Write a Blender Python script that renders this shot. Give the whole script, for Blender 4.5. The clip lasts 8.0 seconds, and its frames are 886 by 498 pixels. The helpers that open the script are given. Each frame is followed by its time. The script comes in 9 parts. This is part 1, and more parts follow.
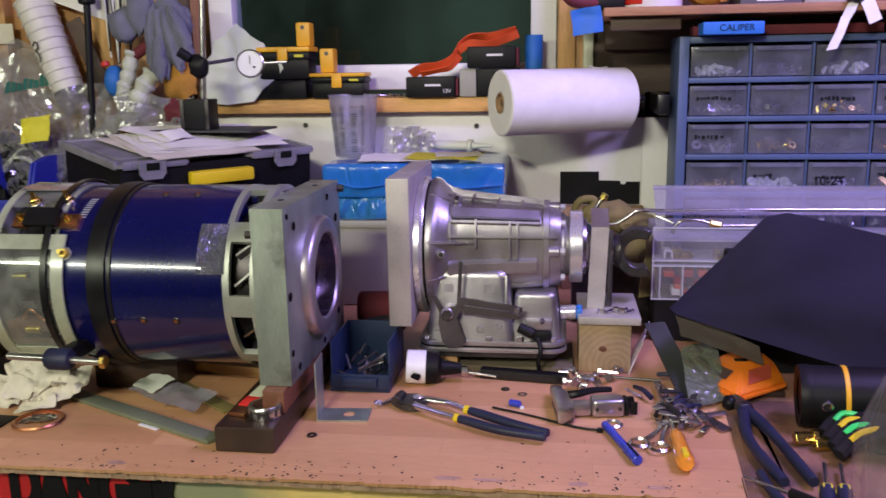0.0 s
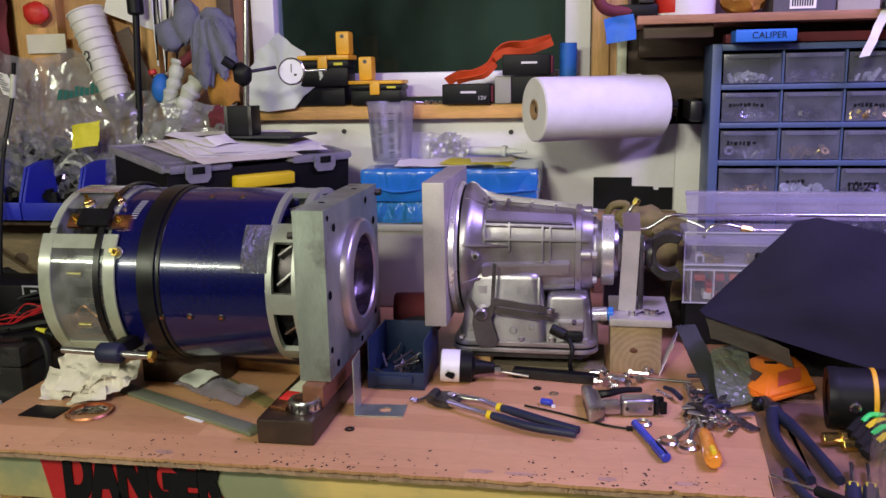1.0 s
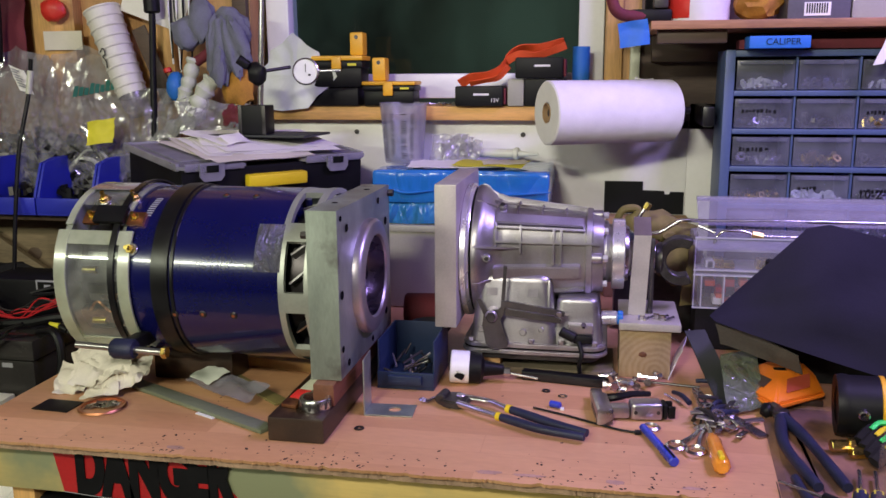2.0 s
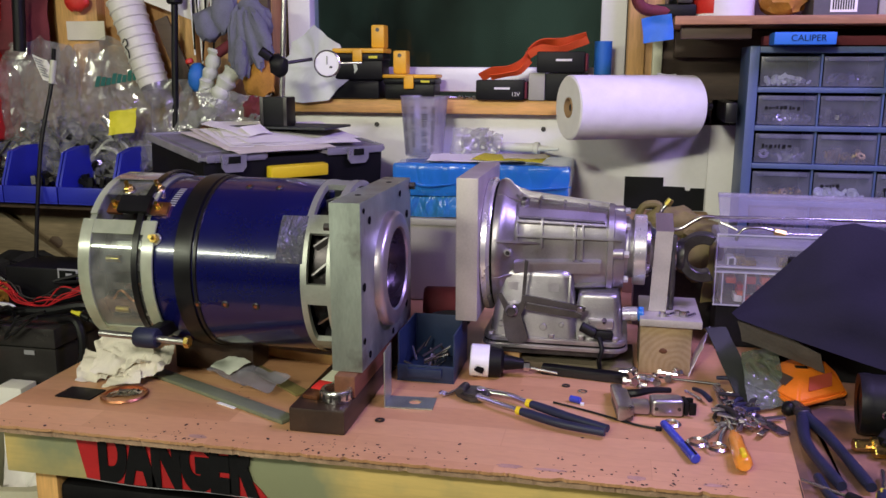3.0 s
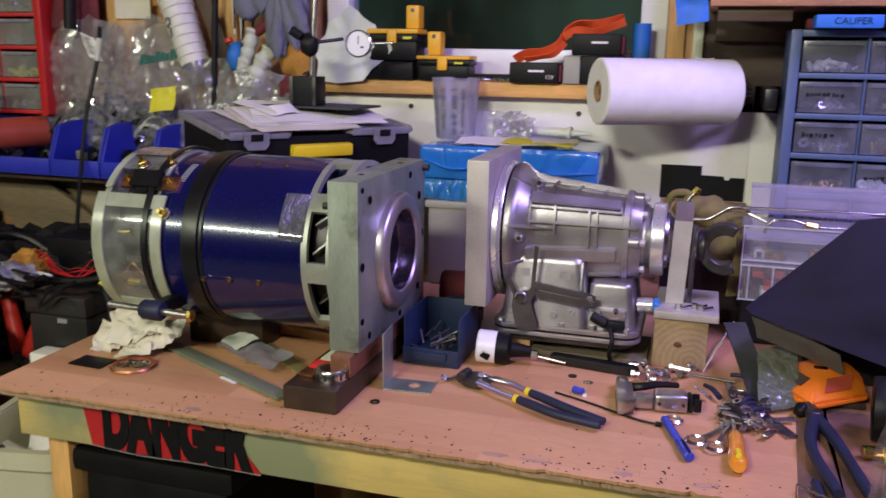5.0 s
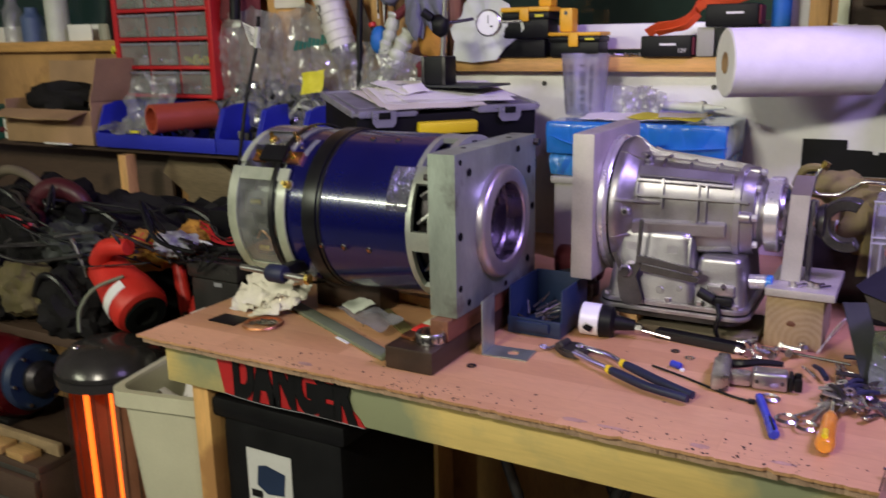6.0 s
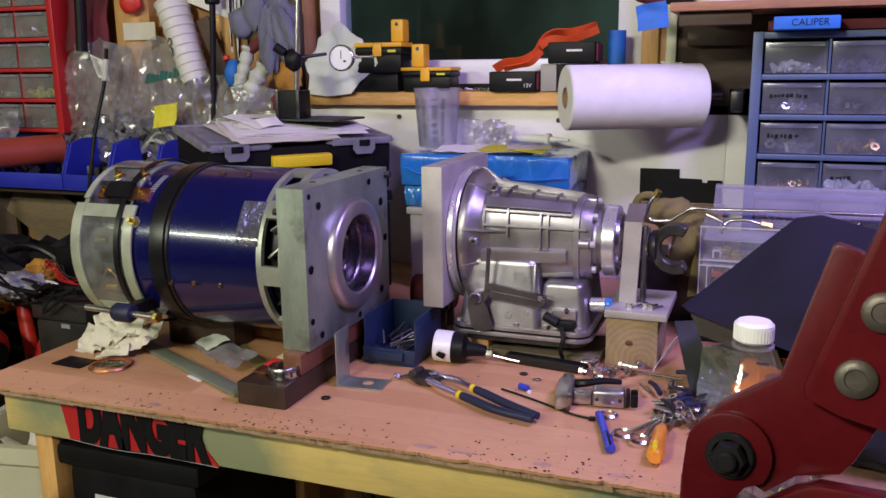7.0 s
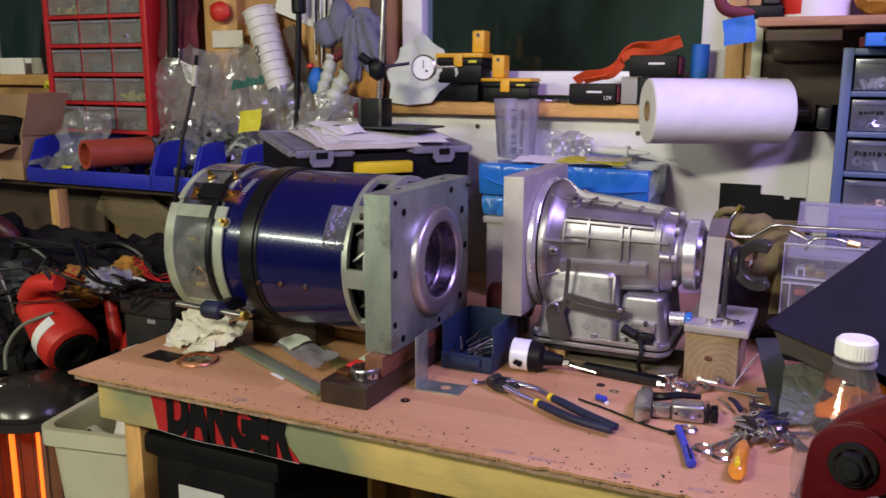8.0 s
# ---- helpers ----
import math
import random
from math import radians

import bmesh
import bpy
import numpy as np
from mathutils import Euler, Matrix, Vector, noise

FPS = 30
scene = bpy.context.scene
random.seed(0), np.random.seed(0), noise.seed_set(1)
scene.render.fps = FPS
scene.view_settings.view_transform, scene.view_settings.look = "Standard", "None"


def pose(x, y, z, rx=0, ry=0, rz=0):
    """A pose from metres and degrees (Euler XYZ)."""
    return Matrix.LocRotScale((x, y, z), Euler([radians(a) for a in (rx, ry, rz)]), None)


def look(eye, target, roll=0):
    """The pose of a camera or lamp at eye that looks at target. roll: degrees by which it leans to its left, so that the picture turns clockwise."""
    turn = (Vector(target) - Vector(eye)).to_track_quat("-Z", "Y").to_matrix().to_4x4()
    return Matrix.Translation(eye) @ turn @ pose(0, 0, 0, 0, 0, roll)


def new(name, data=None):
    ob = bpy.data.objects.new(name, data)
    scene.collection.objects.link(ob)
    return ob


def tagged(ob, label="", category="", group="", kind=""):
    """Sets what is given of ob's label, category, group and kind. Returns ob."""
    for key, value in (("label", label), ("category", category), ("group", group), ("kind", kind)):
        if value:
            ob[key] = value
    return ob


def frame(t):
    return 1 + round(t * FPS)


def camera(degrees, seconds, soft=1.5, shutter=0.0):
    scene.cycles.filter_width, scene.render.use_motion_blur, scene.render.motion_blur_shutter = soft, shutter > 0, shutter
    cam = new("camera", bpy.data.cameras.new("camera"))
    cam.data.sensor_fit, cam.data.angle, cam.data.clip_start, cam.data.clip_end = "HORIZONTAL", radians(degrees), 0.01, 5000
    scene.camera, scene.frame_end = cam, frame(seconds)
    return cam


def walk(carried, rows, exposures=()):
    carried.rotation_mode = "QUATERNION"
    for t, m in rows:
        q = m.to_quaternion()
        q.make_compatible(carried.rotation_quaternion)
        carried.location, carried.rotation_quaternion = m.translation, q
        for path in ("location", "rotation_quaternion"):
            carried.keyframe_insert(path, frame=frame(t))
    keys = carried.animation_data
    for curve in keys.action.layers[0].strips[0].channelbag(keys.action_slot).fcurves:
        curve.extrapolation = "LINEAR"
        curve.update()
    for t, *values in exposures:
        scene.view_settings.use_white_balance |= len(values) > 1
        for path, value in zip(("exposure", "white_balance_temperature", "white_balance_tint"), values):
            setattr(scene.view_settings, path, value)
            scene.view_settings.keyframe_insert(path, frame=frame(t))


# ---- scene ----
cam = camera(54.8, 8.0, shutter=0.5)
PATH = [
    (0, (0.16, -1.02, 1.428), (-0.105, 0.917, 1.009), -1.0),
    (0.5, (0.16, -1.047, 1.428), (-0.167, 0.886, 1.029), -0.8),
    (1, (0.166, -1.062, 1.428), (-0.179, 0.866, 1.027), -1.1),
    (1.5, (0.166, -1.067, 1.432), (-0.183, 0.862, 1.037), -0.7),
    (3, (0.147, -1.074, 1.431), (-0.245, 0.843, 1.017), 0.2),
    (3.5, (0.145, -1.074, 1.431), (-0.251, 0.846, 1.031), 0.3),
    (4, (0.144, -1.072, 1.431), (-0.257, 0.845, 1.024), 0.3),
    (4.2, (0.148, -1.069, 1.428), (-0.26, 0.843, 1.006), 0.5),
    (5.3, (0.32, -1.019, 1.415), (-0.39, 0.788, 0.936), 1.1),
    (5.5, (0.361, -1.02, 1.409), (-0.459, 0.731, 0.896), 1.3),
    (5.8, (0.383, -1.021, 1.411), (-0.503, 0.694, 0.883), 0.5),
    (6, (0.397, -1.021, 1.412), (-0.556, 0.67, 0.929), -1.1),
    (6.2, (0.407, -1.021, 1.413), (-0.604, 0.691, 0.929), -1.3),
    (6.5, (0.422, -1.02, 1.414), (-0.446, 0.723, 0.957), -1.2),
    (6.7, (0.430, -1.022, 1.417), (-0.317, 0.755, 0.994), -0.6),
    (7, (0.442, -1.026, 1.421), (-0.251, 0.802, 1.0), -0.7),
    (7.2, (0.438, -1.031, 1.422), (-0.265, 0.796, 1.008), -0.5),
    (7.5, (0.432, -1.038, 1.423), (-0.281, 0.788, 1.028), -0.2),
    (7.7, (0.426, -1.046, 1.423), (-0.356, 0.760, 1.017), -0.3),
    (8, (0.418, -1.059, 1.423), (-0.408, 0.718, 1.024), 0.2),
]
walk(cam, [(t, look(eye, target, roll)) for t, eye, target, roll in PATH])
CEIL = 2.45


# ---- world, lamps ----
world = bpy.data.worlds.new("night")
scene.world = world
world.use_nodes = True
world.node_tree.nodes["Background"].inputs[0].default_value = (0.05, 0.08, 0.07, 1)
world.node_tree.nodes["Background"].inputs[1].default_value = 0.25


def area_lamp(name, place, target, sx, sy, watts, color):
    data = bpy.data.lights.new(name, "AREA")
    data.shape, data.size, data.size_y, data.energy, data.color = "RECTANGLE", sx, sy, watts, color
    ob = new(name, data)
    ob.matrix_world = look(place, target)
    return ob


area_lamp("tube_lamp_front", (-0.36, -2.2, 2.38), (-0.2, 0.5, 1.0), 0.46, 0.16, 43, (1.0, 0.96, 0.80))
area_lamp("tube_lamp_back", (-2.45, -3.0, 2.38), (-0.4, 0.0, 1.0), 1.2, 0.06, 38, (0.95, 1.0, 0.74))
area_lamp("tube_lamp_right", (1.08, 0.05, 2.36), (0.3, 0.5, 0.9), 1.1, 0.10, 34, (0.488, 0.356, 1.0))


# ---- materials ----
def nodes_of(name):
    m = bpy.data.materials.new(name)
    m.use_nodes = True
    nt = m.node_tree
    return m, nt, nt.nodes["Principled BSDF"]


def mat(name, color, rough=0.5, metal=0.0, var=0.25, scale=9.0, fine=160.0, bump=0.15, coat=0.0, stretch=None, stain=None, rvar=0.15, emit=0.0, spec=0.5):
    """Base colour varied by a coarse and a fine noise, with a fine relief."""
    m, nt, b = nodes_of(name)
    N, L = nt.nodes, nt.links
    tc = N.new("ShaderNodeTexCoord")
    mp = N.new("ShaderNodeMapping")
    mp.inputs["Scale"].default_value = stretch or (1, 1, 1)
    L.new(tc.outputs["Object"], mp.inputs["Vector"])
    a, f = N.new("ShaderNodeTexNoise"), N.new("ShaderNodeTexNoise")
    for n, s, d in ((a, scale, 5), (f, fine, 3)):
        n.inputs["Scale"].default_value, n.inputs["Detail"].default_value = s, d
        L.new(mp.outputs[0], n.inputs["Vector"])
    add = N.new("ShaderNodeMath")
    add.operation = "MULTIPLY_ADD"
    add.inputs[1].default_value = 0.35
    L.new(f.outputs["Fac"], add.inputs[0])
    L.new(a.outputs["Fac"], add.inputs[2])
    ramp = N.new("ShaderNodeValToRGB")
    c = Vector(color)
    ramp.color_ramp.elements[0].position, ramp.color_ramp.elements[1].position = 0.42, 0.95
    ramp.color_ramp.elements[0].color = (*(c * (1 - var)), 1)
    ramp.color_ramp.elements[1].color = (*[min(1.0, v * (1 + var)) for v in c], 1)
    L.new(add.outputs[0], ramp.inputs[0])
    out = ramp.outputs[0]
    if stain:
        s2 = N.new("ShaderNodeTexNoise")
        s2.inputs["Scale"].default_value, s2.inputs["Detail"].default_value = stain[1], 6
        L.new(tc.outputs["Object"], s2.inputs["Vector"])
        r2 = N.new("ShaderNodeValToRGB")
        r2.color_ramp.elements[0].position, r2.color_ramp.elements[1].position = stain[2], stain[2] + 0.08
        r2.color_ramp.elements[0].color, r2.color_ramp.elements[1].color = (0, 0, 0, 1), (1, 1, 1, 1)
        mx = N.new("ShaderNodeMixRGB")
        L.new(s2.outputs["Fac"], r2.inputs[0])
        L.new(r2.outputs[0], mx.inputs[0])
        L.new(out, mx.inputs[1])
        mx.inputs[2].default_value = (*stain[0], 1)
        out = mx.outputs[0]
    L.new(out, b.inputs["Base Color"])
    rr = N.new("ShaderNodeMapRange")
    rr.inputs["To Min"].default_value, rr.inputs["To Max"].default_value = max(0.02, rough - rvar), min(1, rough + rvar)
    L.new(a.outputs["Fac"], rr.inputs["Value"])
    L.new(rr.outputs[0], b.inputs["Roughness"])
    b.inputs["Metallic"].default_value = metal
    b.inputs["Specular IOR Level"].default_value = spec
    b.inputs["Coat Weight"].default_value = coat
    b.inputs["Coat Roughness"].default_value = 0.06
    if bump:
        bp = N.new("ShaderNodeBump")
        bp.inputs["Strength"].default_value, bp.inputs["Distance"].default_value = bump, 0.002
        L.new(add.outputs[0], bp.inputs["Height"])
        L.new(bp.outputs[0], b.inputs["Normal"])
    if emit:
        b.inputs["Emission Color"].default_value, b.inputs["Emission Strength"].default_value = (*color, 1), emit
    return m


def clear(name, tint, solid, rough=0.12, scale=60.0, bump=0.5, face=(0.8, 0.8, 0.8), gloss=0.12, vary=0.6):
    """Clear plastic film or sheet: see-through, with a milky part and a glossy skin."""
    m, nt, b = nodes_of(name)
    N, L = nt.nodes, nt.links
    tr, gl, mx, m2, ns, bp = (N.new("ShaderNode" + k) for k in ("BsdfTransparent", "BsdfGlossy", "MixShader", "MixShader", "TexNoise", "Bump"))
    tr.inputs[0].default_value = (*tint, 1)
    gl.inputs["Roughness"].default_value = rough
    b.inputs["Base Color"].default_value = (*face, 1)
    b.inputs["Roughness"].default_value = 0.5
    ns.inputs["Scale"].default_value, ns.inputs["Detail"].default_value = scale, 4
    bp.inputs["Strength"].default_value, bp.inputs["Distance"].default_value = bump, 0.003
    tc = N.new("ShaderNodeTexCoord")
    L.new(tc.outputs["Object"], ns.inputs["Vector"])
    L.new(ns.outputs["Fac"], bp.inputs["Height"])
    L.new(bp.outputs[0], gl.inputs["Normal"])
    rg = N.new("ShaderNodeMapRange")
    rg.inputs["From Min"].default_value, rg.inputs["From Max"].default_value = 0.35, 0.65
    rg.inputs["To Min"].default_value, rg.inputs["To Max"].default_value = solid * (1 - vary), min(1, solid * (1 + vary))
    L.new(ns.outputs["Fac"], rg.inputs["Value"])
    L.new(rg.outputs[0], mx.inputs[0])
    L.new(tr.outputs[0], mx.inputs[1])
    L.new(b.outputs[0], mx.inputs[2])
    m2.inputs[0].default_value = gloss
    L.new(mx.outputs[0], m2.inputs[1])
    L.new(gl.outputs[0], m2.inputs[2])
    L.new(m2.outputs[0], N["Material Output"].inputs["Surface"])
    return m


def wood(name, color, dark, along="x", scale=14.0, rough=0.55, var=0.5):
    st = {"x": (0.12, 1, 1), "y": (1, 0.12, 1), "z": (1, 1, 0.12)}[along]
    return mat(name, color, rough, 0, var, scale, 220, 0.2, stretch=st, stain=(dark, 5.0, 0.60))


def bench_material():
    m = mat("bench_laminate", (0.64, 0.36, 0.18), 0.42, 0, 0.16, 5, 120, 0.08, stretch=(0.35, 1, 1))
    nt = m.node_tree
    N, L = nt.nodes, nt.links
    b = N["Principled BSDF"]
    base = b.inputs["Base Color"].links[0].from_socket
    tc = [n for n in N if n.type == "TEX_COORD"][0]
    brick = N.new("ShaderNodeTexBrick")
    brick.inputs["Color1"].default_value, brick.inputs["Color2"].default_value = (1.0, 1.0, 1.0, 1), (0.80, 0.74, 0.68, 1)
    brick.inputs["Mortar"].default_value = (0.86, 0.82, 0.78, 1)
    brick.inputs["Scale"].default_value = 1.0
    brick.inputs["Brick Width"].default_value, brick.inputs["Row Height"].default_value = 0.42, 0.062
    brick.inputs["Mortar Size"].default_value = 0.0006
    L.new(tc.outputs["Object"], brick.inputs["Vector"])
    mul = N.new("ShaderNodeMixRGB")
    mul.blend_type = "MULTIPLY"
    mul.inputs[0].default_value = 1.0
    L.new(base, mul.inputs[1])
    L.new(brick.outputs["Color"], mul.inputs[2])
    # worn grey and oily patches
    ns = N.new("ShaderNodeTexNoise")
    ns.inputs["Scale"].default_value, ns.inputs["Detail"].default_value = 7.0, 8
    L.new(tc.outputs["Object"], ns.inputs["Vector"])
    rp = N.new("ShaderNodeValToRGB")
    rp.color_ramp.elements[0].position, rp.color_ramp.elements[1].position = 0.60, 0.74
    rp.color_ramp.elements[0].color, rp.color_ramp.elements[1].color = (0, 0, 0, 1), (0.55, 0.55, 0.55, 1)
    L.new(ns.outputs["Fac"], rp.inputs[0])
    mx = N.new("ShaderNodeMixRGB")
    L.new(rp.outputs[0], mx.inputs[0])
    L.new(mul.outputs[0], mx.inputs[1])
    mx.inputs[2].default_value = (0.36, 0.21, 0.13, 1)
    L.new(mx.outputs[0], b.inputs["Base Color"])
    return m


M = {}
M["bench"] = bench_material()
M["chip"] = mat("chipped_edge", (0.36, 0.24, 0.16), 0.8, 0, 0.4, 40, 300, 0.6)
M["pit"] = mat("burn_pit", (0.03, 0.02, 0.015), 0.9)
M["apron"] = mat("yellow_pine", (0.62, 0.46, 0.16), 0.6, 0, 0.25, 8, 200, 0.15, stretch=(0.1, 1, 1), stain=((0.24, 0.26, 0.15), 2.2, 0.47))
M["pine"] = wood("pine", (0.55, 0.33, 0.13), (0.38, 0.2, 0.08))
M["pine_z"] = wood("pine_upright", (0.60, 0.34, 0.12), (0.40, 0.2, 0.07), "z")
M["ply"] = wood("plywood_wall", (0.46, 0.26, 0.10), (0.30, 0.15, 0.06), "z", 6)
M["sill"] = wood("sill_wood", (0.66, 0.36, 0.11), (0.42, 0.2, 0.06))
M["darkwood"] = wood("oiled_hardwood", (0.036, 0.020, 0.012), (0.02, 0.012, 0.008), "y", 16, 0.4)
M["redwood"] = wood("reddish_offcut", (0.17, 0.065, 0.03), (0.09, 0.035, 0.02), "y")
# brown boards, deepened further for the shadow below the shelves
M["brownwall"] = wood("dark_boards", (0.075, 0.045, 0.03), (0.04, 0.022, 0.015), "x", 8)
M["shelfwood"] = wood("shelf_board", (0.38, 0.18, 0.09), (0.26, 0.11, 0.07), "x", 10)
M["panel"] = mat("white_panel", (0.87, 0.855, 0.83), 0.45, 0, 0.06, 4, 90, 0.05, stain=((0.58, 0.53, 0.46), 2.6, 0.68))
M["vinyl"] = mat("white_vinyl", (0.86, 0.86, 0.86), 0.35, 0, 0.06, 6, 120, 0.04)
M["plate"] = mat("milled_aluminium", (0.46, 0.53, 0.46), 0.42, 0.86, 0.26, 16, 300, 0.22, stretch=(1, 1, 0.3), stain=((0.27, 0.28, 0.25), 13.0, 0.60))
M["cast"] = mat("cast_aluminium", (0.40, 0.385, 0.40), 0.40, 0.92, 0.22, 14, 420, 0.35, stain=((0.20, 0.18, 0.16), 11.0, 0.60))
M["steel"] = mat("turned_steel", (0.66, 0.65, 0.64), 0.22, 1.0, 0.12, 20, 300, 0.06)
M["chrome"] = mat("chromed_steel", (0.62, 0.61, 0.60), 0.25, 1.0, 0.12, 25, 300, 0.05)
M["darksteel"] = mat("dark_steel", (0.075, 0.07, 0.07), 0.4, 0.8, 0.4, 30, 300, 0.2)
M["blue"] = mat("dark_blue_enamel", (0.004, 0.005, 0.070), 0.20, 0.10, 0.25, 5, 200, 0.02, coat=0.5, rvar=0.06)
M["black"] = mat("black_plastic", (0.007, 0.007, 0.008), 0.45, 0, 0.4, 12, 260, 0.12, spec=0.2)
M["rubber"] = mat("black_rubber", (0.007, 0.007, 0.008), 0.32, 0, 0.4, 14, 300, 0.06, spec=0.45)
# near-black puts the shade inside holes, gaps and cases into colour
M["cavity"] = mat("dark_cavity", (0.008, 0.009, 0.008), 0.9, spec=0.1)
M["brass"] = mat("brass", (0.70, 0.52, 0.14), 0.28, 1.0, 0.2, 30, 300, 0.1)
M["copper"] = mat("copper", (0.55, 0.24, 0.12), 0.4, 1.0, 0.35, 30, 300, 0.2)
# part of the milky share stands in for glare on the motor's cover
M["acrylic"] = clear("clear_acrylic", (0.88, 0.92, 0.88), 0.10, 0.06, 20, 0.05, gloss=0.10)
M["cream"] = mat("milky_plastic_rim", (0.58, 0.60, 0.46), 0.4, 0, 0.15, 14, 200, 0.1)
M["paper"] = mat("white_paper", (0.86, 0.84, 0.80), 0.85, 0, 0.06, 9, 260, 0.1)
M["towel"] = mat("paper_towel", (0.82, 0.80, 0.78), 0.95, 0, 0.05, 30, 320, 0.5)
M["card"] = mat("cardboard", (0.40, 0.25, 0.13), 0.85, 0, 0.2, 8, 220, 0.15)
M["cabblue"] = mat("slate_blue_plastic", (0.075, 0.115, 0.23), 0.45, 0, 0.15, 6, 200, 0.06)
M["drawer"] = clear("drawer_plastic", (0.84, 0.85, 0.90), 0.13, 0.2, 20, 0.1, (0.50, 0.52, 0.62), 0.05, 0.3)
M["red"] = mat("red_plastic", (0.50, 0.015, 0.02), 0.4, 0, 0.15, 6, 200, 0.06)
M["bin"] = mat("bin_blue", (0.02, 0.03, 0.42), 0.42, 0, 0.15, 6, 220, 0.08)
M["yellow"] = mat("yellow_plastic", (0.78, 0.58, 0.02), 0.42, 0, 0.1, 9, 220, 0.05)
M["dewalt"] = mat("amber_plastic", (0.80, 0.42, 0.02), 0.42, 0, 0.15, 9, 220, 0.06)
M["beige"] = mat("beige_plastic", (0.38, 0.37, 0.31), 0.5, 0, 0.12, 6, 200, 0.06)
M["glass"] = clear("window_glass", (0.80, 0.90, 0.86), 0.0, 0.02, 3, 0.0, gloss=0.035)
M["rag"] = mat("crumpled_rag", (0.70, 0.66, 0.56), 0.9, 0, 0.12, 14, 260, 0.4)
M["olive"] = mat("olive_webbing", (0.20, 0.165, 0.055), 0.85, 0, 0.25, 20, 400, 0.5)
M["greenstrip"] = mat("grey_green_strip", (0.16, 0.18, 0.12), 0.55, 0, 0.2, 10, 200, 0.1)
M["sheet"] = mat("black_rubber_sheet", (0.010, 0.009, 0.019), 0.72, 0, 0.35, 7, 300, 0.25, spec=0.2)
M["orange"] = mat("orange_plastic", (0.80, 0.20, 0.01), 0.45, 0, 0.15, 9, 200, 0.06)
M["amberclear"] = mat("amber_handle", (0.80, 0.30, 0.03), 0.15, 0, 0.2, 20, 160, 0.03, coat=0.6)
M["pen"] = mat("blue_pen_plastic", (0.03, 0.05, 0.45), 0.3, 0, 0.15, 14, 200, 0.03)
M["grip"] = mat("navy_grip", (0.012, 0.016, 0.045), 0.55, 0, 0.3, 14, 260, 0.15)
M["tape"] = mat("blue_tape", (0.02, 0.16, 0.58), 0.6, 0, 0.12, 12, 260, 0.15)
M["frost"] = clear("frosted_plastic", (0.86, 0.86, 0.90), 0.26, 0.22, 14, 0.1, (0.56, 0.54, 0.62), 0.08, 0.15)
M["bottle"] = clear("bottle_plastic", (0.95, 0.96, 0.96), 0.04, 0.07, 22, 0.3, (0.72, 0.72, 0.76), 0.13, 0.6)
M["glove"] = mat("grey_glove", (0.155, 0.16, 0.22), 0.8, 0, 0.25, 16, 260, 0.4)
M["hose"] = mat("pale_hose", (0.58, 0.60, 0.52), 0.5, 0, 0.15, 14, 240, 0.2)
M["bincan"] = mat("bin_blue_grey", (0.014, 0.030, 0.075), 0.45, 0, 0.2, 10, 220, 0.08)
M["teal"] = mat("teal_print", (0.000, 0.104, 0.085), 0.6)
M["tagyellow"] = mat("yellow_tag", (0.72, 0.66, 0.04), 0.6, 0, 0.12, 14, 220, 0.1)
M["terracotta"] = mat("red_pipe", (0.42, 0.07, 0.035), 0.5, 0, 0.18, 8, 220, 0.06)
M["hoist"] = mat("dark_red_paint", (0.070, 0.0035, 0.006), 0.30, 0, 0.4, 10, 200, 0.1, coat=0.1, spec=0.22, stain=((0.030, 0.006, 0.007), 24.0, 0.64))
M["heatglow"] = mat("glowing_quartz", (1.0, 0.13, 0.012), 0.5, 0, 0.05, 40, 200, 0, emit=2.4)
M["neon"] = mat("neon_green_rubber", (0.05, 0.75, 0.15), 0.5, 0, 0.12, 14, 220, 0.1)
M["darkcloth"] = mat("dark_cloth", (0.014, 0.013, 0.014), 0.9, 0, 0.5, 14, 260, 0.5, spec=0.15)
M["ochre"] = mat("ochre_cloth", (0.42, 0.20, 0.03), 0.85, 0, 0.35, 14, 240, 0.4)
M["tan"] = mat("tan_canvas", (0.15, 0.12, 0.08), 0.85, 0, 0.3, 12, 240, 0.3)
M["maroon"] = mat("maroon_cloth", (0.14, 0.02, 0.03), 0.8, 0, 0.3, 12, 240, 0.3)
M["greybag"] = mat("heater_shell", (0.05, 0.047, 0.045), 0.22, 0.4, 0.25, 9, 200, 0.05)
M["copperwall"] = mat("heater_reflector", (0.50, 0.22, 0.13), 0.4, 0.5, 0.2, 9, 200, 0.05)
M["sticker"] = mat("glossy_sticker", (0.60, 0.60, 0.58), 0.35, 0, 0.08, 9, 160, 0.02)
M["foil"] = mat("red_foil_sign", (0.42, 0.014, 0.016), 0.45, 0, 0.2, 10, 160, 0.15, coat=0.2)
M["ink"] = mat("black_ink", (0.006, 0.006, 0.007), 0.5, 0, 0.2, 20, 200, 0.02, spec=0.2)
M["greypaint"] = mat("grey_box_print", (0.30, 0.30, 0.33), 0.5, 0, 0.12, 9, 200, 0.04)
M["concrete"] = mat("concrete", (0.16, 0.15, 0.14), 0.8, 0, 0.3, 3, 120, 0.3)
M["brightred"] = mat("bright_red", (0.62, 0.03, 0.02), 0.45, 0, 0.15, 9, 200, 0.05)
M["vellum"] = mat("pale_vellum", (0.62, 0.66, 0.57), 0.8, 0, 0.08, 9, 200, 0.1)
M["bright"] = mat("bright_machined", (0.74, 0.73, 0.74), 0.28, 0.7, 0.12, 20, 300, 0.06)
M["redstrap"] = mat("red_orange_webbing", (0.72, 0.09, 0.02), 0.6, 0, 0.2, 20, 300, 0.3)
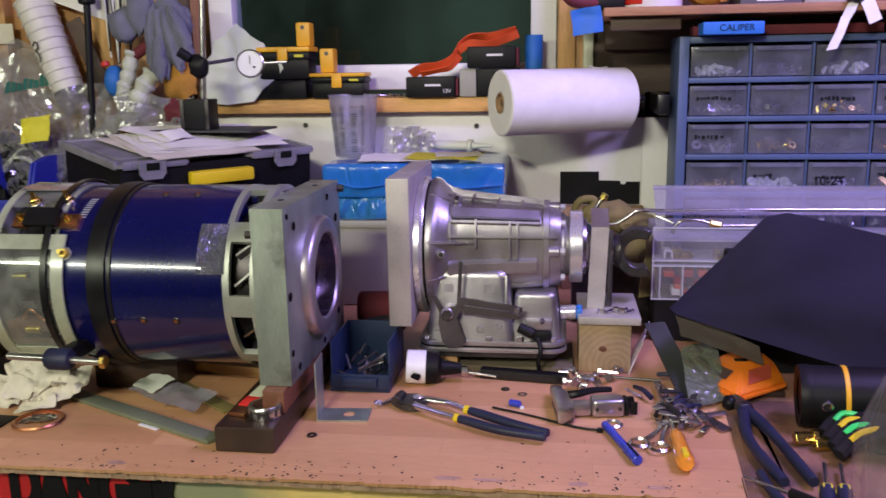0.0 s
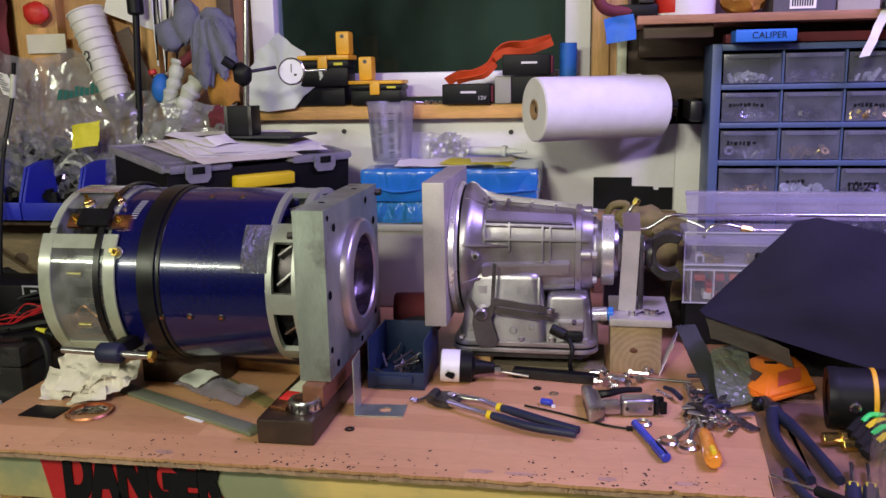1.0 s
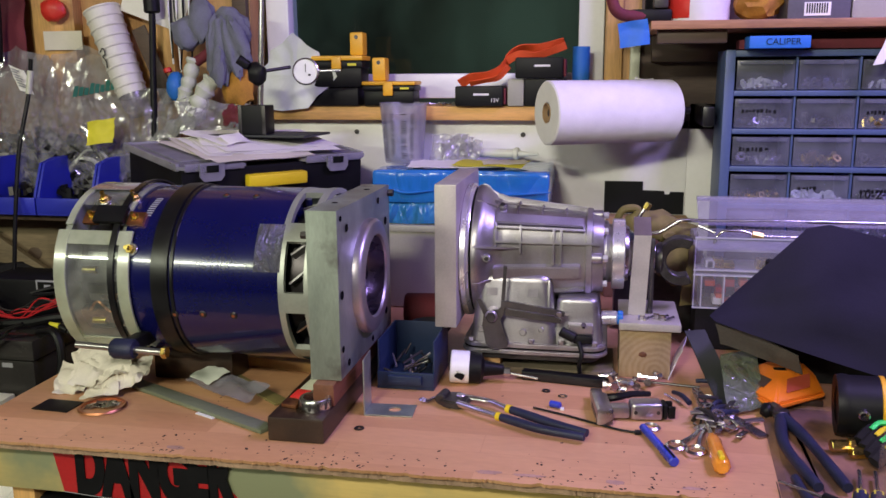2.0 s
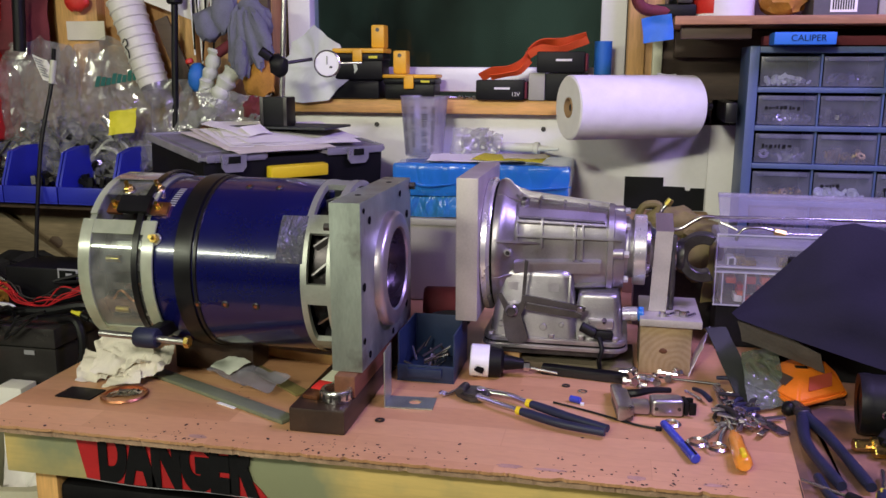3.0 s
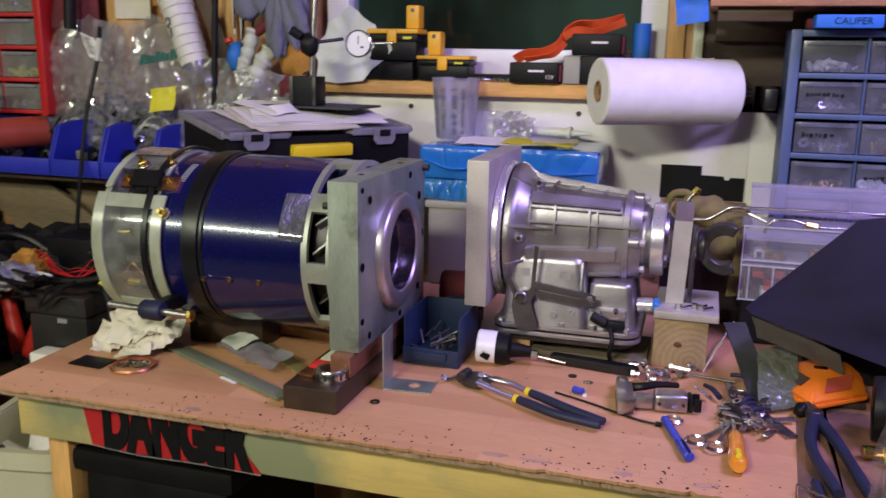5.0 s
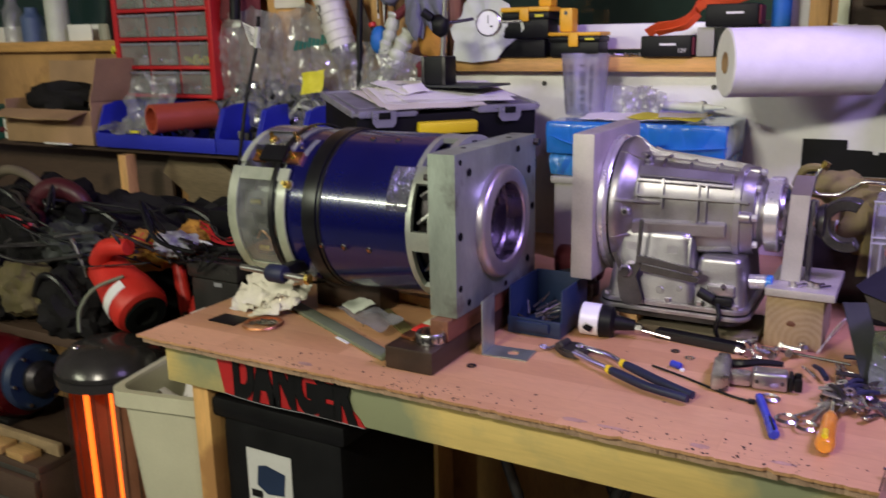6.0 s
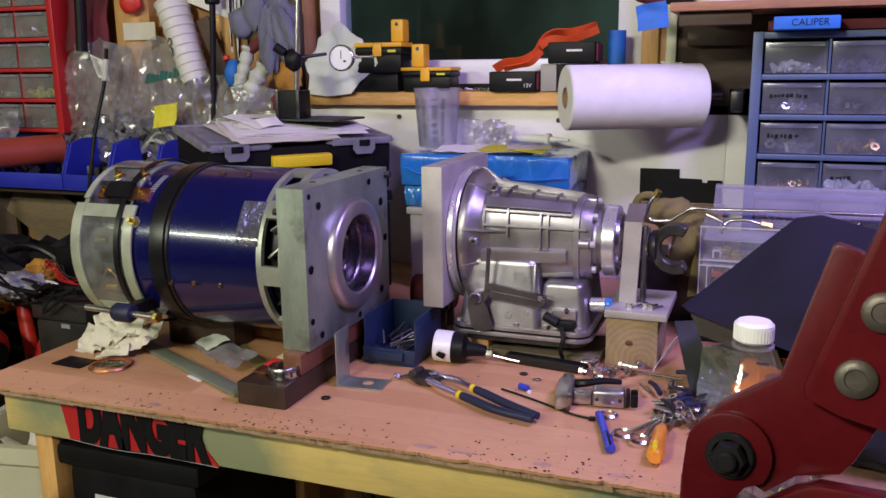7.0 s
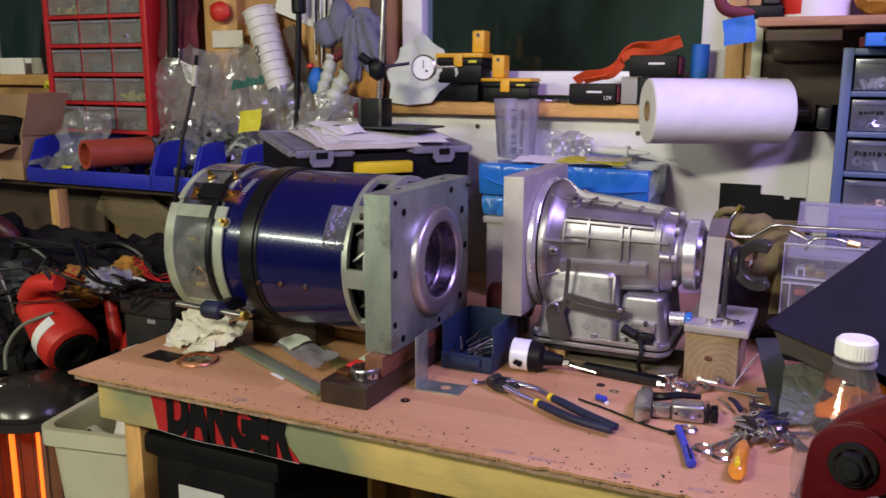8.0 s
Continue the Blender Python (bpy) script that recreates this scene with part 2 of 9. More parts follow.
M["boards"] = mat("dull_wall_paint", (0.30, 0.27, 0.25), 0.7, 0, 0.1, 3, 120, 0.1)
M["ceiling"] = mat("ceiling_board", (0.34, 0.30, 0.28), 0.8, 0, 0.1, 3, 120, 0.1)


# The faint blotchy glow stands in for room reflections in the window panes.
def night_material():
    m, nt, b = nodes_of("night_pane_glow")
    N, L = nt.nodes, nt.links
    tc, mp, ns, rp = (N.new("ShaderNode" + k) for k in ("TexCoord", "Mapping", "TexNoise", "ValToRGB"))
    mp.inputs["Scale"].default_value = (0.9, 1, 0.5)
    ns.inputs["Scale"].default_value, ns.inputs["Detail"].default_value = 2.2, 5
    L.new(tc.outputs["Object"], mp.inputs["Vector"])
    L.new(mp.outputs[0], ns.inputs["Vector"])
    L.new(ns.outputs["Fac"], rp.inputs[0])
    rp.color_ramp.elements[0].position, rp.color_ramp.elements[1].position = 0.38, 0.66
    rp.color_ramp.elements[0].color, rp.color_ramp.elements[1].color = (0.009, 0.010, 0.009, 1), (0.030, 0.043, 0.037, 1)
    b.inputs["Base Color"].default_value = (0.01, 0.012, 0.011, 1)
    L.new(rp.outputs[0], b.inputs["Emission Color"])
    b.inputs["Emission Strength"].default_value = 1.0
    return m


def ring_grain():
    m = mat("timber_end", (0.36, 0.26, 0.15), 0.8, 0, 0.2, 25, 260, 0.3)
    nt = m.node_tree
    N, L = nt.nodes, nt.links
    b = N["Principled BSDF"]
    base = b.inputs["Base Color"].links[0].from_socket
    tc = [n for n in N if n.type == "TEX_COORD"][0]
    mp, wv, rp, mx = (N.new("ShaderNode" + k) for k in ("Mapping", "TexWave", "ValToRGB", "MixRGB"))
    mp.inputs["Location"].default_value = (-0.262, 0, -0.915)
    wv.wave_type, wv.rings_direction = "RINGS", "Y"
    wv.inputs["Scale"].default_value, wv.inputs["Distortion"].default_value, wv.inputs["Detail"].default_value, wv.inputs["Detail Scale"].default_value = 32, 2.5, 3, 1.5
    rp.color_ramp.elements[0].color, rp.color_ramp.elements[1].color = (0.86, 0.82, 0.77, 1), (1, 1, 1, 1)
    mx.blend_type = "MULTIPLY"
    mx.inputs[0].default_value = 1.0
    L.new(tc.outputs["Object"], mp.inputs["Vector"])
    L.new(mp.outputs[0], wv.inputs["Vector"])
    L.new(wv.outputs["Fac"], rp.inputs[0])
    L.new(base, mx.inputs[1])
    L.new(rp.outputs[0], mx.inputs[2])
    L.new(mx.outputs[0], b.inputs["Base Color"])
    return m


M["worn"] = mat("worn_dirty_bench", (0.30, 0.155, 0.10), 0.5, 0, 0.35, 9, 140, 0.15, stretch=(1, 0.35, 1), stain=((0.13, 0.075, 0.06), 6.0, 0.52))
M["darkcanvas"] = mat("dark_canvas", (0.085, 0.078, 0.066), 0.85, 0, 0.35, 14, 260, 0.3)
M["slate"] = mat("slate_strap", (0.030, 0.034, 0.032), 0.6, 0, 0.25, 12, 240, 0.2)
M["frostedge"] = clear("frosted_edge", (0.9, 0.9, 0.94), 0.55, 0.25, 14, 0.1, (0.75, 0.74, 0.82), 0.08, 0.2)
M["pinsteel"] = mat("dull_pin_steel", (0.11, 0.095, 0.08), 0.45, 0.6, 0.3, 60, 300, 0.2)
M["night"] = night_material()
# olive canvas darkened: the heap's shade is in the sack's colour
M["darkolive"] = mat("shaded_olive_canvas", (0.11, 0.09, 0.035), 0.85, 0, 0.35, 14, 260, 0.4)
M["wine"] = mat("wine_red_plastic", (0.06, 0.008, 0.014), 0.45, 0, 0.3, 12, 220, 0.08)
M["endgrain"] = ring_grain()
M["ringrim"] = clear("milky_rim", (0.86, 0.90, 0.80), 0.55, 0.2, 14, 0.2, (0.56, 0.60, 0.46), 0.10, 0.25)
M["casebody"] = mat("matt_black_case", (0.006, 0.006, 0.007), 0.6, 0, 0.3, 12, 260, 0.1, spec=0.12)
M["pearl"] = mat("glossy_grey_cover", (0.20, 0.19, 0.21), 0.25, 0.1, 0.3, 9, 160, 0.1, coat=1.0)
# paler drawer plastic: stronger light on the red cabinet put into colour
M["cabclear"] = clear("lit_drawer_plastic", (0.88, 0.89, 0.87), 0.18, 0.2, 20, 0.1, (0.66, 0.67, 0.62), 0.08, 0.25)
M["brightsteel"] = mat("scuffed_chrome", (0.48, 0.47, 0.47), 0.33, 1.0, 0.25, 14, 160, 0.12)


def crinkled(name, color, scale, bump, rough, metal=0.0, coat=0.0, film=None):
    """A creased skin: ridged folds at two sizes; film makes it see-through."""
    m, nt, b = nodes_of(name)
    N, L = nt.nodes, nt.links
    tc, mp, bp, add = (N.new("ShaderNode" + k) for k in ("TexCoord", "Mapping", "Bump", "Math"))
    mp.inputs["Rotation"].default_value, mp.inputs["Scale"].default_value = (0.3, 0.5, 0.6), (1.0, 1.0, 0.45)
    L.new(tc.outputs["Object"], mp.inputs["Vector"])
    ridges = []
    for s, dist in ((scale, 1.2), (scale * 2.6, 0.6)):
        ns = N.new("ShaderNodeTexNoise")
        ns.inputs["Scale"].default_value, ns.inputs["Detail"].default_value, ns.inputs["Distortion"].default_value = s, 2.5, dist
        L.new(mp.outputs[0], ns.inputs["Vector"])
        sub, ab = N.new("ShaderNodeMath"), N.new("ShaderNodeMath")
        sub.operation, ab.operation = "SUBTRACT", "ABSOLUTE"
        sub.inputs[1].default_value = 0.5
        L.new(ns.outputs["Fac"], sub.inputs[0])
        L.new(sub.outputs[0], ab.inputs[0])
        ridges.append(ab.outputs[0])
    add.operation = "MULTIPLY_ADD"
    add.inputs[1].default_value = 0.4
    L.new(ridges[1], add.inputs[0])
    L.new(ridges[0], add.inputs[2])
    bp.inputs["Strength"].default_value, bp.inputs["Distance"].default_value = bump, 0.06
    L.new(add.outputs[0], bp.inputs["Height"])
    b.inputs["Base Color"].default_value = (*color, 1)
    b.inputs["Roughness"].default_value, b.inputs["Metallic"].default_value, b.inputs["Coat Weight"].default_value = rough, metal, coat
    L.new(bp.outputs[0], b.inputs["Normal"])
    if film:
        tr, gl, m1, m2, mr = (N.new("ShaderNode" + k) for k in ("BsdfTransparent", "BsdfGlossy", "MixShader", "MixShader", "MapRange"))
        tr.inputs[0].default_value = (0.90, 0.90, 0.89, 1)
        gl.inputs["Roughness"].default_value = 0.2
        L.new(bp.outputs[0], gl.inputs["Normal"])
        L.new(ridges[0], mr.inputs["Value"])
        mr.inputs["From Min"].default_value, mr.inputs["From Max"].default_value = 0.0, 0.16
        mr.inputs["To Min"].default_value, mr.inputs["To Max"].default_value = film[1], film[0]
        L.new(mr.outputs[0], m1.inputs[0])
        L.new(tr.outputs[0], m1.inputs[1])
        L.new(b.outputs[0], m1.inputs[2])
        m2.inputs[0].default_value = film[2]
        L.new(m1.outputs[0], m2.inputs[1])
        L.new(gl.outputs[0], m2.inputs[2])
        L.new(m2.outputs[0], N["Material Output"].inputs["Surface"])
    return m


M["bag"] = crinkled("crinkled_bag_film", (0.52, 0.52, 0.54), 9, 0.32, 0.45, film=(0.10, 0.34, 0.075))
M["dullbag"] = crinkled("dull_green_bag_film", (0.16, 0.19, 0.13), 12, 0.5, 0.45, film=(0.35, 0.75, 0.05))
M["film"] = crinkled("blue_shrink_film", (0.02, 0.17, 0.58), 5, 0.5, 0.2, coat=0.8)
M["palefilm"] = crinkled("pale_blue_shrink_film", (0.035, 0.20, 0.52), 9, 0.9, 0.2, coat=0.8)
M["crinkle"] = crinkled("crinkled_clear_sticker", (0.22, 0.23, 0.30), 34, 0.8, 0.14, 0.6, coat=0.5)
M["trashplastic"] = mat("pale_bin_plastic", (0.56, 0.54, 0.40), 0.5, 0, 0.1, 6, 200, 0.05)
M["tornwood"] = mat("torn_laminate", (0.44, 0.27, 0.19), 0.8, 0, 0.3, 40, 300, 0.4)
M["bore"] = mat("bored_steel", (0.40, 0.37, 0.41), 0.26, 1.0, 0.2, 20, 300, 0.08)
M["endring"] = mat("end_ring_aluminium", (0.44, 0.47, 0.42), 0.42, 0.6, 0.18, 12, 260, 0.12)
M["leversteel"] = mat("dull_lever_steel", (0.115, 0.11, 0.115), 0.4, 0.85, 0.3, 24, 300, 0.2)
M["caselid"] = clear("milky_case_lid", (0.80, 0.80, 0.86), 0.50, 0.2, 10, 0.15, (0.40, 0.39, 0.45), 0.07, 0.2)
M["bagfilm"] = clear("taut_bag_film", (0.91, 0.91, 0.91), 0.28, 0.10, 30, 0.12, (0.50, 0.50, 0.51), 0.080, 0.3)
M["ivory"] = mat("ivory_cup_plastic", (0.70, 0.68, 0.62), 0.45, 0, 0.08, 8, 160, 0.05)
# plywood tone taken darker: shade below the side shelf is in the colour
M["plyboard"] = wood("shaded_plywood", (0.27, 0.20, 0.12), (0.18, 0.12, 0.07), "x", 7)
M["boxgrey"] = mat("dark_printed_carton", (0.11, 0.105, 0.13), 0.45, 0, 0.2, 9, 160, 0.05)
M["dullplate"] = mat("dull_alloy_plate", (0.46, 0.43, 0.39), 0.5, 0.35, 0.2, 14, 260, 0.12)
M["ring"] = mat("turned_ring", (0.50, 0.47, 0.50), 0.34, 0.85, 0.15, 20, 300, 0.08)


# ---- mesh helpers ----
def V(*a):
    return Vector(a)


def box(bm, x0, x1, y0, y1, z0, z1, bev=0.0, m=None, seg=2):
    vs = [bm.verts.new((x, y, z)) for x in (x0, x1) for y in (y0, y1) for z in (z0, z1)]
    fs = [bm.faces.new([vs[i] for i in q]) for q in ((0, 1, 3, 2), (4, 6, 7, 5), (0, 4, 5, 1), (2, 3, 7, 6), (0, 2, 6, 4), (1, 5, 7, 3))]
    if m is not None:
        bmesh.ops.transform(bm, matrix=m, verts=vs)
    if bev:
        es = list({e for f in fs for e in f.edges})
        bmesh.ops.bevel(bm, geom=es, offset=bev, segments=seg, profile=0.6, affect="EDGES")
    return bm


def frame_of(axis):
    a = Vector(axis).normalized()
    u = a.cross(V(0, 0, 1))
    u = u.normalized() if u.length > 1e-4 else V(1, 0, 0)
    return a, u, a.cross(u).normalized()


def lathe(bm, origin, axis, profile, n=32, a0=0.0, a1=None, shift=0.0):
    """Turns (along, radius) pairs round an axis; a0 and a1 in degrees leave it open."""
    a, u, w = frame_of(axis)
    o = Vector(origin)
    full = a1 is None
    span = math.tau if full else radians(a1 - a0)
    count = n if full else n + 1
    rings = []
    for s, r in profile:
        ring = []
        for k in range(count):
            t = radians(a0) + span * k / n + shift
            ring.append(bm.verts.new(o + a * s + (u * math.cos(t) + w * math.sin(t)) * max(r, 1e-5)))
        rings.append(ring)
    for p, q in zip(rings, rings[1:]):
        for k in range(n):
            j = (k + 1) % count
            bm.faces.new((p[k], p[j], q[j], q[k]))
    return bm


def cyl(bm, p0, p1, r0, r1=None, n=20, bev=0.0):
    r1 = r0 if r1 is None else r1
    d = Vector(p1) - Vector(p0)
    l = d.length
    prof = [(0, 0), (0, r0 - bev), (bev, r0), (l - bev, r1), (l, r1 - bev), (l, 0)] if bev else [(0, 0), (0, r0), (l, r1), (l, 0)]
    return lathe(bm, p0, d, prof, n)


def smooth_path(pts, per=6):
    pts = [Vector(p) for p in pts]
    if len(pts) < 3:
        return pts
    out = []
    for i in range(len(pts) - 1):
        p0, p1, p2, p3 = pts[max(i - 1, 0)], pts[i], pts[i + 1], pts[min(i + 2, len(pts) - 1)]
        for k in range(per):
            t = k / per
            out.append(0.5 * (2 * p1 + (p2 - p0) * t + (2 * p0 - 5 * p1 + 4 * p2 - p3) * t * t + (3 * p1 - p0 - 3 * p2 + p3) * t ** 3))
    return out + [pts[-1]]


def tube(bm, pts, r, n=8, smooth=True, per=6):
    path = smooth_path(pts, per) if smooth else [Vector(p) for p in pts]
    rings, ref = [], None
    for i, p in enumerate(path):
        d = (path[min(i + 1, len(path) - 1)] - path[max(i - 1, 0)]).normalized()
        if ref is None:
            _, ref, _ = frame_of(d)
        u = (ref - d * ref.dot(d)).normalized()
        ref, w = u, d.cross(u)
        rad = r(i / (len(path) - 1)) if callable(r) else r
        rings.append([bm.verts.new(p + (u * math.cos(math.tau * k / n) + w * math.sin(math.tau * k / n)) * rad) for k in range(n)])
    for p, q in zip(rings, rings[1:]):
        for k in range(n):
            bm.faces.new((p[k], p[(k + 1) % n], q[(k + 1) % n], q[k]))
    bm.faces.new(rings[0][::-1])
    bm.faces.new(rings[-1])
    return bm


def prism(bm, outline, depth, m):
    """A flat outline in x, y pushed up by depth, laid by the matrix m."""
    lo = [bm.verts.new(m @ V(x, y, 0)) for x, y in outline]
    hi = [bm.verts.new(m @ V(x, y, depth)) for x, y in outline]
    n = len(outline)
    bm.faces.new(lo[::-1])
    bm.faces.new(hi)
    for k in range(n):
        bm.faces.new((lo[k], lo[(k + 1) % n], hi[(k + 1) % n], hi[k]))
    return bm


def sheet(bm, corner, u, v, nu, nv, amp, freq, seed, thick=0.0015, sag=None):
    """A crumpled sheet with thickness, from a corner along u and v."""
    corner, u, v = Vector(corner), Vector(u), Vector(v)
    nrm = u.cross(v).normalized()
    layers = []
    for off in (0, thick):
        g = []
        for i in range(nu + 1):
            row = []
            for j in range(nv + 1):
                p = corner + u * (i / nu) + v * (j / nv)
                q = p * freq + V(seed * 3.1, seed * 1.7, seed)
                p = p + nrm * (noise.noise(q) * amp + abs(noise.noise(q * 2.3)) * amp * 0.8 + off) + V(noise.noise(q + V(9, 0, 0)), noise.noise(q + V(0, 9, 0)), noise.noise(q + V(0, 0, 9))) * amp * 0.5
                if sag:
                    p = p + Vector(sag(i / nu, j / nv))
                row.append(bm.verts.new(p))
            g.append(row)
        layers.append(g)
    a, b = layers
    for i in range(nu):
        for j in range(nv):
            bm.faces.new((a[i][j], a[i][j + 1], a[i + 1][j + 1], a[i + 1][j]))
            bm.faces.new((b[i][j], b[i + 1][j], b[i + 1][j + 1], b[i][j + 1]))
    for i in range(nu):
        bm.faces.new((a[i][0], a[i + 1][0], b[i + 1][0], b[i][0]))
        bm.faces.new((a[i][nv], b[i][nv], b[i + 1][nv], a[i + 1][nv]))
    for j in range(nv):
        bm.faces.new((a[0][j], b[0][j], b[0][j + 1], a[0][j + 1]))
        bm.faces.new((a[nu][j], a[nu][j + 1], b[nu][j + 1], b[nu][j]))
    return bm


def ribbon(bm, pts, width, thick, seed):
    """A twisting flat band along a path."""
    path = smooth_path(pts, 8)
    rows = []
    for i, p in enumerate(path):
        d = (path[min(i + 1, len(path) - 1)] - path[max(i - 1, 0)]).normalized()
        t = 0.9 * noise.noise(p * 12 + V(seed, 0, 0))
        side = (V(0, -0.55, 0.85) - d * V(0, -0.55, 0.85).dot(d)).normalized()
        up = d.cross(side)
        w = (side * math.cos(t) + up * math.sin(t)) * width / 2
        n = d.cross(w).normalized() * thick / 2
        rows.append([bm.verts.new(q) for q in (p - w - n, p + w - n, p + w + n, p - w + n)])
    for p, q in zip(rows, rows[1:]):
        for k in range(4):
            bm.faces.new((p[k], p[(k + 1) % 4], q[(k + 1) % 4], q[k]))
    bm.faces.new(rows[0])
    bm.faces.new(rows[-1][::-1])
    return bm


def blob(bm, center, size, amp, freq, seed, sub=3):
    r = bmesh.ops.create_icosphere(bm, subdivisions=sub, radius=1.0)
    for vert in r["verts"]:
        d = vert.co.copy()
        k = 1 + amp * noise.noise(d * freq + V(seed, seed * 2, -seed)) + amp * 0.5 * noise.noise(d * freq * 2.7 + V(seed, 3, seed))
        vert.co = V(d.x * size[0], d.y * size[1], d.z * size[2]) * k + Vector(center)
    return bm


def finish(name, bm, material, flat=False):
    bmesh.ops.recalc_face_normals(bm, faces=bm.faces)
    me = bpy.data.meshes.new(name)
    bm.to_mesh(me)
    bm.free()
    me.materials.append(material)
    if not flat:
        for p in me.polygons:
            p.use_smooth = True
        me.set_sharp_from_angle(angle=radians(38))
    return new(name, me)


def B():
    return bmesh.new()


def thing(name, base, label, category, group="", kind=""):
    ob = new(name)
    ob.location = base
    ob.empty_display_size = 0.05
    return tagged(ob, label, category, group, kind)


def part(name, bm, material, parent, label="", flat=False):
    """One mesh, written in world places, under a thing or a part."""
    ob = finish(name, bm, M[material], flat)
    ob.parent = parent
    root = parent.parent or parent
    ob.matrix_parent_inverse = Matrix.Translation(-Vector(root.location)) if parent.parent is None else Matrix.Identity(4)
    return tagged(ob, label)


def solid(name, bm, material, label, category, group="", kind="", flat=False):
    return tagged(finish(name, bm, M[material], flat), label, category, group, kind)


def letters(name, text, size, m, material, parent, depth=0.0006, bold=0.0):
    cu = bpy.data.curves.new(name, "FONT")
    cu.body, cu.size, cu.extrude, cu.align_x, cu.align_y = text, size, depth, "CENTER", "CENTER"
    cu.offset = bold
    tmp = bpy.data.objects.new(name, cu)
    scene.collection.objects.link(tmp)
    bpy.context.view_layer.update()
    me = bpy.data.meshes.new_from_object(tmp.evaluated_get(bpy.context.evaluated_depsgraph_get()))
    bpy.data.objects.remove(tmp)
    me.transform(m)
    me.materials.clear()
    me.materials.append(M[material])
    ob = new(name, me)
    ob.parent = parent
    if parent.parent is None:
        ob.matrix_parent_inverse = Matrix.Translation(-Vector(parent.location))
    return ob


# ---- the room ----
YW = 1.05       # face of the back wall


def wall_with_openings(name, y0, y1, x0, x1, z0, z1, holes, material, label):
    xs = sorted({x0, x1, *[h[0] for h in holes], *[h[1] for h in holes]})
    bm = B()
    for a, b in zip(xs, xs[1:]):
        hs = [h for h in holes if h[0] <= a and h[1] >= b]
        if hs:
            box(bm, a, b, y0, y1, z0, hs[0][2])
            box(bm, a, b, y0, y1, hs[0][3], z1)
        else:
            box(bm, a, b, y0, y1, z0, z1)
    return solid(name, bm, material, label, "wall", kind="structure")


bm = box(B(), -3.6, 2.4, -5.2, 1.2, -0.1, 0.0)
solid("floor", bm, "concrete", "stained grey concrete workshop floor", "floor", kind="structure")
bm = box(B(), -3.6, 2.4, -5.2, 1.2, CEIL, CEIL + 0.1)
solid("ceiling", bm, "ceiling", "pale board workshop ceiling", "ceiling", kind="structure")
WIN1 = (-0.735, 0.155, 1.345, 2.25)
WIN2 = (-2.95, -2.02, 1.40, 2.25)
wall_with_openings("wall_north", YW, YW + 0.15, -3.6, 2.4, 0, CEIL, [WIN1, WIN2], "ply", "orange-brown plywood workshop wall behind the bench")
# unseen walls, added pale to bounce light and fill metal reflections
solid("wall_south", box(B(), -3.6, 2.4, -5.3, -5.2, 0, CEIL), "boards", "unseen wall added behind the camera, pale to bounce light", "wall", kind="structure")
solid("wall_west", box(B(), -3.7, -3.6, -5.2, 1.2, 0, CEIL), "boards", "unseen side wall added pale to bounce light", "wall", kind="structure")
solid("wall_east", box(B(), 2.4, 2.5, -5.2, 1.2, 0, CEIL), "boards", "unseen side wall added pale to bounce light", "wall", kind="structure")
solid("night_backdrop", box(B(), -4.5, 2.5, 3.2, 3.25, -0.5, 3.5), "night", "dark night outside the windows, glowing faintly for reflections in the panes", "backdrop", kind="structure")


def window(name, x0, x1, z0, z1, label):
    """White vinyl window set into its opening."""
    w = thing(name, ((x0 + x1) / 2, YW + 0.08, z0), label, "window", kind="structure")
    f = 0.062
    y0, y1 = YW + 0.05, YW + 0.12
    for nm, a in (("frame_jamb", (x0, x0 + f, y0, y1, z0, z1)), ("frame_jamb", (x1 - f, x1, y0, y1, z0, z1)), ("frame_rail", (x0 + f, x1 - f, y0, y1, z0, z0 + f)), ("frame_rail", (x0 + f, x1 - f, y0, y1, z1 - f, z1))):
        part(nm, box(B(), *a, bev=0.006), "vinyl", w)
    part("pane", box(B(), x0 + f, x1 - f, YW + 0.085, YW + 0.09, z0 + f, z1 - f), "glass", w, "dark night-time glass pane")
    return w


window("window_1", -0.713, 0.153, 1.372, 2.25, "white vinyl window with night outside above the bench")
window("window_2", -2.95, -2.02, 1.415, 2.25, "white vinyl window with night outside above a low shelf")
# sill, trim and studs
solid("window_sill", box(B(), -0.735, 0.155, YW - 0.055, YW + 0.09, 1.322, 1.356, 0.003), "sill", "orange-stained wooden window sill with knots", "sill", kind="structure")
solid("window_sill", box(B(), -3.0, -1.98, YW - 0.04, YW + 0.09, 1.385, 1.42, 0.003), "sill", "wooden window sill over the side shelf", "sill", kind="structure")
solid("trim", box(B(), 0.158, 0.196, YW - 0.02, YW + 0.03, 1.34, 2.3, 0.003), "pine_z", "orange pine trim board beside the window", "trim", kind="structure")
solid("trim", box(B(), -0.775, -0.737, YW - 0.02, YW + 0.03, 1.3, 2.3, 0.003), "brownwall", "dark brown trim board beside the window", "trim", kind="structure")
solid("trim", box(B(), 0.214, 0.237, YW - 0.03, YW, 1.36, 1.56, 0.004), "cream", "pale painted batten on the wall", "trim", kind="structure")
solid("trim", box(B(), -1.325, -1.205, YW - 0.04, YW, 0.9, 2.4, 0.004), "pine_z", "orange pine stud on the wall", "trim", kind="structure")
solid("trim", box(B(), -0.99, -0.93, YW - 0.04, YW, 0.9, 2.4, 0.004), "pine_z", "orange pine stud on the wall", "trim", kind="structure")
solid("wall_boards", box(B(), 0.237, 2.3, YW - 0.012, YW, 1.30, 2.3, 0.002), "brownwall", "dark brown boards on the wall below the shelf", "wall boards", kind="structure")

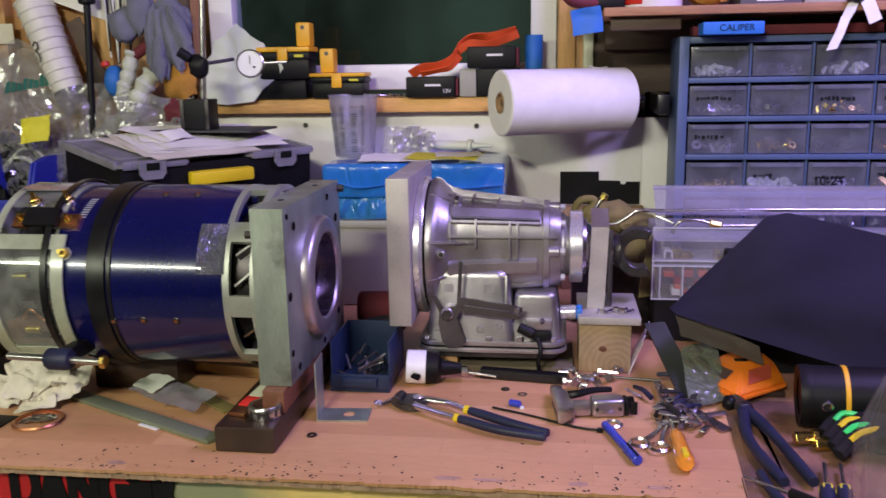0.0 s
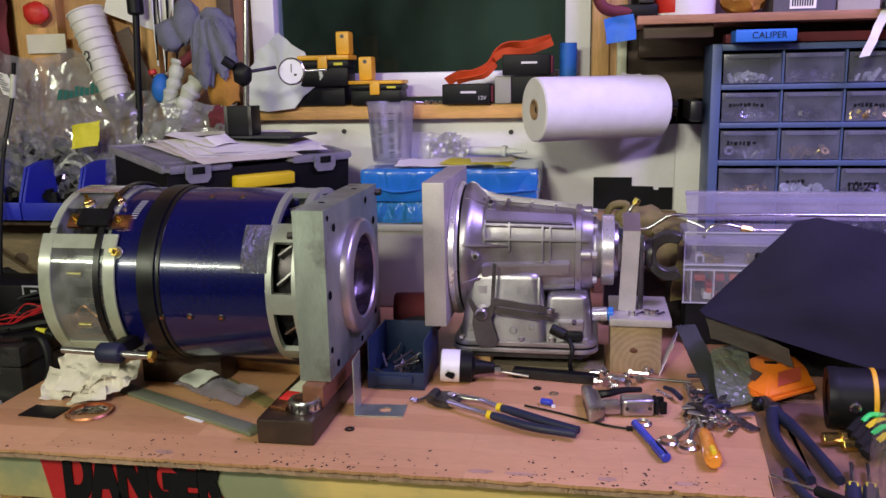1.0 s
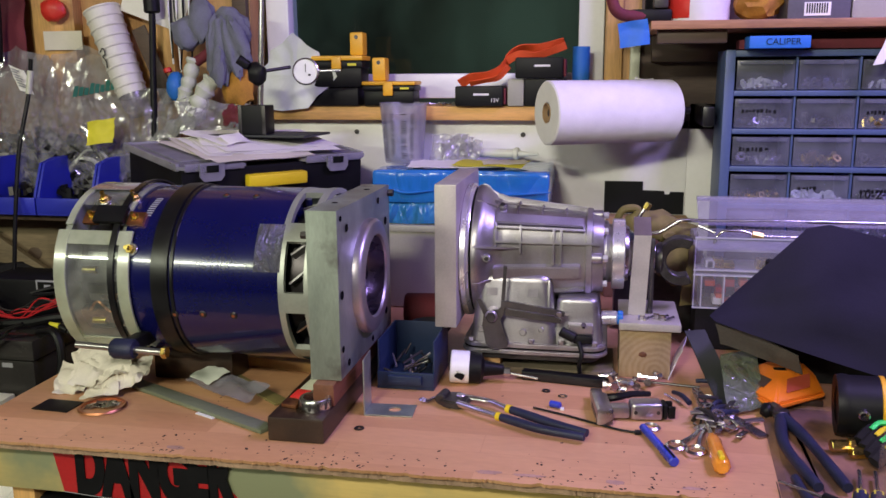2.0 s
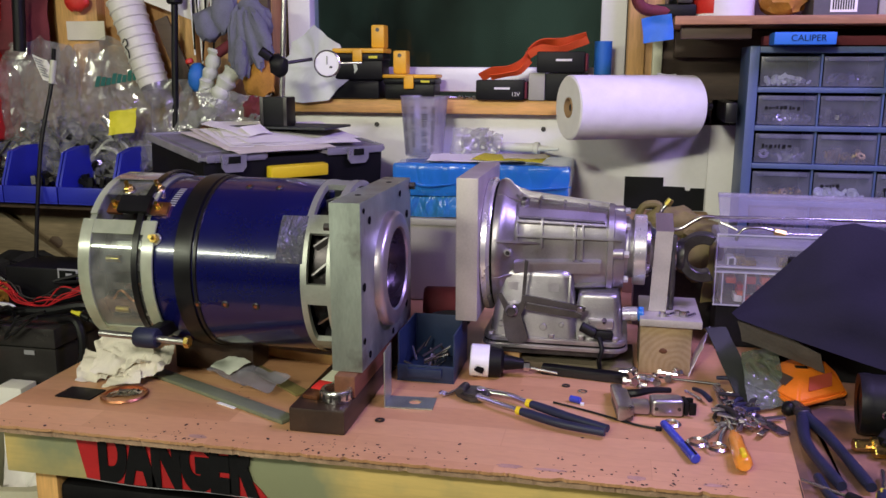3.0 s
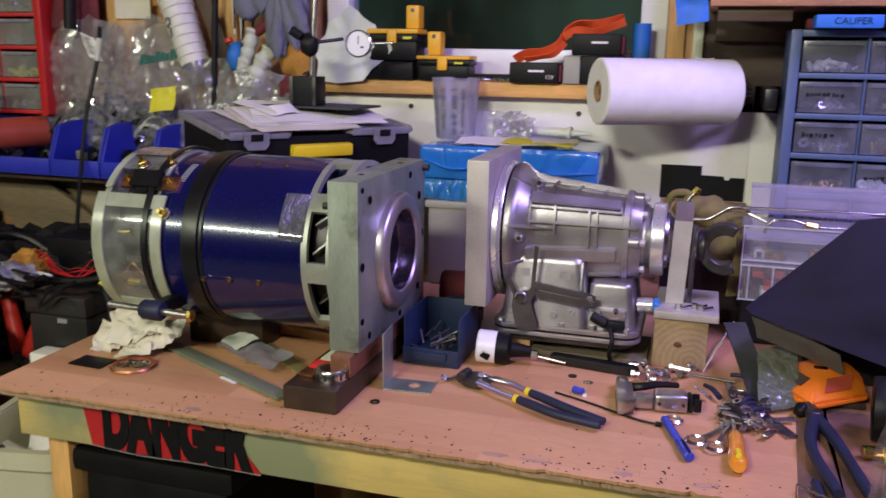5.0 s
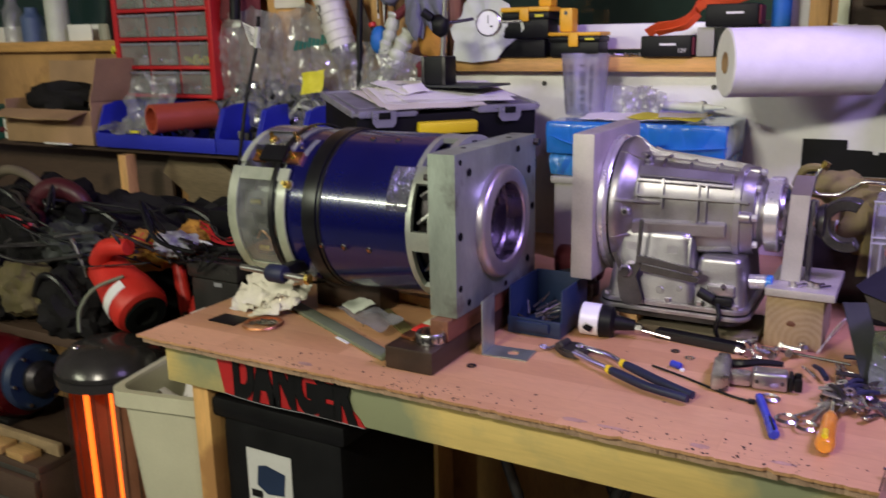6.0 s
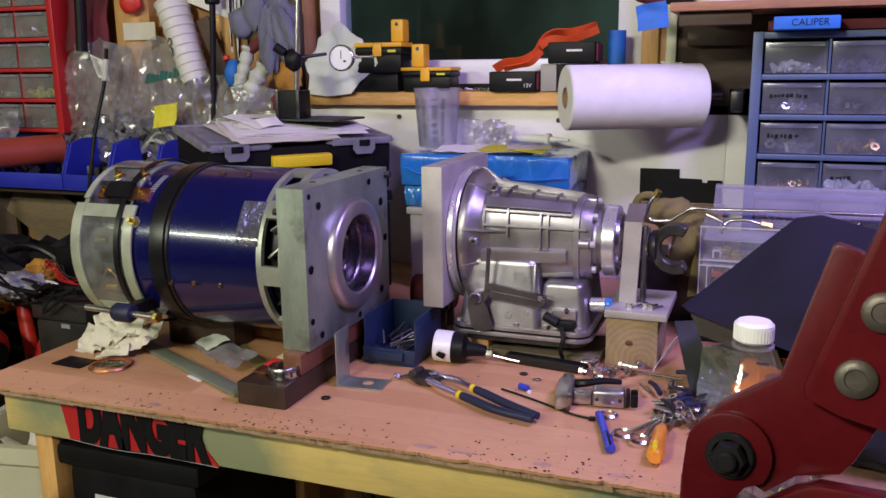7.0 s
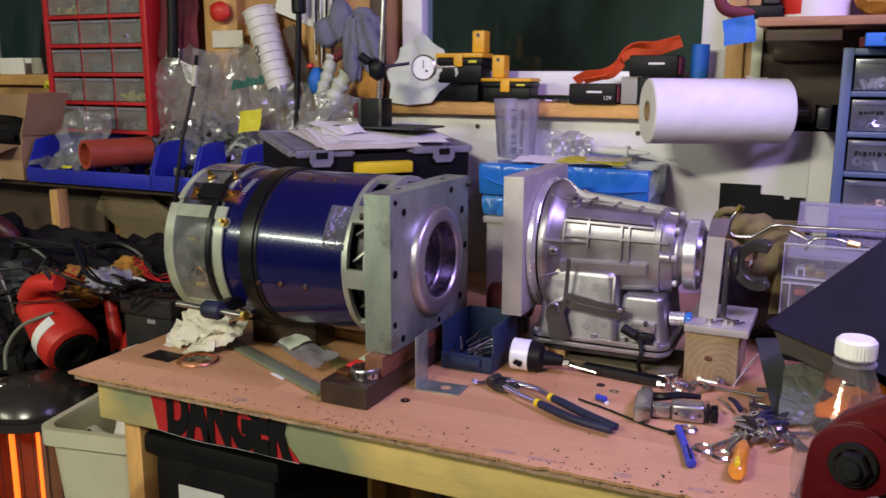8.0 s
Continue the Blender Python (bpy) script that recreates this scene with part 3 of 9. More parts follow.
# white splash panel with two screws
panel = thing("backsplash_panel", (-0.05, YW - 0.01, 0.9), "white painted backsplash panel screwed to the wall", "panel", kind="structure")
part("board", box(B(), -0.735, 0.355, YW - 0.012, YW - 0.001, 0.9, 1.322, 0.001), "panel", panel)
part("board", box(B(), 0.3555, 0.436, YW - 0.012, YW - 0.001, 0.9, 1.362, 0.001), "panel", panel)
for x, z in ((-0.457, 1.291), (-0.035, 1.286)):
    part("screw", cyl(B(), (x, YW - 0.012, z), (x, YW - 0.016, z), 0.006, n=10), "darksteel", panel)


# ---- the bench ----
def jagged_top(bm, x0, x1, y0, y1, z0, z1, seed, ragged=0.006):
    n = 420
    front = []
    for k in range(n + 1):
        x = x0 + (x1 - x0) * k / n
        j = noise.noise(V(x * 22, seed, 0)) * ragged * 0.6 + max(0, noise.noise(V(x * 60, seed, 5)) - 0.2) * ragged * 2.2 + abs(noise.noise(V(x * 210, seed, 9))) * ragged * 0.8
        front.append((x, y0 + j))
    lo = [(bm.verts.new((x, y + 0.002, z0)), bm.verts.new((x, y1, z0))) for x, y in front]
    hi = [(bm.verts.new((x, y, z1)), bm.verts.new((x, y1, z1))) for x, y in front]
    for k in range(n):
        bm.faces.new((hi[k][0], hi[k + 1][0], hi[k + 1][1], hi[k][1]))
        bm.faces.new((lo[k][0], lo[k][1], lo[k + 1][1], lo[k + 1][0]))
        bm.faces.new((lo[k][0], lo[k + 1][0], hi[k + 1][0], hi[k][0]))
        bm.faces.new((lo[k][1], hi[k][1], hi[k + 1][1], lo[k + 1][1]))
    bm.faces.new((lo[0][0], hi[0][0], hi[0][1], lo[0][1]))
    bm.faces.new((lo[n][0], lo[n][1], hi[n][1], hi[n][0]))
    return bm


bench = thing("workbench", (-0.2, 0.5, 0), "wooden workbench with worn pink beech laminate top and chipped edge", "workbench")
part("top", jagged_top(B(), -0.806, 0.436, -0.022, YW - 0.002, 0.8945, 0.9, 1.0, 0.0055), "bench", bench)
part("substrate", jagged_top(B(), -0.803, 0.436, -0.012, YW - 0.002, 0.882, 0.8944, 4.0, 0.004), "chip", bench, "chipped brown board under the laminate")
part("apron", box(B(), -0.790, 0.436, 0.028, 0.066, 0.797, 0.8815, 0.003), "apron", bench, "yellow pine apron board with green-grey stain")
part("side_apron", box(B(), -0.790, -0.777, 0.067, YW - 0.01, 0.797, 0.8815, 0.003), "apron", bench)
for x in (-0.772, 0.33):
    for y in (0.067, 0.93):
        part("leg", box(B(), x, x + 0.04, y, y + 0.088, 0, 0.8815, 0.003), "pine_z", bench)
pits = B()
groups = [random.uniform(-0.78, 0.40) for k in range(14)]
for k in range(230):
    x = min(0.39, max(-0.785, random.choice(groups) + random.gauss(0, 0.035))) if k % 3 else random.uniform(-0.785, 0.39)
    y = -0.016 + abs(random.gauss(0, 0.03)) if random.random() < 0.85 else random.uniform(0, 0.3)
    r = random.uniform(0.0005, 0.0019) * (0.7 + 0.6 * random.random())
    ang = random.uniform(0, 3)
    c, s = math.cos(ang), math.sin(ang)
    ring = []
    for q in range(8):
        t = math.tau * q / 8
        a, b2 = r * 1.5 * math.cos(t) * random.uniform(0.8, 1.2), r * math.sin(t) * random.uniform(0.8, 1.2)
        ring.append(pits.verts.new((x + a * c - b2 * s, y + a * s + b2 * c, 0.9004)))
    pits.faces.new(ring)
rnd = random.Random(3)
for x in (-0.44, 0.02, 0.075, 0.19, 0.29):
    bm = B()
    w, h = rnd.uniform(0.012, 0.026), rnd.uniform(0.004, 0.007)
    outline = []
    for q in range(20):
        t = math.tau * q / 20
        kk = 1 + 0.4 * noise.noise(V(math.cos(t) * 2, math.sin(t) * 2, x * 37))
        outline.append(bm.verts.new((x + w * kk * math.cos(t), 0.002 + h * kk * math.sin(t), 0.9003)))
    bm.faces.new(outline)
    part("torn_patch", bm, "tornwood", bench, "torn grey-brown patch in the laminate", True)
tagged(part("burn_pitting", pits, "pit", bench, "small black burn pits in the bench top"), kind="stuff")

# right-hand return bench
ret = thing("return_bench", (1.0, 0.1, 0), "return bench with scuffed pink top and narrow edge strip", "workbench")
part("top", box(B(), 0.4525, 1.6, -0.0235, 0.30, 0.889, 0.905, 0.002), "worn", ret)
part("top", box(B(), 0.4525, 1.6, 0.301, YW - 0.014, 0.889, 0.905, 0.002), "worn", ret)


def edge_x(y):
    """The return bench's edge runs slightly aslant."""
    return 0.3985 + 0.077 * y


bm = box(B(), 0.40, 0.452, -0.022, YW - 0.014, 0.9003, 0.905)
for vert in bm.verts:
    if vert.co.x < 0.41:
        vert.co.x = edge_x(vert.co.y) + (0.010 if vert.co.z > 0.903 else 0.0)
part("edge_strip", bm, "worn", ret, "worn board laid along the joint", True)
part("edge_strip", prism(B(), [(edge_x(-0.75), -0.75), (0.4045, -0.75), (0.4045, -0.0245), (edge_x(-0.0245), -0.0245)], 0.045, Matrix.Translation((0, 0, 0.86))), "worn", ret, "narrow worn edging strip")
part("top", box(B(), 0.405, 1.6, -0.75, -0.0245, 0.889, 0.905, 0.002), "worn", ret)
part("joint_gap", prism(B(), [(0.3945, -0.018), (0.3962, -0.018), (0.4002, 0.04), (0.3992, 0.04)], 0.0005, Matrix.Translation((0, 0, 0.9004))), "pit", ret, "dark open joint")
for x, y in ((0.47, -0.72), (1.5, -0.72), (1.5, 0.9)):
    part("leg", box(B(), x, x + 0.088, y, y + 0.088, 0, 0.888, 0.003), "pine_z", ret)


# ---- electric motor ----
MY, MZ, MR = 0.282, 1.102, 0.145


def ring_piece(bm, x0, x1, r0, r1, a0, a1, n=10):
    """A block of a ring round the motor's axis; 0 degrees faces the front, 90 is up."""
    g = []
    for x in (x0, x1):
        for r in (r0, r1):
            g.append([bm.verts.new((x, MY - r * math.cos(radians(a0 + (a1 - a0) * k / n)), MZ + r * math.sin(radians(a0 + (a1 - a0) * k / n)))) for k in range(n + 1)])
    a, b, c, d = g
    for k in range(n):
        for p, q in ((a, b), (b, d), (d, c), (c, a)):
            bm.faces.new((p[k], p[k + 1], q[k + 1], q[k]))
    for k in (0, n):
        bm.faces.new((a[k], b[k], d[k], c[k]))
    return bm


def plate_with_hole(bm, x0, x1, y0, y1, z0, z1, cy, cz, r, n=72):
    ang = sorted([math.tau * k / n for k in range(n)] + [math.atan2(z - cz, y - cy) % math.tau for y in (y0, y1) for z in (z0, z1)])
    rows = []
    for t in ang:
        c, s = math.cos(t), math.sin(t)
        k = min([(y1 - cy) / c if c > 1e-9 else 1e9, (y0 - cy) / c if c < -1e-9 else 1e9, (z1 - cz) / s if s > 1e-9 else 1e9, (z0 - cz) / s if s < -1e-9 else 1e9])
        rows.append([bm.verts.new((x, cy + q * c, cz + q * s)) for x, q in ((x0, r), (x0, k), (x1, k), (x1, r))])
    for p, q in zip(rows, rows[1:] + rows[:1]):
        for i in range(4):
            j = (i + 1) % 4
            bm.faces.new((p[i], q[i], q[j], p[j]))
    return bm


motor = thing("electric_motor", (-0.45, MY, 0.94), "large glossy dark blue electric motor with clear end cover", "electric motor")
part("body", lathe(B(), (-0.575, MY, MZ), (1, 0, 0), [(0, 0.10), (0, MR - 0.002), (0.002, MR), (0.248, MR), (0.250, MR - 0.002), (0.250, 0.10)], 96), "blue", motor, "glossy dark blue enamel body")


def motor_point(x, deg, r):
    return V(x, MY - r * math.cos(radians(deg)), MZ + r * math.sin(radians(deg)))


for x, deg in ((-0.445, 70), (-0.393, 70), (-0.503, -17), (-0.455, -16), (-0.403, -16)):
    d = motor_point(0, deg, 1) - motor_point(0, deg, 0)
    p = motor_point(x, deg, MR)
    screw = part("screw_head", cyl(B(), p - d * 0.002, p + d * 0.0022, 0.0062, n=18, bev=0.0012), "darksteel", motor)
    part("screw_socket", cyl(B(), p + d * 0.0021, p + d * 0.0026, 0.003, n=6), "copper", screw)
# drive-end ring with cooling windows
bm = B()
ring_piece(bm, -0.326, -0.316, 0.136, 0.1455, 0, 360, 96)
ring_piece(bm, -0.284, -0.272, 0.136, 0.1455, 0, 360, 96)
for k in range(8):
    c = 16.5 + 45 * k + 22.5
    ring_piece(bm, -0.3165, -0.2835, 0.136, 0.1453, c - 6.5, c + 6.5, 4)
part("end_ring", bm, "endring", motor, "bare aluminium end ring with cooling windows")
part("fan", lathe(B(), (-0.324, MY, MZ), (1, 0, 0), [(0, 0.07), (0.002, 0.112), (0.046, 0.108), (0.05, 0.05)], 48), "darksteel", motor)
for k in range(18):
    t = math.tau * k / 18
    m = Matrix.Translation((-0.300, MY, MZ)) @ Matrix.Rotation(t, 4, "X") @ Matrix.Translation((0, 0, 0.120)) @ Matrix.Rotation(0.7, 4, "Z")
    part("fan_blade", box(B(), -0.016, 0.016, -0.0015, 0.0015, -0.012, 0.010, m=m), "brightsteel", motor)
# straps
part("strap", lathe(B(), (-0.538, MY, MZ), (1, 0, 0), [(0, MR), (0.001, MR + 0.004), (0.015, MR + 0.0048), (0.029, MR + 0.004), (0.030, MR)], 96), "rubber", motor, "wide black rubber strap")
part("strap", lathe(B(), (-0.5065, MY, MZ), (1, 0, 0), [(0, MR), (0.001, MR + 0.0025), (0.006, MR + 0.0025), (0.007, MR)], 96), "rubber", motor)
# commutator end
part("collar", lathe(B(), (-0.592, MY, MZ), (1, 0, 0), [(0, 0.11), (0, MR - 0.002), (0.0165, MR - 0.002), (0.0165, 0.11)], 96), "blue", motor)
for k in range(9):
    part("print_bar", ring_piece(B(), -0.568 + 0.0006 * k, -0.556 + 0.0006 * k, MR - 0.0006, MR + 0.0005, 48 + k * 2.0, 49 + k * 2.0, 2), "greypaint", motor)
part("commutator", lathe(B(), (-0.698, MY, MZ), (1, 0, 0), [(0, 0.03), (0.002, 0.1), (0.025, 0.112), (0.10, 0.112), (0.11, 0.10)], 64), "darksteel", motor)
for k in range(40):
    part("commutator_bar", ring_piece(B(), -0.670, -0.602, 0.1115, 0.1135, 9 * k, 9 * k + 6.5, 2), "darksteel" if k % 2 else "bore", motor)
for a in (-30, 10, 62):
    holder = part("brush_holder", ring_piece(B(), -0.680, -0.622, 0.1145, 0.132, a - 9, a + 9, 4), "darksteel", motor, "brush holder behind the clear cover")
    part("brush_spring", lathe(B(), motor_point(-0.651, a, 0.1325), (1, 0, 0), [(-0.012, 0.003), (-0.012, 0.006), (0.012, 0.006), (0.012, 0.003)], 16), "brass", holder)
part("brush_lead", tube(B(), [motor_point(-0.66, -20, 0.134), motor_point(-0.64, -12, 0.138), motor_point(-0.62, -20, 0.137), motor_point(-0.605, -6, 0.136)], 0.0022, 6), "copper", motor)
part("cover", ring_piece(B(), -0.700, -0.575, 0.1455, 0.1490, -47, 35, 40), "acrylic", motor, "clear acrylic brush cover")
for x0, x1 in ((-0.704, -0.684), (-0.592, -0.573)):
    part("cover_rim", ring_piece(B(), x0, x1, 0.1492, 0.1525, -48, 35, 40), "ringrim", motor, "milky rim of the cover")
part("cover_rim", ring_piece(B(), -0.684, -0.592, 0.1493, 0.1515, 26, 35, 10), "ringrim", motor)
part("cover_rim", ring_piece(B(), -0.684, -0.592, 0.1493, 0.1515, -48, -39, 10), "ringrim", motor)
part("end_housing", lathe(B(), (-0.706, MY, MZ), (1, 0, 0), [(0, 0.02), (0, 0.135), (0.006, 0.1412), (0.016, 0.1412), (0.018, 0.10)], 96), "endring", motor)
part("inner_ring", lathe(B(), (-0.600, MY, MZ), (1, 0, 0), [(0, 0.12), (0, 0.1405), (0.007, 0.1405), (0.007, 0.12)], 96), "endring", motor)
part("top_cover", ring_piece(B(), -0.698, -0.594, 0.1415, 0.1435, 58, 200, 40), "acrylic", motor, "clear upper end cover")
part("top_cover_rim", ring_piece(B(), -0.700, -0.688, 0.1437, 0.1465, 40, 200, 40), "ringrim", motor)
part("top_cover_rim", ring_piece(B(), -0.603, -0.592, 0.1437, 0.1465, 40, 200, 40), "ringrim", motor)
part("top_plate", ring_piece(B(), -0.695, -0.600, 0.1467, 0.1482, 74, 118, 20), "pearl", motor, "glossy grey upper plate")
part("band", lathe(B(), (-0.609, MY, MZ), (1, 0, 0), [(0, 0.1515), (0.0005, 0.1545), (0.0105, 0.1545), (0.011, 0.1515)], 96), "rubber", motor, "thin black clamp band")
for x, a in ((-0.652, 61), (-0.654, 45), (-0.579, 45), (-0.574, 24), (-0.600, 63)):
    d = motor_point(0, a, 1) - motor_point(0, a, 0)
    p = motor_point(x, a, 0.1425)
    bolt = part("terminal", cyl(B(), p, p + d * 0.011, 0.0078, n=6, bev=0.001), "brass", motor, "brass terminal bolt")
    part("washer", cyl(B(), p, p + d * 0.004, 0.0105, n=20, bev=0.0006), "brightsteel", bolt)
    part("stud", cyl(B(), p + d * 0.010, p + d * 0.021, 0.0038, n=10), "brass", bolt)
for x0, x1 in ((-0.668, -0.642), (-0.590, -0.562)):
    part("lug", ring_piece(B(), x0, x1, 0.145, 0.1515, 40, 49, 3), "copper", motor, "copper lug")
part("terminal_block", ring_piece(B(), -0.643, -0.590, 0.1548, 0.1635, 39, 50, 4), "black", motor)
# clamp bolt below the cover
CB = V(-0.60, 0.098, 1.012)
part("clamp_bolt", cyl(B(), CB + V(-0.055, 0.004, 0.002), CB + V(0.098, -0.004, 0.0), 0.0055, n=14, bev=0.001), "brightsteel", motor, "long steel clamp bolt")
part("bolt_head", cyl(B(), CB + V(0.098, -0.004, 0.0), CB + V(0.106, -0.004, 0.0), 0.010, n=6, bev=0.001), "brass", motor)
part("clamp_block", lathe(B(), CB + V(0.012, 0, 0.001), (1, -0.03, 0), [(0, 0), (0, 0.014), (0.004, 0.0165), (0.034, 0.0165), (0.038, 0.014), (0.038, 0)], 12), "grip", motor, "blue-black clamp barrel")
part("clamp_arm", box(B(), CB.x + 0.02, CB.x + 0.042, CB.y, 0.19, CB.z - 0.011, CB.z + 0.011, 0.003), "black", motor)
# spec sticker
part("sticker", ring_piece(B(), -0.366, -0.323, MR + 0.0002, MR + 0.0014, 13, 44, 8), "crinkle", motor, "shiny clear sticker")
# adapter plate
P1 = (-0.270, -0.222, 0.118, 0.431, 0.974, 1.236)
plate = part("adapter_plate", plate_with_hole(B(), *P1, MY, MZ, 0.068), "plate", motor, "thick square milled aluminium adapter plate")
part("hub_ring", lathe(B(), (-0.2225, MY, MZ), (1, 0, 0), [(0, 0.097), (0.010, 0.096), (0.0135, 0.0935), (0.0155, 0.090), (0.0155, 0.070), (0.012, 0.067)], 80), "ring", plate, "turned steel hub ring")
part("bore", lathe(B(), (-0.2225, MY, MZ), (1, 0, 0), [(0.012, 0.067), (-0.016, 0.0665), (-0.017, 0.061), (-0.0465, 0.0605)], 80), "bore", plate, "bored steel sleeve")
part("hub_disc", lathe(B(), (-0.2765, MY, MZ), (1, 0, 0), [(0, 0.0668), (0.009, 0.060), (0.009, 0.036), (0.012, 0.034), (0.030, 0.032), (0.032, 0.029), (0.032, 0.016), (0.012, 0.0155)], 64), "bore", plate, "turned shaft hub")
for k in range(6):
    t = math.tau * k / 6 + 0.3
    q = V(-0.2675, MY + 0.048 * math.cos(t), MZ + 0.048 * math.sin(t))
    hb = part("hub_bolt", cyl(B(), q, q + V(0.010, 0, 0), 0.0065, n=18, bev=0.001), "brightsteel", plate)
for k in range(14):
    t = math.tau * k / 14
    part("spline", box(B(), -0.2645, -0.2455, -0.0016, 0.0016, 0.0125, 0.0158, m=Matrix.Translation((0, MY, MZ)) @ Matrix.Rotation(t, 4, "X")), "bore", plate)
# holes are flat discs; their inner shade is only colour
for y, z, r in ((0.165, 1.203, 0.0055), (0.135, 1.222, 0.0035), (0.133, 1.105, 0.006), (0.131, 1.02, 0.0045), (0.352, 1.218, 0.005), (0.416, 1.105, 0.006), (0.395, 1.01, 0.006), (0.16, 0.99, 0.005), (0.40, 1.175, 0.0065), (0.30, 0.986, 0.0045)):
    part("bolt_hole", lathe(B(), (-0.222, y, z), (1, 0, 0), [(0.0012, r + 0.0012), (0.0012, r), (-0.0, r * 0.98), (0.0004, 0)], 18), "cavity", plate)
for x, y in ((-0.250, 0.20), (-0.243, 0.36)):
    part("top_hole", cyl(B(), (x, y, 1.2358), (x, y, 1.2366), 0.005, n=16), "cavity", plate)
part("bolt_head", cyl(B(), (-0.222, 0.425, 1.222), (-0.212, 0.425, 1.222), 0.007, n=6), "darksteel", plate)
part("bolt_head", cyl(B(), (-0.281, 0.128, 1.197), (-0.271, 0.128, 1.197), 0.006, n=6), "darksteel", plate)

# blocks below the motor
solid("hardwood_block", box(B(), -0.316, -0.229, 0.048, 0.43, 0.9, 0.938, 0.004), "darkwood", "oil-dark hardwood block under the motor plate", "wood block")
solid("wood_shim", box(B(), -0.262, -0.2285, 0.10, 0.43, 0.9382, 0.973, 0.003), "redwood", "reddish wood shim between block and plate", "wood block")
# added support; its dark colour carries the shade below the motor
solid("hardwood_block", box(B(), -0.62, -0.47, 0.27, 0.34, 0.9, 0.957, 0.004), "darkwood", "cradle block added below the motor, darkened for the shade there", "wood block")


# ---- gearbox ----
GY, GZ = 0.50, 1.108
gear = thing("gearbox", (0.05, GY, 0.93), "bare cast aluminium ribbed gearbox with adapter plate and output flange", "gearbox")
part("adapter_plate", box(B(), -0.124, -0.085, 0.362, 0.628, 0.992, 1.247, 0.0025), "dullplate", gear, "thick milled aluminium plate")
part("bell_rim", lathe(B(), (-0.0848, GY, GZ), (1, 0, 0), [(0, 0.05), (0, 0.1225), (0.002, 0.1245), (0.011, 0.1245), (0.013, 0.121), (0.0165, 0.119), (0.017, 0.05)], 96), "bright", gear, "machined bell rim")
part("bell_joint", lathe(B(), (-0.0678, GY, GZ), (1, 0, 0), [(0, 0.05), (0, 0.1165), (0.004, 0.1165), (0.004, 0.05)], 96), "cavity", gear)

GEAR_R = ((-0.064, 0.121), (-0.058, 0.122), (-0.050, 0.1195), (-0.040, 0.108), (-0.026, 0.097), (-0.012, 0.0915), (0.142, 0.0735), (0.150, 0.0725), (0.166, 0.068))


def housing_r(x):
    for (a, ra), (b, rb) in zip(GEAR_R, GEAR_R[1:]):
        if a <= x <= b:
            return ra + (rb - ra) * (x - a) / (b - a)
    return GEAR_R[0][1] if x < GEAR_R[0][0] else GEAR_R[-1][1]


def gear_point(x, deg, up=0.0):
    """A point on the housing: round at the bell, squarer towards the tail."""
    n = 2.0 + 1.3 * min(1.0, max(0.0, (x + 0.055) / 0.05))
    c, s = math.cos(radians(deg)), math.sin(radians(deg))
    r = housing_r(x) / (abs(c) ** n + abs(s) ** n) ** (1 / n) + up
    return V(x, GY - r * c, GZ + r * s)


bm = B()
rows = []
for k in range(47):
    x = -0.0635 + 0.2295 * k / 46
    rows.append([bm.verts.new(gear_point(x, 360 * j / 96)) for j in range(96)])
for p, q in zip(rows, rows[1:]):
    for j in range(96):
        bm.faces.new((p[j], p[(j + 1) % 96], q[(j + 1) % 96], q[j]))
bm.faces.new(rows[0])
bm.faces.new(rows[-1][::-1])
part("housing", bm, "cast", gear, "cast aluminium housing")


def strip(rows, bev=0.0):
    bm = B()
    rows = [[bm.verts.new(p) for p in r] for r in rows]
    n = len(rows[0])
    for p, q in zip(rows, rows[1:]):
        for i in range(n):
            bm.faces.new((p[i], q[i], q[(i + 1) % n], p[(i + 1) % n]))
    bm.faces.new(rows[0])
    bm.faces.new(rows[-1][::-1])
    if bev:
        bmesh.ops.recalc_face_normals(bm, faces=bm.faces)
        bmesh.ops.bevel(bm, geom=[e for e in bm.edges if e.is_manifold and e.calc_face_angle() > 0.6], offset=bev, segments=2, affect="EDGES")
    return bm


def long_rib(deg0, deg1, x0, x1, h0, h1, w, n=10):
    """A rib along the housing, from height h0 to h1."""
    rows = []
    for k in range(n + 1):
        f = k / n
        x, deg, h = x0 + (x1 - x0) * f, deg0 + (deg1 - deg0) * f, h0 + (h1 - h0) * f
        d = w / housing_r(x) * 57.3 / 2
        rows.append([gear_point(x, deg + s * d * q, u) for s, q, u in ((-1, 1.15, -0.004), (-1, 0.85, h), (1, 0.85, h), (1, 1.15, -0.004))])
    return strip(rows, min(0.0016, w * 0.2))


def cross_rib(x, a0, a1, h, w=0.0045, n=16):
    rows = [[gear_point(x + s * w / 2, a0 + (a1 - a0) * k / n, u) for s, u in ((-1.25, -0.004), (-0.8, h), (0.8, h), (1.25, -0.004))] for k in range(n + 1)]
    return strip(rows)


# long ribs and thick ledges on the front, plainer ones behind
for a, b, x0, x1, h0, h1, w in ((19, 21, -0.022, 0.160, 0.010, 0.010, 0.0045), (33, 36, -0.022, 0.132, 0.008, 0.008, 0.004), (-12, -13, -0.026, 0.126, 0.011, 0.013, 0.021), (42, 46, -0.022, 0.130, 0.007, 0.008, 0.019), (66, 70, -0.03, 0.135, 0.006, 0.006, 0.005), (92, 92, -0.03, 0.135, 0.007, 0.007, 0.006), (118, 115, -0.03, 0.135, 0.006, 0.006, 0.006), (150, 150, -0.03, 0.135, 0.006, 0.006, 0.006), (-38, -38, -0.03, 0.135, 0.006, 0.006, 0.006)):
    part("rib", long_rib(a, b, x0, x1, h0, h1, w), "cast", gear)
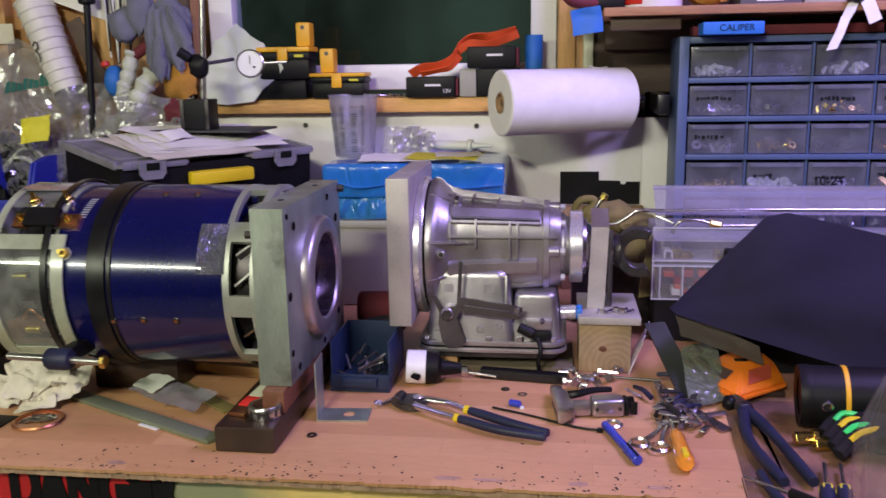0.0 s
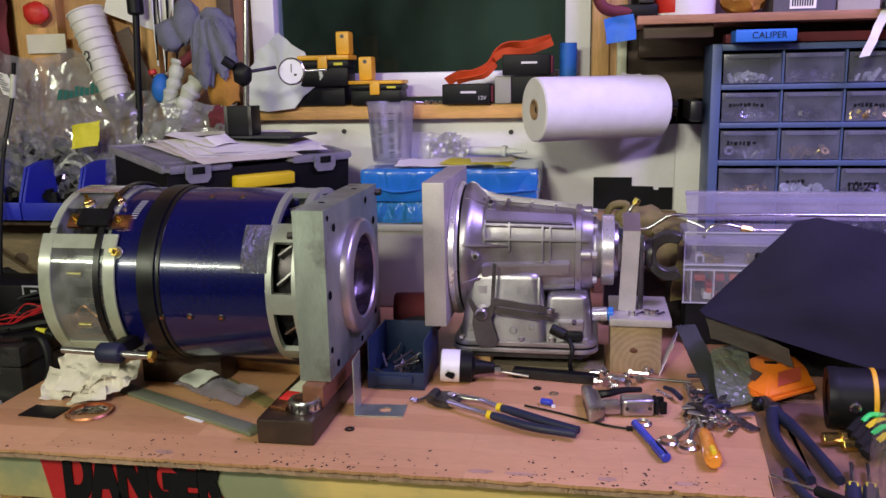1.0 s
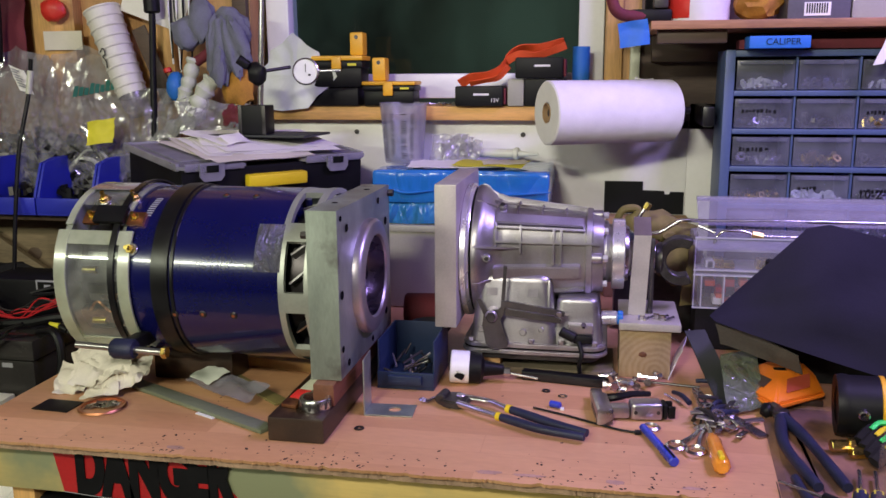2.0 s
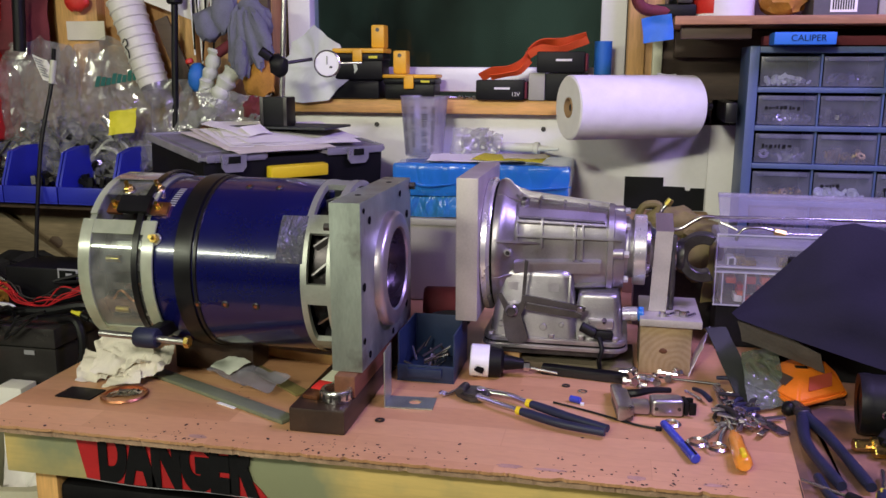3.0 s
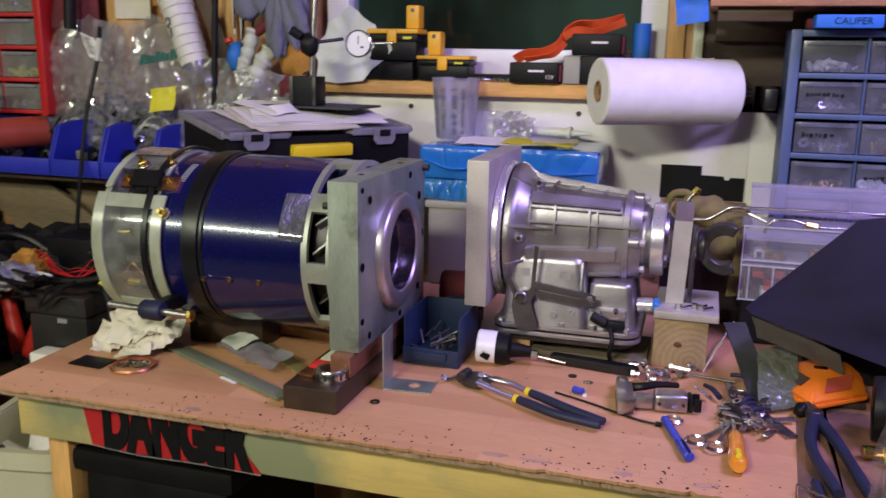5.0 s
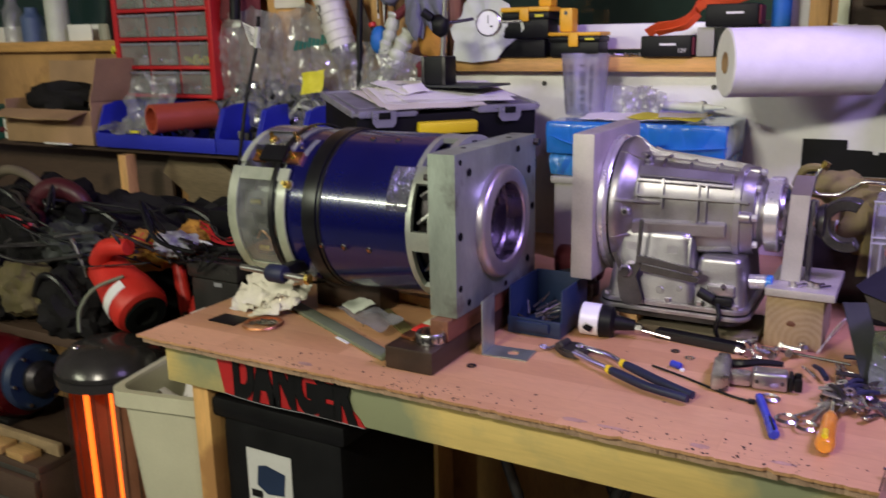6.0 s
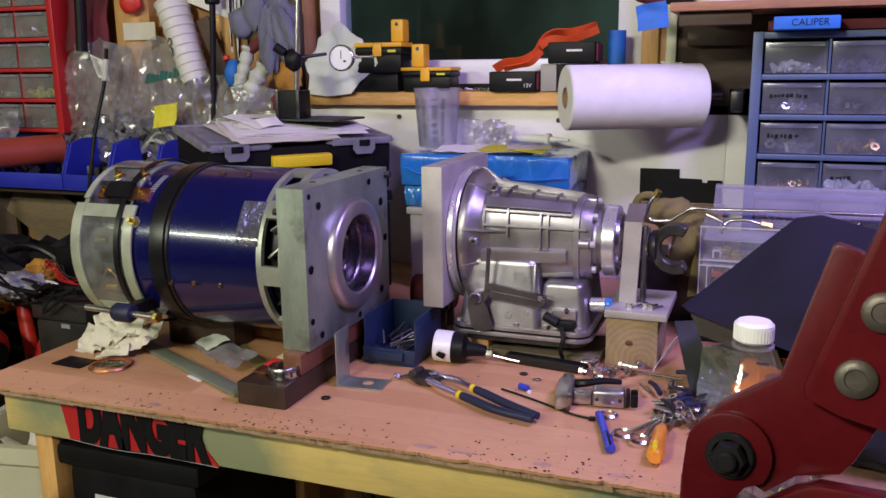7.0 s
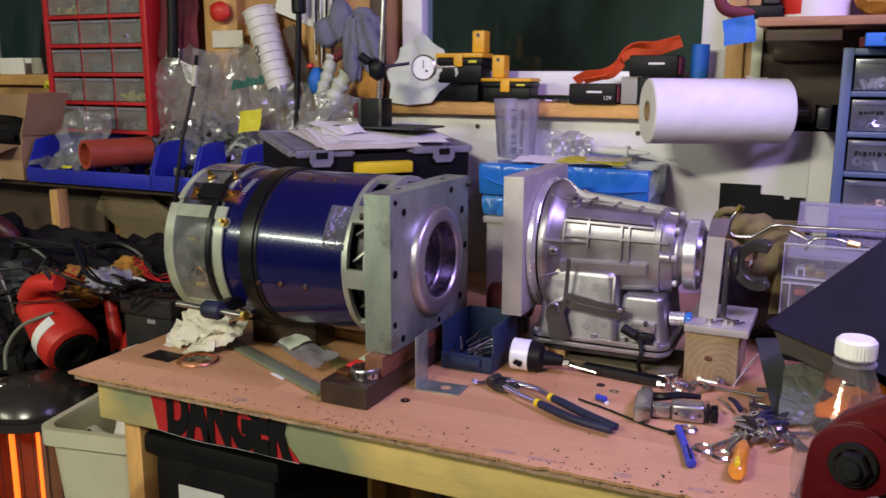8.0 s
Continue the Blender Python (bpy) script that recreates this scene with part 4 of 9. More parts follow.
for x, a0, a1, h in ((0.021, 8, 36, 0.009), (0.079, -5, 36, 0.009), (0.092, -5, 36, 0.008), (0.055, 48, 100, 0.004), (0.012, 48, 100, 0.005), (0.098, 48, 100, 0.004), (-0.022, 14, 80, 0.004)):
    part("rib", cross_rib(x, a0, a1, h), "cast", gear)
part("end_band", cross_rib(0.141, -70, 250, 0.006, 0.012, 60), "cast", gear, "raised band at the tail of the housing")
# webs that brace the bell
for deg, x1 in ((13, 0.020), (58, -0.012), (100, -0.012), (-20, -0.01), (150, -0.01)):
    rows = []
    for k in range(9):
        f = k / 8
        x = -0.060 + (x1 + 0.060) * f
        top = 0.1215 * (1 - f) + (housing_r(x1) + 0.003) * f - housing_r(x)
        rows.append([gear_point(x, deg + s * 1.3, u) for s, u in ((-1.2, -0.003), (-0.8, max(top, 0.0015)), (0.8, max(top, 0.0015)), (1.2, -0.003))])
    part("web", strip(rows), "cast", gear, "thin bracing web")
for deg, x in ((3, -0.036), (58, -0.014)):
    p, q = gear_point(x, deg, -0.002), gear_point(x, deg, 0.009)
    boss = part("boss", cyl(B(), p, q, 0.0085, 0.007, n=20, bev=0.0012), "cast", gear)
    part("boss_bolt", cyl(B(), q - (q - p) * 0.05, q + (q - p).normalized() * 0.003, 0.004, n=6), "darksteel", boss)
part("tail_ring", lathe(B(), (0.1655, GY, GZ), (1, 0, 0), [(0, 0.03), (0, 0.060), (0.006, 0.060), (0.010, 0.054), (0.016, 0.052), (0.016, 0.03)], 60), "cast", gear)
for a in (-40, 3, 45, 90, 140):
    d = V(0, -math.cos(radians(a)), math.sin(radians(a)))
    p = V(0.146, GY, GZ) + d * 0.070
    ear = part("bolt_ear", cyl(B(), p - V(0.006, 0, 0), p + V(0.018, 0, 0), 0.0095, n=16, bev=0.0015), "cast", gear)
    part("bolt", cyl(B(), p + V(0.0185, 0, 0), p + V(0.028, 0, 0), 0.0062, n=6, bev=0.001), "bright", ear)
part("output_flange", lathe(B(), (0.1815, GY, GZ - 0.001), (1, 0, 0), [(0, 0.03), (0, 0.0625), (0.0015, 0.0645), (0.021, 0.0645), (0.0225, 0.063), (0.0225, 0.035)], 72), "bright", gear, "bright turned output flange")
part("tail_cone", lathe(B(), (0.2045, GY, GZ), (1, 0, 0), [(0, 0.052), (0.006, 0.050), (0.010, 0.043), (0.020, 0.037), (0.024, 0.028), (0.040, 0.024), (0.040, 0.01)], 40), "bore", gear)
part("shaft_collar", lathe(B(), (0.2455, GY, GZ - 0.002), (1, 0, 0), [(0, 0.01), (0, 0.030), (0.004, 0.0315), (0.0055, 0.0275), (0.0075, 0.0275), (0.009, 0.0305), (0.012, 0.030), (0.012, 0.01)], 40), "chrome", gear)
yk = part("yoke", lathe(B(), (0.2580, GY, GZ - 0.006), (1, 0, 0), [(0, 0.01), (0, 0.022), (0.006, 0.028), (0.012, 0.029), (0.014, 0.01)], 40), "darksteel", gear, "dark steel drive yoke")


def yoke_fork(c, r0, r1, a0, a1, half):
    """A C-shaped fork open to one side, wider at its ears."""
    rows = []
    for k in range(21):
        t = radians(a0 + (a1 - a0) * k / 20)
        w = half * (0.75 + 0.35 * abs(k / 10 - 1))
        rows.append([V(c[0] + r * math.cos(t), c[1] + s * w, c[2] + r * math.sin(t)) for r, s in ((r0, -1), (r1, -1), (r1, 1), (r0, 1))])
    bm = strip(rows)
    bmesh.ops.bevel(bm, geom=bm.edges[:], offset=0.002, segments=1, affect="EDGES")
    return bm


part("yoke_fork", yoke_fork((0.304, GY, 1.099), 0.026, 0.044, 62, 298, 0.018), "darksteel", yk, "dark steel fork")
pkt = thing("small_packet", (0.287, 0.70, 1.03), "small white packet with red patch behind the drive yoke", "packet")
part("packet", box(B(), 0.271, 0.302, 0.70, 0.709, 1.027, 1.064, 0.002), "vinyl", pkt)
part("patch", box(B(), 0.273, 0.287, 0.6985, 0.6998, 1.044, 1.056), "redstrap", pkt)


# sump and valve cover
def rounded_outline(x0, x1, y0, y1, r, n=6):
    pts = []
    for cx, cy, a0 in ((x1 - r, y1 - r, 0), (x0 + r, y1 - r, 90), (x0 + r, y0 + r, 180), (x1 - r, y0 + r, 270)):
        pts += [(cx + r * math.cos(radians(a0 + 90 * k / n)), cy + r * math.sin(radians(a0 + 90 * k / n))) for k in range(n + 1)]
    return pts


def rounded_slab(x0, x1, y0, y1, z0, z1, r, bev=0.002):
    bm = prism(B(), rounded_outline(x0, x1, y0, y1, r), z1 - z0, Matrix.Translation((0, 0, z0)))
    bmesh.ops.recalc_face_normals(bm, faces=bm.faces)
    bmesh.ops.bevel(bm, geom=[e for e in bm.edges if e.calc_face_angle() > 1.0], offset=bev, segments=2, affect="EDGES")
    return bm


def hood(x0, x1, y0, y1, z0, z1, lean, r, top_r):
    """A cast cover: rounded in plan, its sides leaning in to a softly rounded top."""
    bm = B()
    loops = []
    for f in (0.0, 0.35, 0.7, 1.0):
        i = lean * f
        loops.append((z0 + (z1 - z0 - top_r) * f, i, r))
    for k in range(1, 6):
        a = radians(18 * k)
        loops.append((z1 - top_r + top_r * math.sin(a), lean + top_r * (1 - math.cos(a)), r))
    rings = [[bm.verts.new((x, y, z)) for x, y in rounded_outline(x0 + i, x1 - i, y0 + i, y1 - i, rr)] for z, i, rr in loops]
    for p, q in zip(rings, rings[1:]):
        for k in range(len(p)):
            bm.faces.new((p[k], p[(k + 1) % len(p)], q[(k + 1) % len(p)], q[k]))
    bm.faces.new(rings[0][::-1])
    bm.faces.new(rings[-1])
    return bm


part("sump", rounded_slab(-0.066, 0.166, 0.392, 0.59, 0.930, 0.9438, 0.03), "darksteel", gear, "dark pressed sump")
part("sump_flange", rounded_slab(-0.080, 0.178, 0.376, 0.60, 0.944, 0.952, 0.028), "cast", gear, "cast sump flange")
part("gasket", rounded_slab(-0.077, 0.175, 0.379, 0.597, 0.9521, 0.9549, 0.026, 0.0005), "ink", gear)
part("cover_lip", rounded_slab(-0.078, 0.176, 0.378, 0.598, 0.955, 0.964, 0.027), "cast", gear, "flat bolted lip of the covers")
part("valve_cover", hood(-0.066, 0.092, 0.384, 0.57, 0.9642, 1.086, 0.014, 0.018, 0.016), "cast", gear, "boxy cast valve cover")
part("valve_cover", hood(0.080, 0.168, 0.392, 0.57, 0.9642, 1.046, 0.008, 0.012, 0.010), "cast", gear, "lower boxy part of the valve cover")
# raised frame and sunk squares on the cover's leaning face
face = Matrix.Translation((0, 0.3885, 0.9642)) @ Matrix.Rotation(radians(-7.5), 4, "X")
for x0, x1, z0, z1, h in ((-0.040, -0.036, 0.056, 0.112, 0.004), (0.072, 0.0765, 0.040, 0.112, 0.004), (-0.036, 0.072, 0.106, 0.1115, 0.0035), (-0.036, 0.072, 0.062, 0.066, 0.0025), (0.002, 0.006, 0.066, 0.106, 0.0025)):
    part("cover_rib", box(B(), x0, x1, -h, 0.006, z0, z1, 0.0012, face), "cast", gear)
for x in (-0.026, 0.046):
    rim = part("cover_inset", box(B(), x - 0.014, x + 0.014, -0.0042, 0.004, 0.078, 0.100, 0.003, face), "cast", gear)
    part("pocket", box(B(), x - 0.009, x + 0.009, -0.0047, -0.0040, 0.082, 0.096, 0, face), "ring", rim, "shallow pocket")
for x, z, r in ((-0.045, 0.020, 0.007), (0.030, 0.018, 0.008), (0.050, 0.050, 0.006), (0.062, 0.024, 0.006)):
    part("stud_boss", cyl(B(), face @ V(x, 0.003, z), face @ V(x, -0.006, z), r, r * 0.8, n=16, bev=0.001), "cast", gear)
for k, x in enumerate((-0.062, -0.012, 0.045, 0.098, 0.155)):
    part("bolt", cyl(B(), (x, 0.386, 0.9641), (x, 0.386, 0.971), 0.0066, n=6, bev=0.001), "ring", gear)
pv = part("lever_pivot", cyl(B(), (-0.024, 0.400, 1.016), (-0.024, 0.360, 1.016), 0.011, n=20, bev=0.002), "ring", gear)
part("pivot_nut", cyl(B(), (-0.024, 0.3598, 1.016), (-0.024, 0.353, 1.016), 0.009, n=6, bev=0.001), "darksteel", pv)
XZ = Matrix(((1, 0, 0, 0), (0, 0, -1, 0), (0, 1, 0, 0), (0, 0, 0, 1)))


def lever_plate(outline, y, thick, label="", mt="leversteel"):
    part("lever", prism(B(), outline, thick, Matrix.Translation((0, y, 0)) @ XZ), mt, gear, label)


lever_plate([(-0.050, 1.044), (-0.043, 1.046), (-0.032, 1.026), (-0.012, 1.028), (-0.002, 1.040), (0.0035, 1.034), (-0.008, 1.008), (0.006, 0.966), (0.002, 0.958), (-0.026, 0.955), (-0.034, 0.966), (-0.040, 0.998), (-0.038, 1.018)], 0.370, 0.004, "dark steel selector bracket")
lever_plate([(-0.0075, 1.03), (-0.0015, 1.03), (0.0035, 1.106), (-0.0025, 1.108)], 0.368, 0.006, "upright steel selector lever")
lever_plate([(-0.006, 1.046), (0.020, 1.044), (0.09, 1.033), (0.104, 1.029), (0.102, 1.0225), (0.09, 1.0235), (-0.006, 1.035)], 0.366, 0.007, "long steel selector lever")
lever_plate([(0.0, 1.030), (0.086, 1.019), (0.098, 1.014), (0.096, 1.008), (0.086, 1.008), (0.0, 1.018)], 0.372, 0.005)
part("lever_eye", cyl(B(), (0.094, 0.358, 1.026), (0.094, 0.368, 1.026), 0.005, n=14, bev=0.001), "brightsteel", gear)
conn = part("sensor", box(B(), 0.108, 0.152, 0.384, 0.41, 0.984, 1.002, 0.003), "ring", gear, "pale sensor block")
part("sensor_plug", cyl(B(), (0.096, 0.382, 0.990), (0.122, 0.380, 0.978), 0.009, n=14, bev=0.002), "black", conn)
part("sensor_plug", box(B(), 0.118, 0.152, 0.378, 0.390, 0.968, 0.983, 0.004), "black", conn)
part("sensor_lead", tube(B(), [(0.128, 0.378, 0.972), (0.134, 0.366, 0.955), (0.130, 0.366, 0.935), (0.132, 0.378, 0.915)], 0.004, 8), "black", conn)
part("sensor_screw", cyl(B(), (0.136, 0.384, 0.999), (0.136, 0.379, 1.004), 0.0045, n=6), "chrome", conn)
part("pipe_union", cyl(B(), (0.166, 0.44, 1.000), (0.194, 0.44, 1.002), 0.013, n=16, bev=0.002), "bright", gear)
part("pipe_cap", cyl(B(), (0.194, 0.44, 1.002), (0.204, 0.44, 1.002), 0.0135, n=16, bev=0.002), "film", gear, "blue pipe cap")
solid("wood_shim", box(B(), -0.045, -0.012, 0.40, 0.55, 0.9, 0.930, 0.002), "pine", "small pine shim under the gearbox", "wood block")
solid("wood_shim", box(B(), 0.10, 0.14, 0.45, 0.58, 0.9, 0.930, 0.002), "pine", "small pine shim under the gearbox", "wood block")

# support stand for the gearbox tail
stand = thing("support_stand", (0.245, 0.48, 0.9), "square timber block with aluminium plate and upright flat bar", "support stand")
part("timber", box(B(), 0.199, 0.288, 0.414, 0.56, 0.9, 0.989, 0.003), "endgrain", stand, "end-grain timber block")
part("knot", blob(B(), (0.240, 0.414, 0.944), (0.007, 0.0015, 0.005), 0.3, 3, 4), "redwood", stand, "small dark knot")
part("top_plate", box(B(), 0.197, 0.303, 0.405, 0.57, 0.9895, 1.003, 0.002), "dullplate", stand)
part("upright_bar", prism(B(), [(0.213, 1.0035), (0.243, 1.0035), (0.249, 1.150), (0.219, 1.150)], 0.008, Matrix(((1, 0, 0, 0), (0, 0, -1, 0.466), (0, 1, 0, 0), (0, 0, 0, 1)))), "dullplate", stand, "flat aluminium bar")
part("bar_fold", prism(B(), [(0.458, 1.1505), (0.466, 1.1465), (0.512, 1.168), (0.508, 1.175)], 0.030, Matrix(((0, 0, 1, 0.219), (1, 0, 0, 0), (0, 1, 0, 0), (0, 0, 0, 1)))), "ring", stand, "bent top of the bar")
# added strip, no second bar: gives the darkness behind the flat bar
part("upright_bar", box(B(), 0.248, 0.257, 0.4705, 0.490, 1.0035, 1.140, 0.002), "leversteel", stand, "dark strip added for the darkness behind the flat bar")
for x, y in ((0.236, 0.43), (0.262, 0.44), (0.272, 0.432)):
    part("bolt", cyl(B(), (x, y, 1.003), (x, y, 1.012), 0.006, n=6), "chrome", stand)
    part("bolt", cyl(B(), (x + 0.006, y - 0.004, 1.006), (x + 0.02, y + 0.006, 1.008), 0.003, n=8), "chrome", stand)


# ---- paper towel roll ----
roll = thing("paper_towel_roll", (0.185, 0.83, 1.35), "white paper towel roll hanging on a wall bracket", "paper roll")
RA, RB = V(0.038, 0.775, 1.350), V(0.300, 0.908, 1.350)
d = RB - RA
part("towel", lathe(B(), RA, d, [(0.002, 0.0215), (0, 0.024), (0.0, 0.0645), (0.003, 0.068), (d.length - 0.003, 0.068), (d.length, 0.0645), (d.length, 0.02)], 64), "towel", roll)
part("core", lathe(B(), RA, d, [(0.0, 0.0215), (-0.001, 0.0195), (0.05, 0.019), (d.length - 0.01, 0.019)], 32), "card", roll, "brown cardboard core")
part("loose_sheet", sheet(B(), RA + d * 0.7 + V(0, 0.0, 0.0685), d * 0.16, (0.0, 0.02, -0.004), 8, 4, 0.004, 60, 2, 0.001), "towel", roll)
part("holder_rod", cyl(B(), RA + d * 0.02, RB + d * 0.17, 0.008, n=12), "darksteel", roll)
part("holder_bracket", box(B(), 0.366, 0.392, 0.85, YW - 0.014, 1.318, 1.362, 0.006), "rubber", roll, "dark holder bracket")


# ---- drawer cabinets ----
def drawer_cabinet(name, x0, y0, z_top, cols, rows, cw, rh, depth, frame_mat, label, seed, glow):
    """An open frame of cells with a clear drawer in each."""
    rnd = random.Random(seed)
    e = 0.020
    skin = "drawer" if frame_mat == "cabblue" else "cabclear"
    W, H = cols * cw + 2 * e, rows * rh + e
    c = thing(name, (x0 + W / 2, y0 + depth / 2, z_top - H), label, "drawer cabinet")
    zb = z_top - H
    for a in ((x0, x0 + e), (x0 + W - e, x0 + W)):
        part("side", box(B(), *a, y0, y0 + depth, zb, z_top, 0.002), frame_mat, c)
    part("top", box(B(), x0 + e, x0 + W - e, y0 + 0.002, y0 + depth, z_top - 0.014, z_top - 0.001, 0.002), frame_mat, c)
    # back coloured near-black for the unlit inside of the cabinet
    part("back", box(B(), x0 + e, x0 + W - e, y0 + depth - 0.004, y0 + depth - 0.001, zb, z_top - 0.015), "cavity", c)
    for r in range(rows):
        z1 = z_top - 0.015 - r * rh
        z0 = z1 - rh
        part("rail", box(B(), x0 + e, x0 + W - e, y0 + 0.001, y0 + depth - 0.005, z0, z0 + 0.011, 0.002), frame_mat, c)
        for k in range(cols):
            xa = x0 + e + k * cw
            if k:
                part("divider", box(B(), xa - 0.002, xa + 0.002, y0 + 0.006, y0 + depth - 0.006, z0 + 0.0115, z1 - 0.0005), frame_mat, c)
            xa, xb, za, zc = xa + 0.004, xa + cw - 0.004, z0 + 0.013, z1 - 0.006
            dr = part("drawer", box(B(), xa, xb, y0 + 0.003, y0 + 0.006, za, zc, 0.001), skin, c, "clear plastic drawer")
            part("pull", box(B(), xa + cw * 0.05, xb - cw * 0.05, y0 - 0.006, y0 + 0.0025, zc - 0.009, zc - 0.001, 0.002), skin if skin == "drawer" else "frost", dr)
            part("tray", box(B(), xa + 0.002, xb - 0.002, y0 + 0.007, y0 + depth - 0.012, za, za + 0.003), skin, dr)
            bm = B()
            for q in range(rnd.randint(12, 22)):
                px, py = rnd.uniform(xa + 0.012, xb - 0.012), y0 + rnd.uniform(0.014, 0.035)
                s = rnd.uniform(0.004, 0.011)
                m = Matrix.Translation((px, py, za + 0.004 + s)) @ Euler((rnd.uniform(0, 3), rnd.uniform(0, 3), rnd.uniform(0, 3))).to_matrix().to_4x4()
                if rnd.random() < 0.5:
                    box(bm, -s * 1.6, s * 1.6, -s * 0.5, s * 0.5, -s * 0.4, s * 0.4, m=m)
                else:
                    lathe(bm, (px, py, za + 0.004 + s), (rnd.uniform(-1, 1), rnd.uniform(-1, 1), 0.4), [(0, s * 0.4), (0, s), (s * 0.7, s), (s * 0.7, s * 0.4), (0, s * 0.4)], 10)
            o = part("hardware", bm, rnd.choice(glow), dr)
            tagged(o, kind="stuff")
            if rnd.random() < 0.45 and frame_mat == "cabblue":
                zz = zc - 0.020 - rnd.random() * 0.008
                xm = xa + 0.014
                for q in range(rnd.randint(5, 9)):
                    w = rnd.uniform(0.003, 0.007)
                    part("label_bar", box(B(), xm, xm + w, y0 + 0.0022, y0 + 0.0028, zz - rnd.uniform(0.006, 0.010), zz - rnd.uniform(0, 0.003)), "ink", dr)
                    xm += w + rnd.uniform(0.0015, 0.005)
    return c


cab = drawer_cabinet("drawer_cabinet", 0.404, 0.825, 1.478, 4, 7, 0.1225, 0.079, 0.14, "cabblue", "slate blue cabinet with clear parts drawers on the bench", 5, ("chrome", "steel", "vinyl", "brass", "darksteel"))
letters("drawer_mark", "10-24", 0.026, pose(0.712, 0.8212, 1.182, 90, 0, 0), "ink", cab)
solid("cabinet_base", box(B(), 0.455, 0.96, 0.83, 1.03, 0.9056, 0.9095, 0.001), "brownwall", "thin board below the drawer cabinet", "board")
red_cab = drawer_cabinet("drawer_cabinet", -1.915, 0.945, 1.78, 3, 6, 0.128, 0.0875, 0.10, "red", "bright red cabinet with clear parts drawers", 8, ("chrome", "cabblue", "greenstrip", "steel", "tagyellow"))
part("side_panel", box(B(), -1.4905, -1.475, 0.93, 1.045, 1.24, 1.785, 0.003), "red", red_cab)

# caliper case with its tape label
cal = thing("caliper_case", (0.53, 0.79, 1.4925), "dark red caliper case wrapped in blue tape", "tool case")
part("case", box(B(), 0.43, 0.80, 0.835, 0.88, 1.4925, 1.512, 0.003), "maroon", cal)
part("tape_label", box(B(), 0.440, 0.557, 0.770, 0.8345, 1.4925, 1.517, 0.003), "tape", cal, "blue tape label")
letters("lettering", "CALIPER", 0.018, pose(0.505, 0.7693, 1.505, 90, 0, 0), "ink", cal, 0.0006, -0.0002)

# ---- upper shelf ----
shelf = thing("wall_shelf", (0.9, 0.9, 1.53), "reddish wooden wall shelf crowded with small tins", "shelf", kind="structure")
part("board", box(B(), 0.247, 2.2, 0.765, YW - 0.013, 1.532, 1.549, 0.002), "shelfwood", shelf)
# cleats take the dark brown: the underside's shade as colour
part("cleat", box(B(), 0.262, 0.40, 0.79, 0.83, 1.505, 1.5315, 0.002), "brownwall", shelf)
part("cleat", box(B(), 0.262, 2.2, 1.0, YW - 0.013, 1.47, 1.5315, 0.002), "brownwall", shelf)
can = thing("paint_tin", (0.34, 0.85, 1.5495), "white tin with red band on the shelf", "tin")
part("body", lathe(B(), (0.345, 0.85, 1.5495), (0, 0, 1), [(0, 0), (0, 0.062), (0.003, 0.064), (0.13, 0.064), (0.133, 0.06), (0.133, 0)], 40), "vinyl", can)
part("band", lathe(B(), (0.345, 0.85, 1.5555), (0, 0, 1), [(0, 0.0643), (0.001, 0.065), (0.040, 0.065), (0.041, 0.0643)], 40, 60, 250), "brightred", can)
solid("parts_bag", blob(B(), (0.46, 0.85, 1.585), (0.048, 0.05, 0.036), 0.25, 2.5, 3), "ochre", "brown crinkled bag of parts on the shelf", "bag")
bx = thing("product_box", (0.572, 0.86, 1.5495), "grey printed product box with barcode", "box")
part("carton", box(B(), 0.514, 0.632, 0.80, 0.92, 1.5495, 1.66, 0.002), "boxgrey", bx)
part("barcode_panel", box(B(), 0.545, 0.595, 0.7985, 0.7995, 1.556, 1.582), "paper", bx)
for k in range(9):
    part("bar", box(B(), 0.549 + k * 0.0047, 0.5515 + k * 0.0047, 0.7975, 0.7983, 1.561, 1.580), "ink", bx)
jar = thing("black_jar", (0.235, 0.87, 1.5495), "black jar with white label on the shelf", "jar")
part("body", lathe(B(), (0.268, 0.90, 1.536), (0, 0, 1), [(0, 0), (0, 0.028), (0.004, 0.030), (0.07, 0.030), (0.078, 0.024), (0.09, 0.024), (0.09, 0)], 28), "black", jar)
part("label", lathe(B(), (0.268, 0.90, 1.546), (0, 0, 1), [(0, 0.0302), (0.0005, 0.0306), (0.040, 0.0306), (0.0405, 0.0302)], 20, 60, 130), "paper", jar, "white label")
solid("product_box", box(B(), 0.64, 0.72, 0.82, 0.92, 1.5495, 1.64, 0.003), "beige", "pale small carton on the shelf", "box")
clamp = thing("spring_clamp", (0.2, 0.82, 1.549), "red and black spring clamp on the shelf end", "clamp")
part("jaw", tube(B(), [(0.165, 0.80, 1.61), (0.175, 0.79, 1.575), (0.20, 0.80, 1.562), (0.262, 0.82, 1.562)], 0.012, 10), "maroon", clamp)
part("jaw", box(B(), 0.205, 0.29, 0.80, 0.84, 1.5495, 1.575, 0.006), "black", clamp)
part("jaw", box(B(), 0.252, 0.282, 0.795, 0.83, 1.5755, 1.62, 0.006), "darksteel", clamp)
solid("tape_flag", sheet(B(), (0.181, 0.762, 1.545), (0.058, 0.0, 0.008), (0.006, 0, -0.05), 8, 8, 0.006, 30, 1, 0.001), "tape", "strip of blue masking tape hanging from the shelf", "tape")
rib = thing("ribbon_bow", (0.72, 0.76, 1.56), "white ribbon tied with a black strap on the shelf", "ribbon")
part("tail", sheet(B(), (0.705, 0.757, 1.545), (0.02, 0, 0.004), (-0.036, -0.005, -0.088), 4, 10, 0.004, 30, 3, 0.001), "paper", rib)
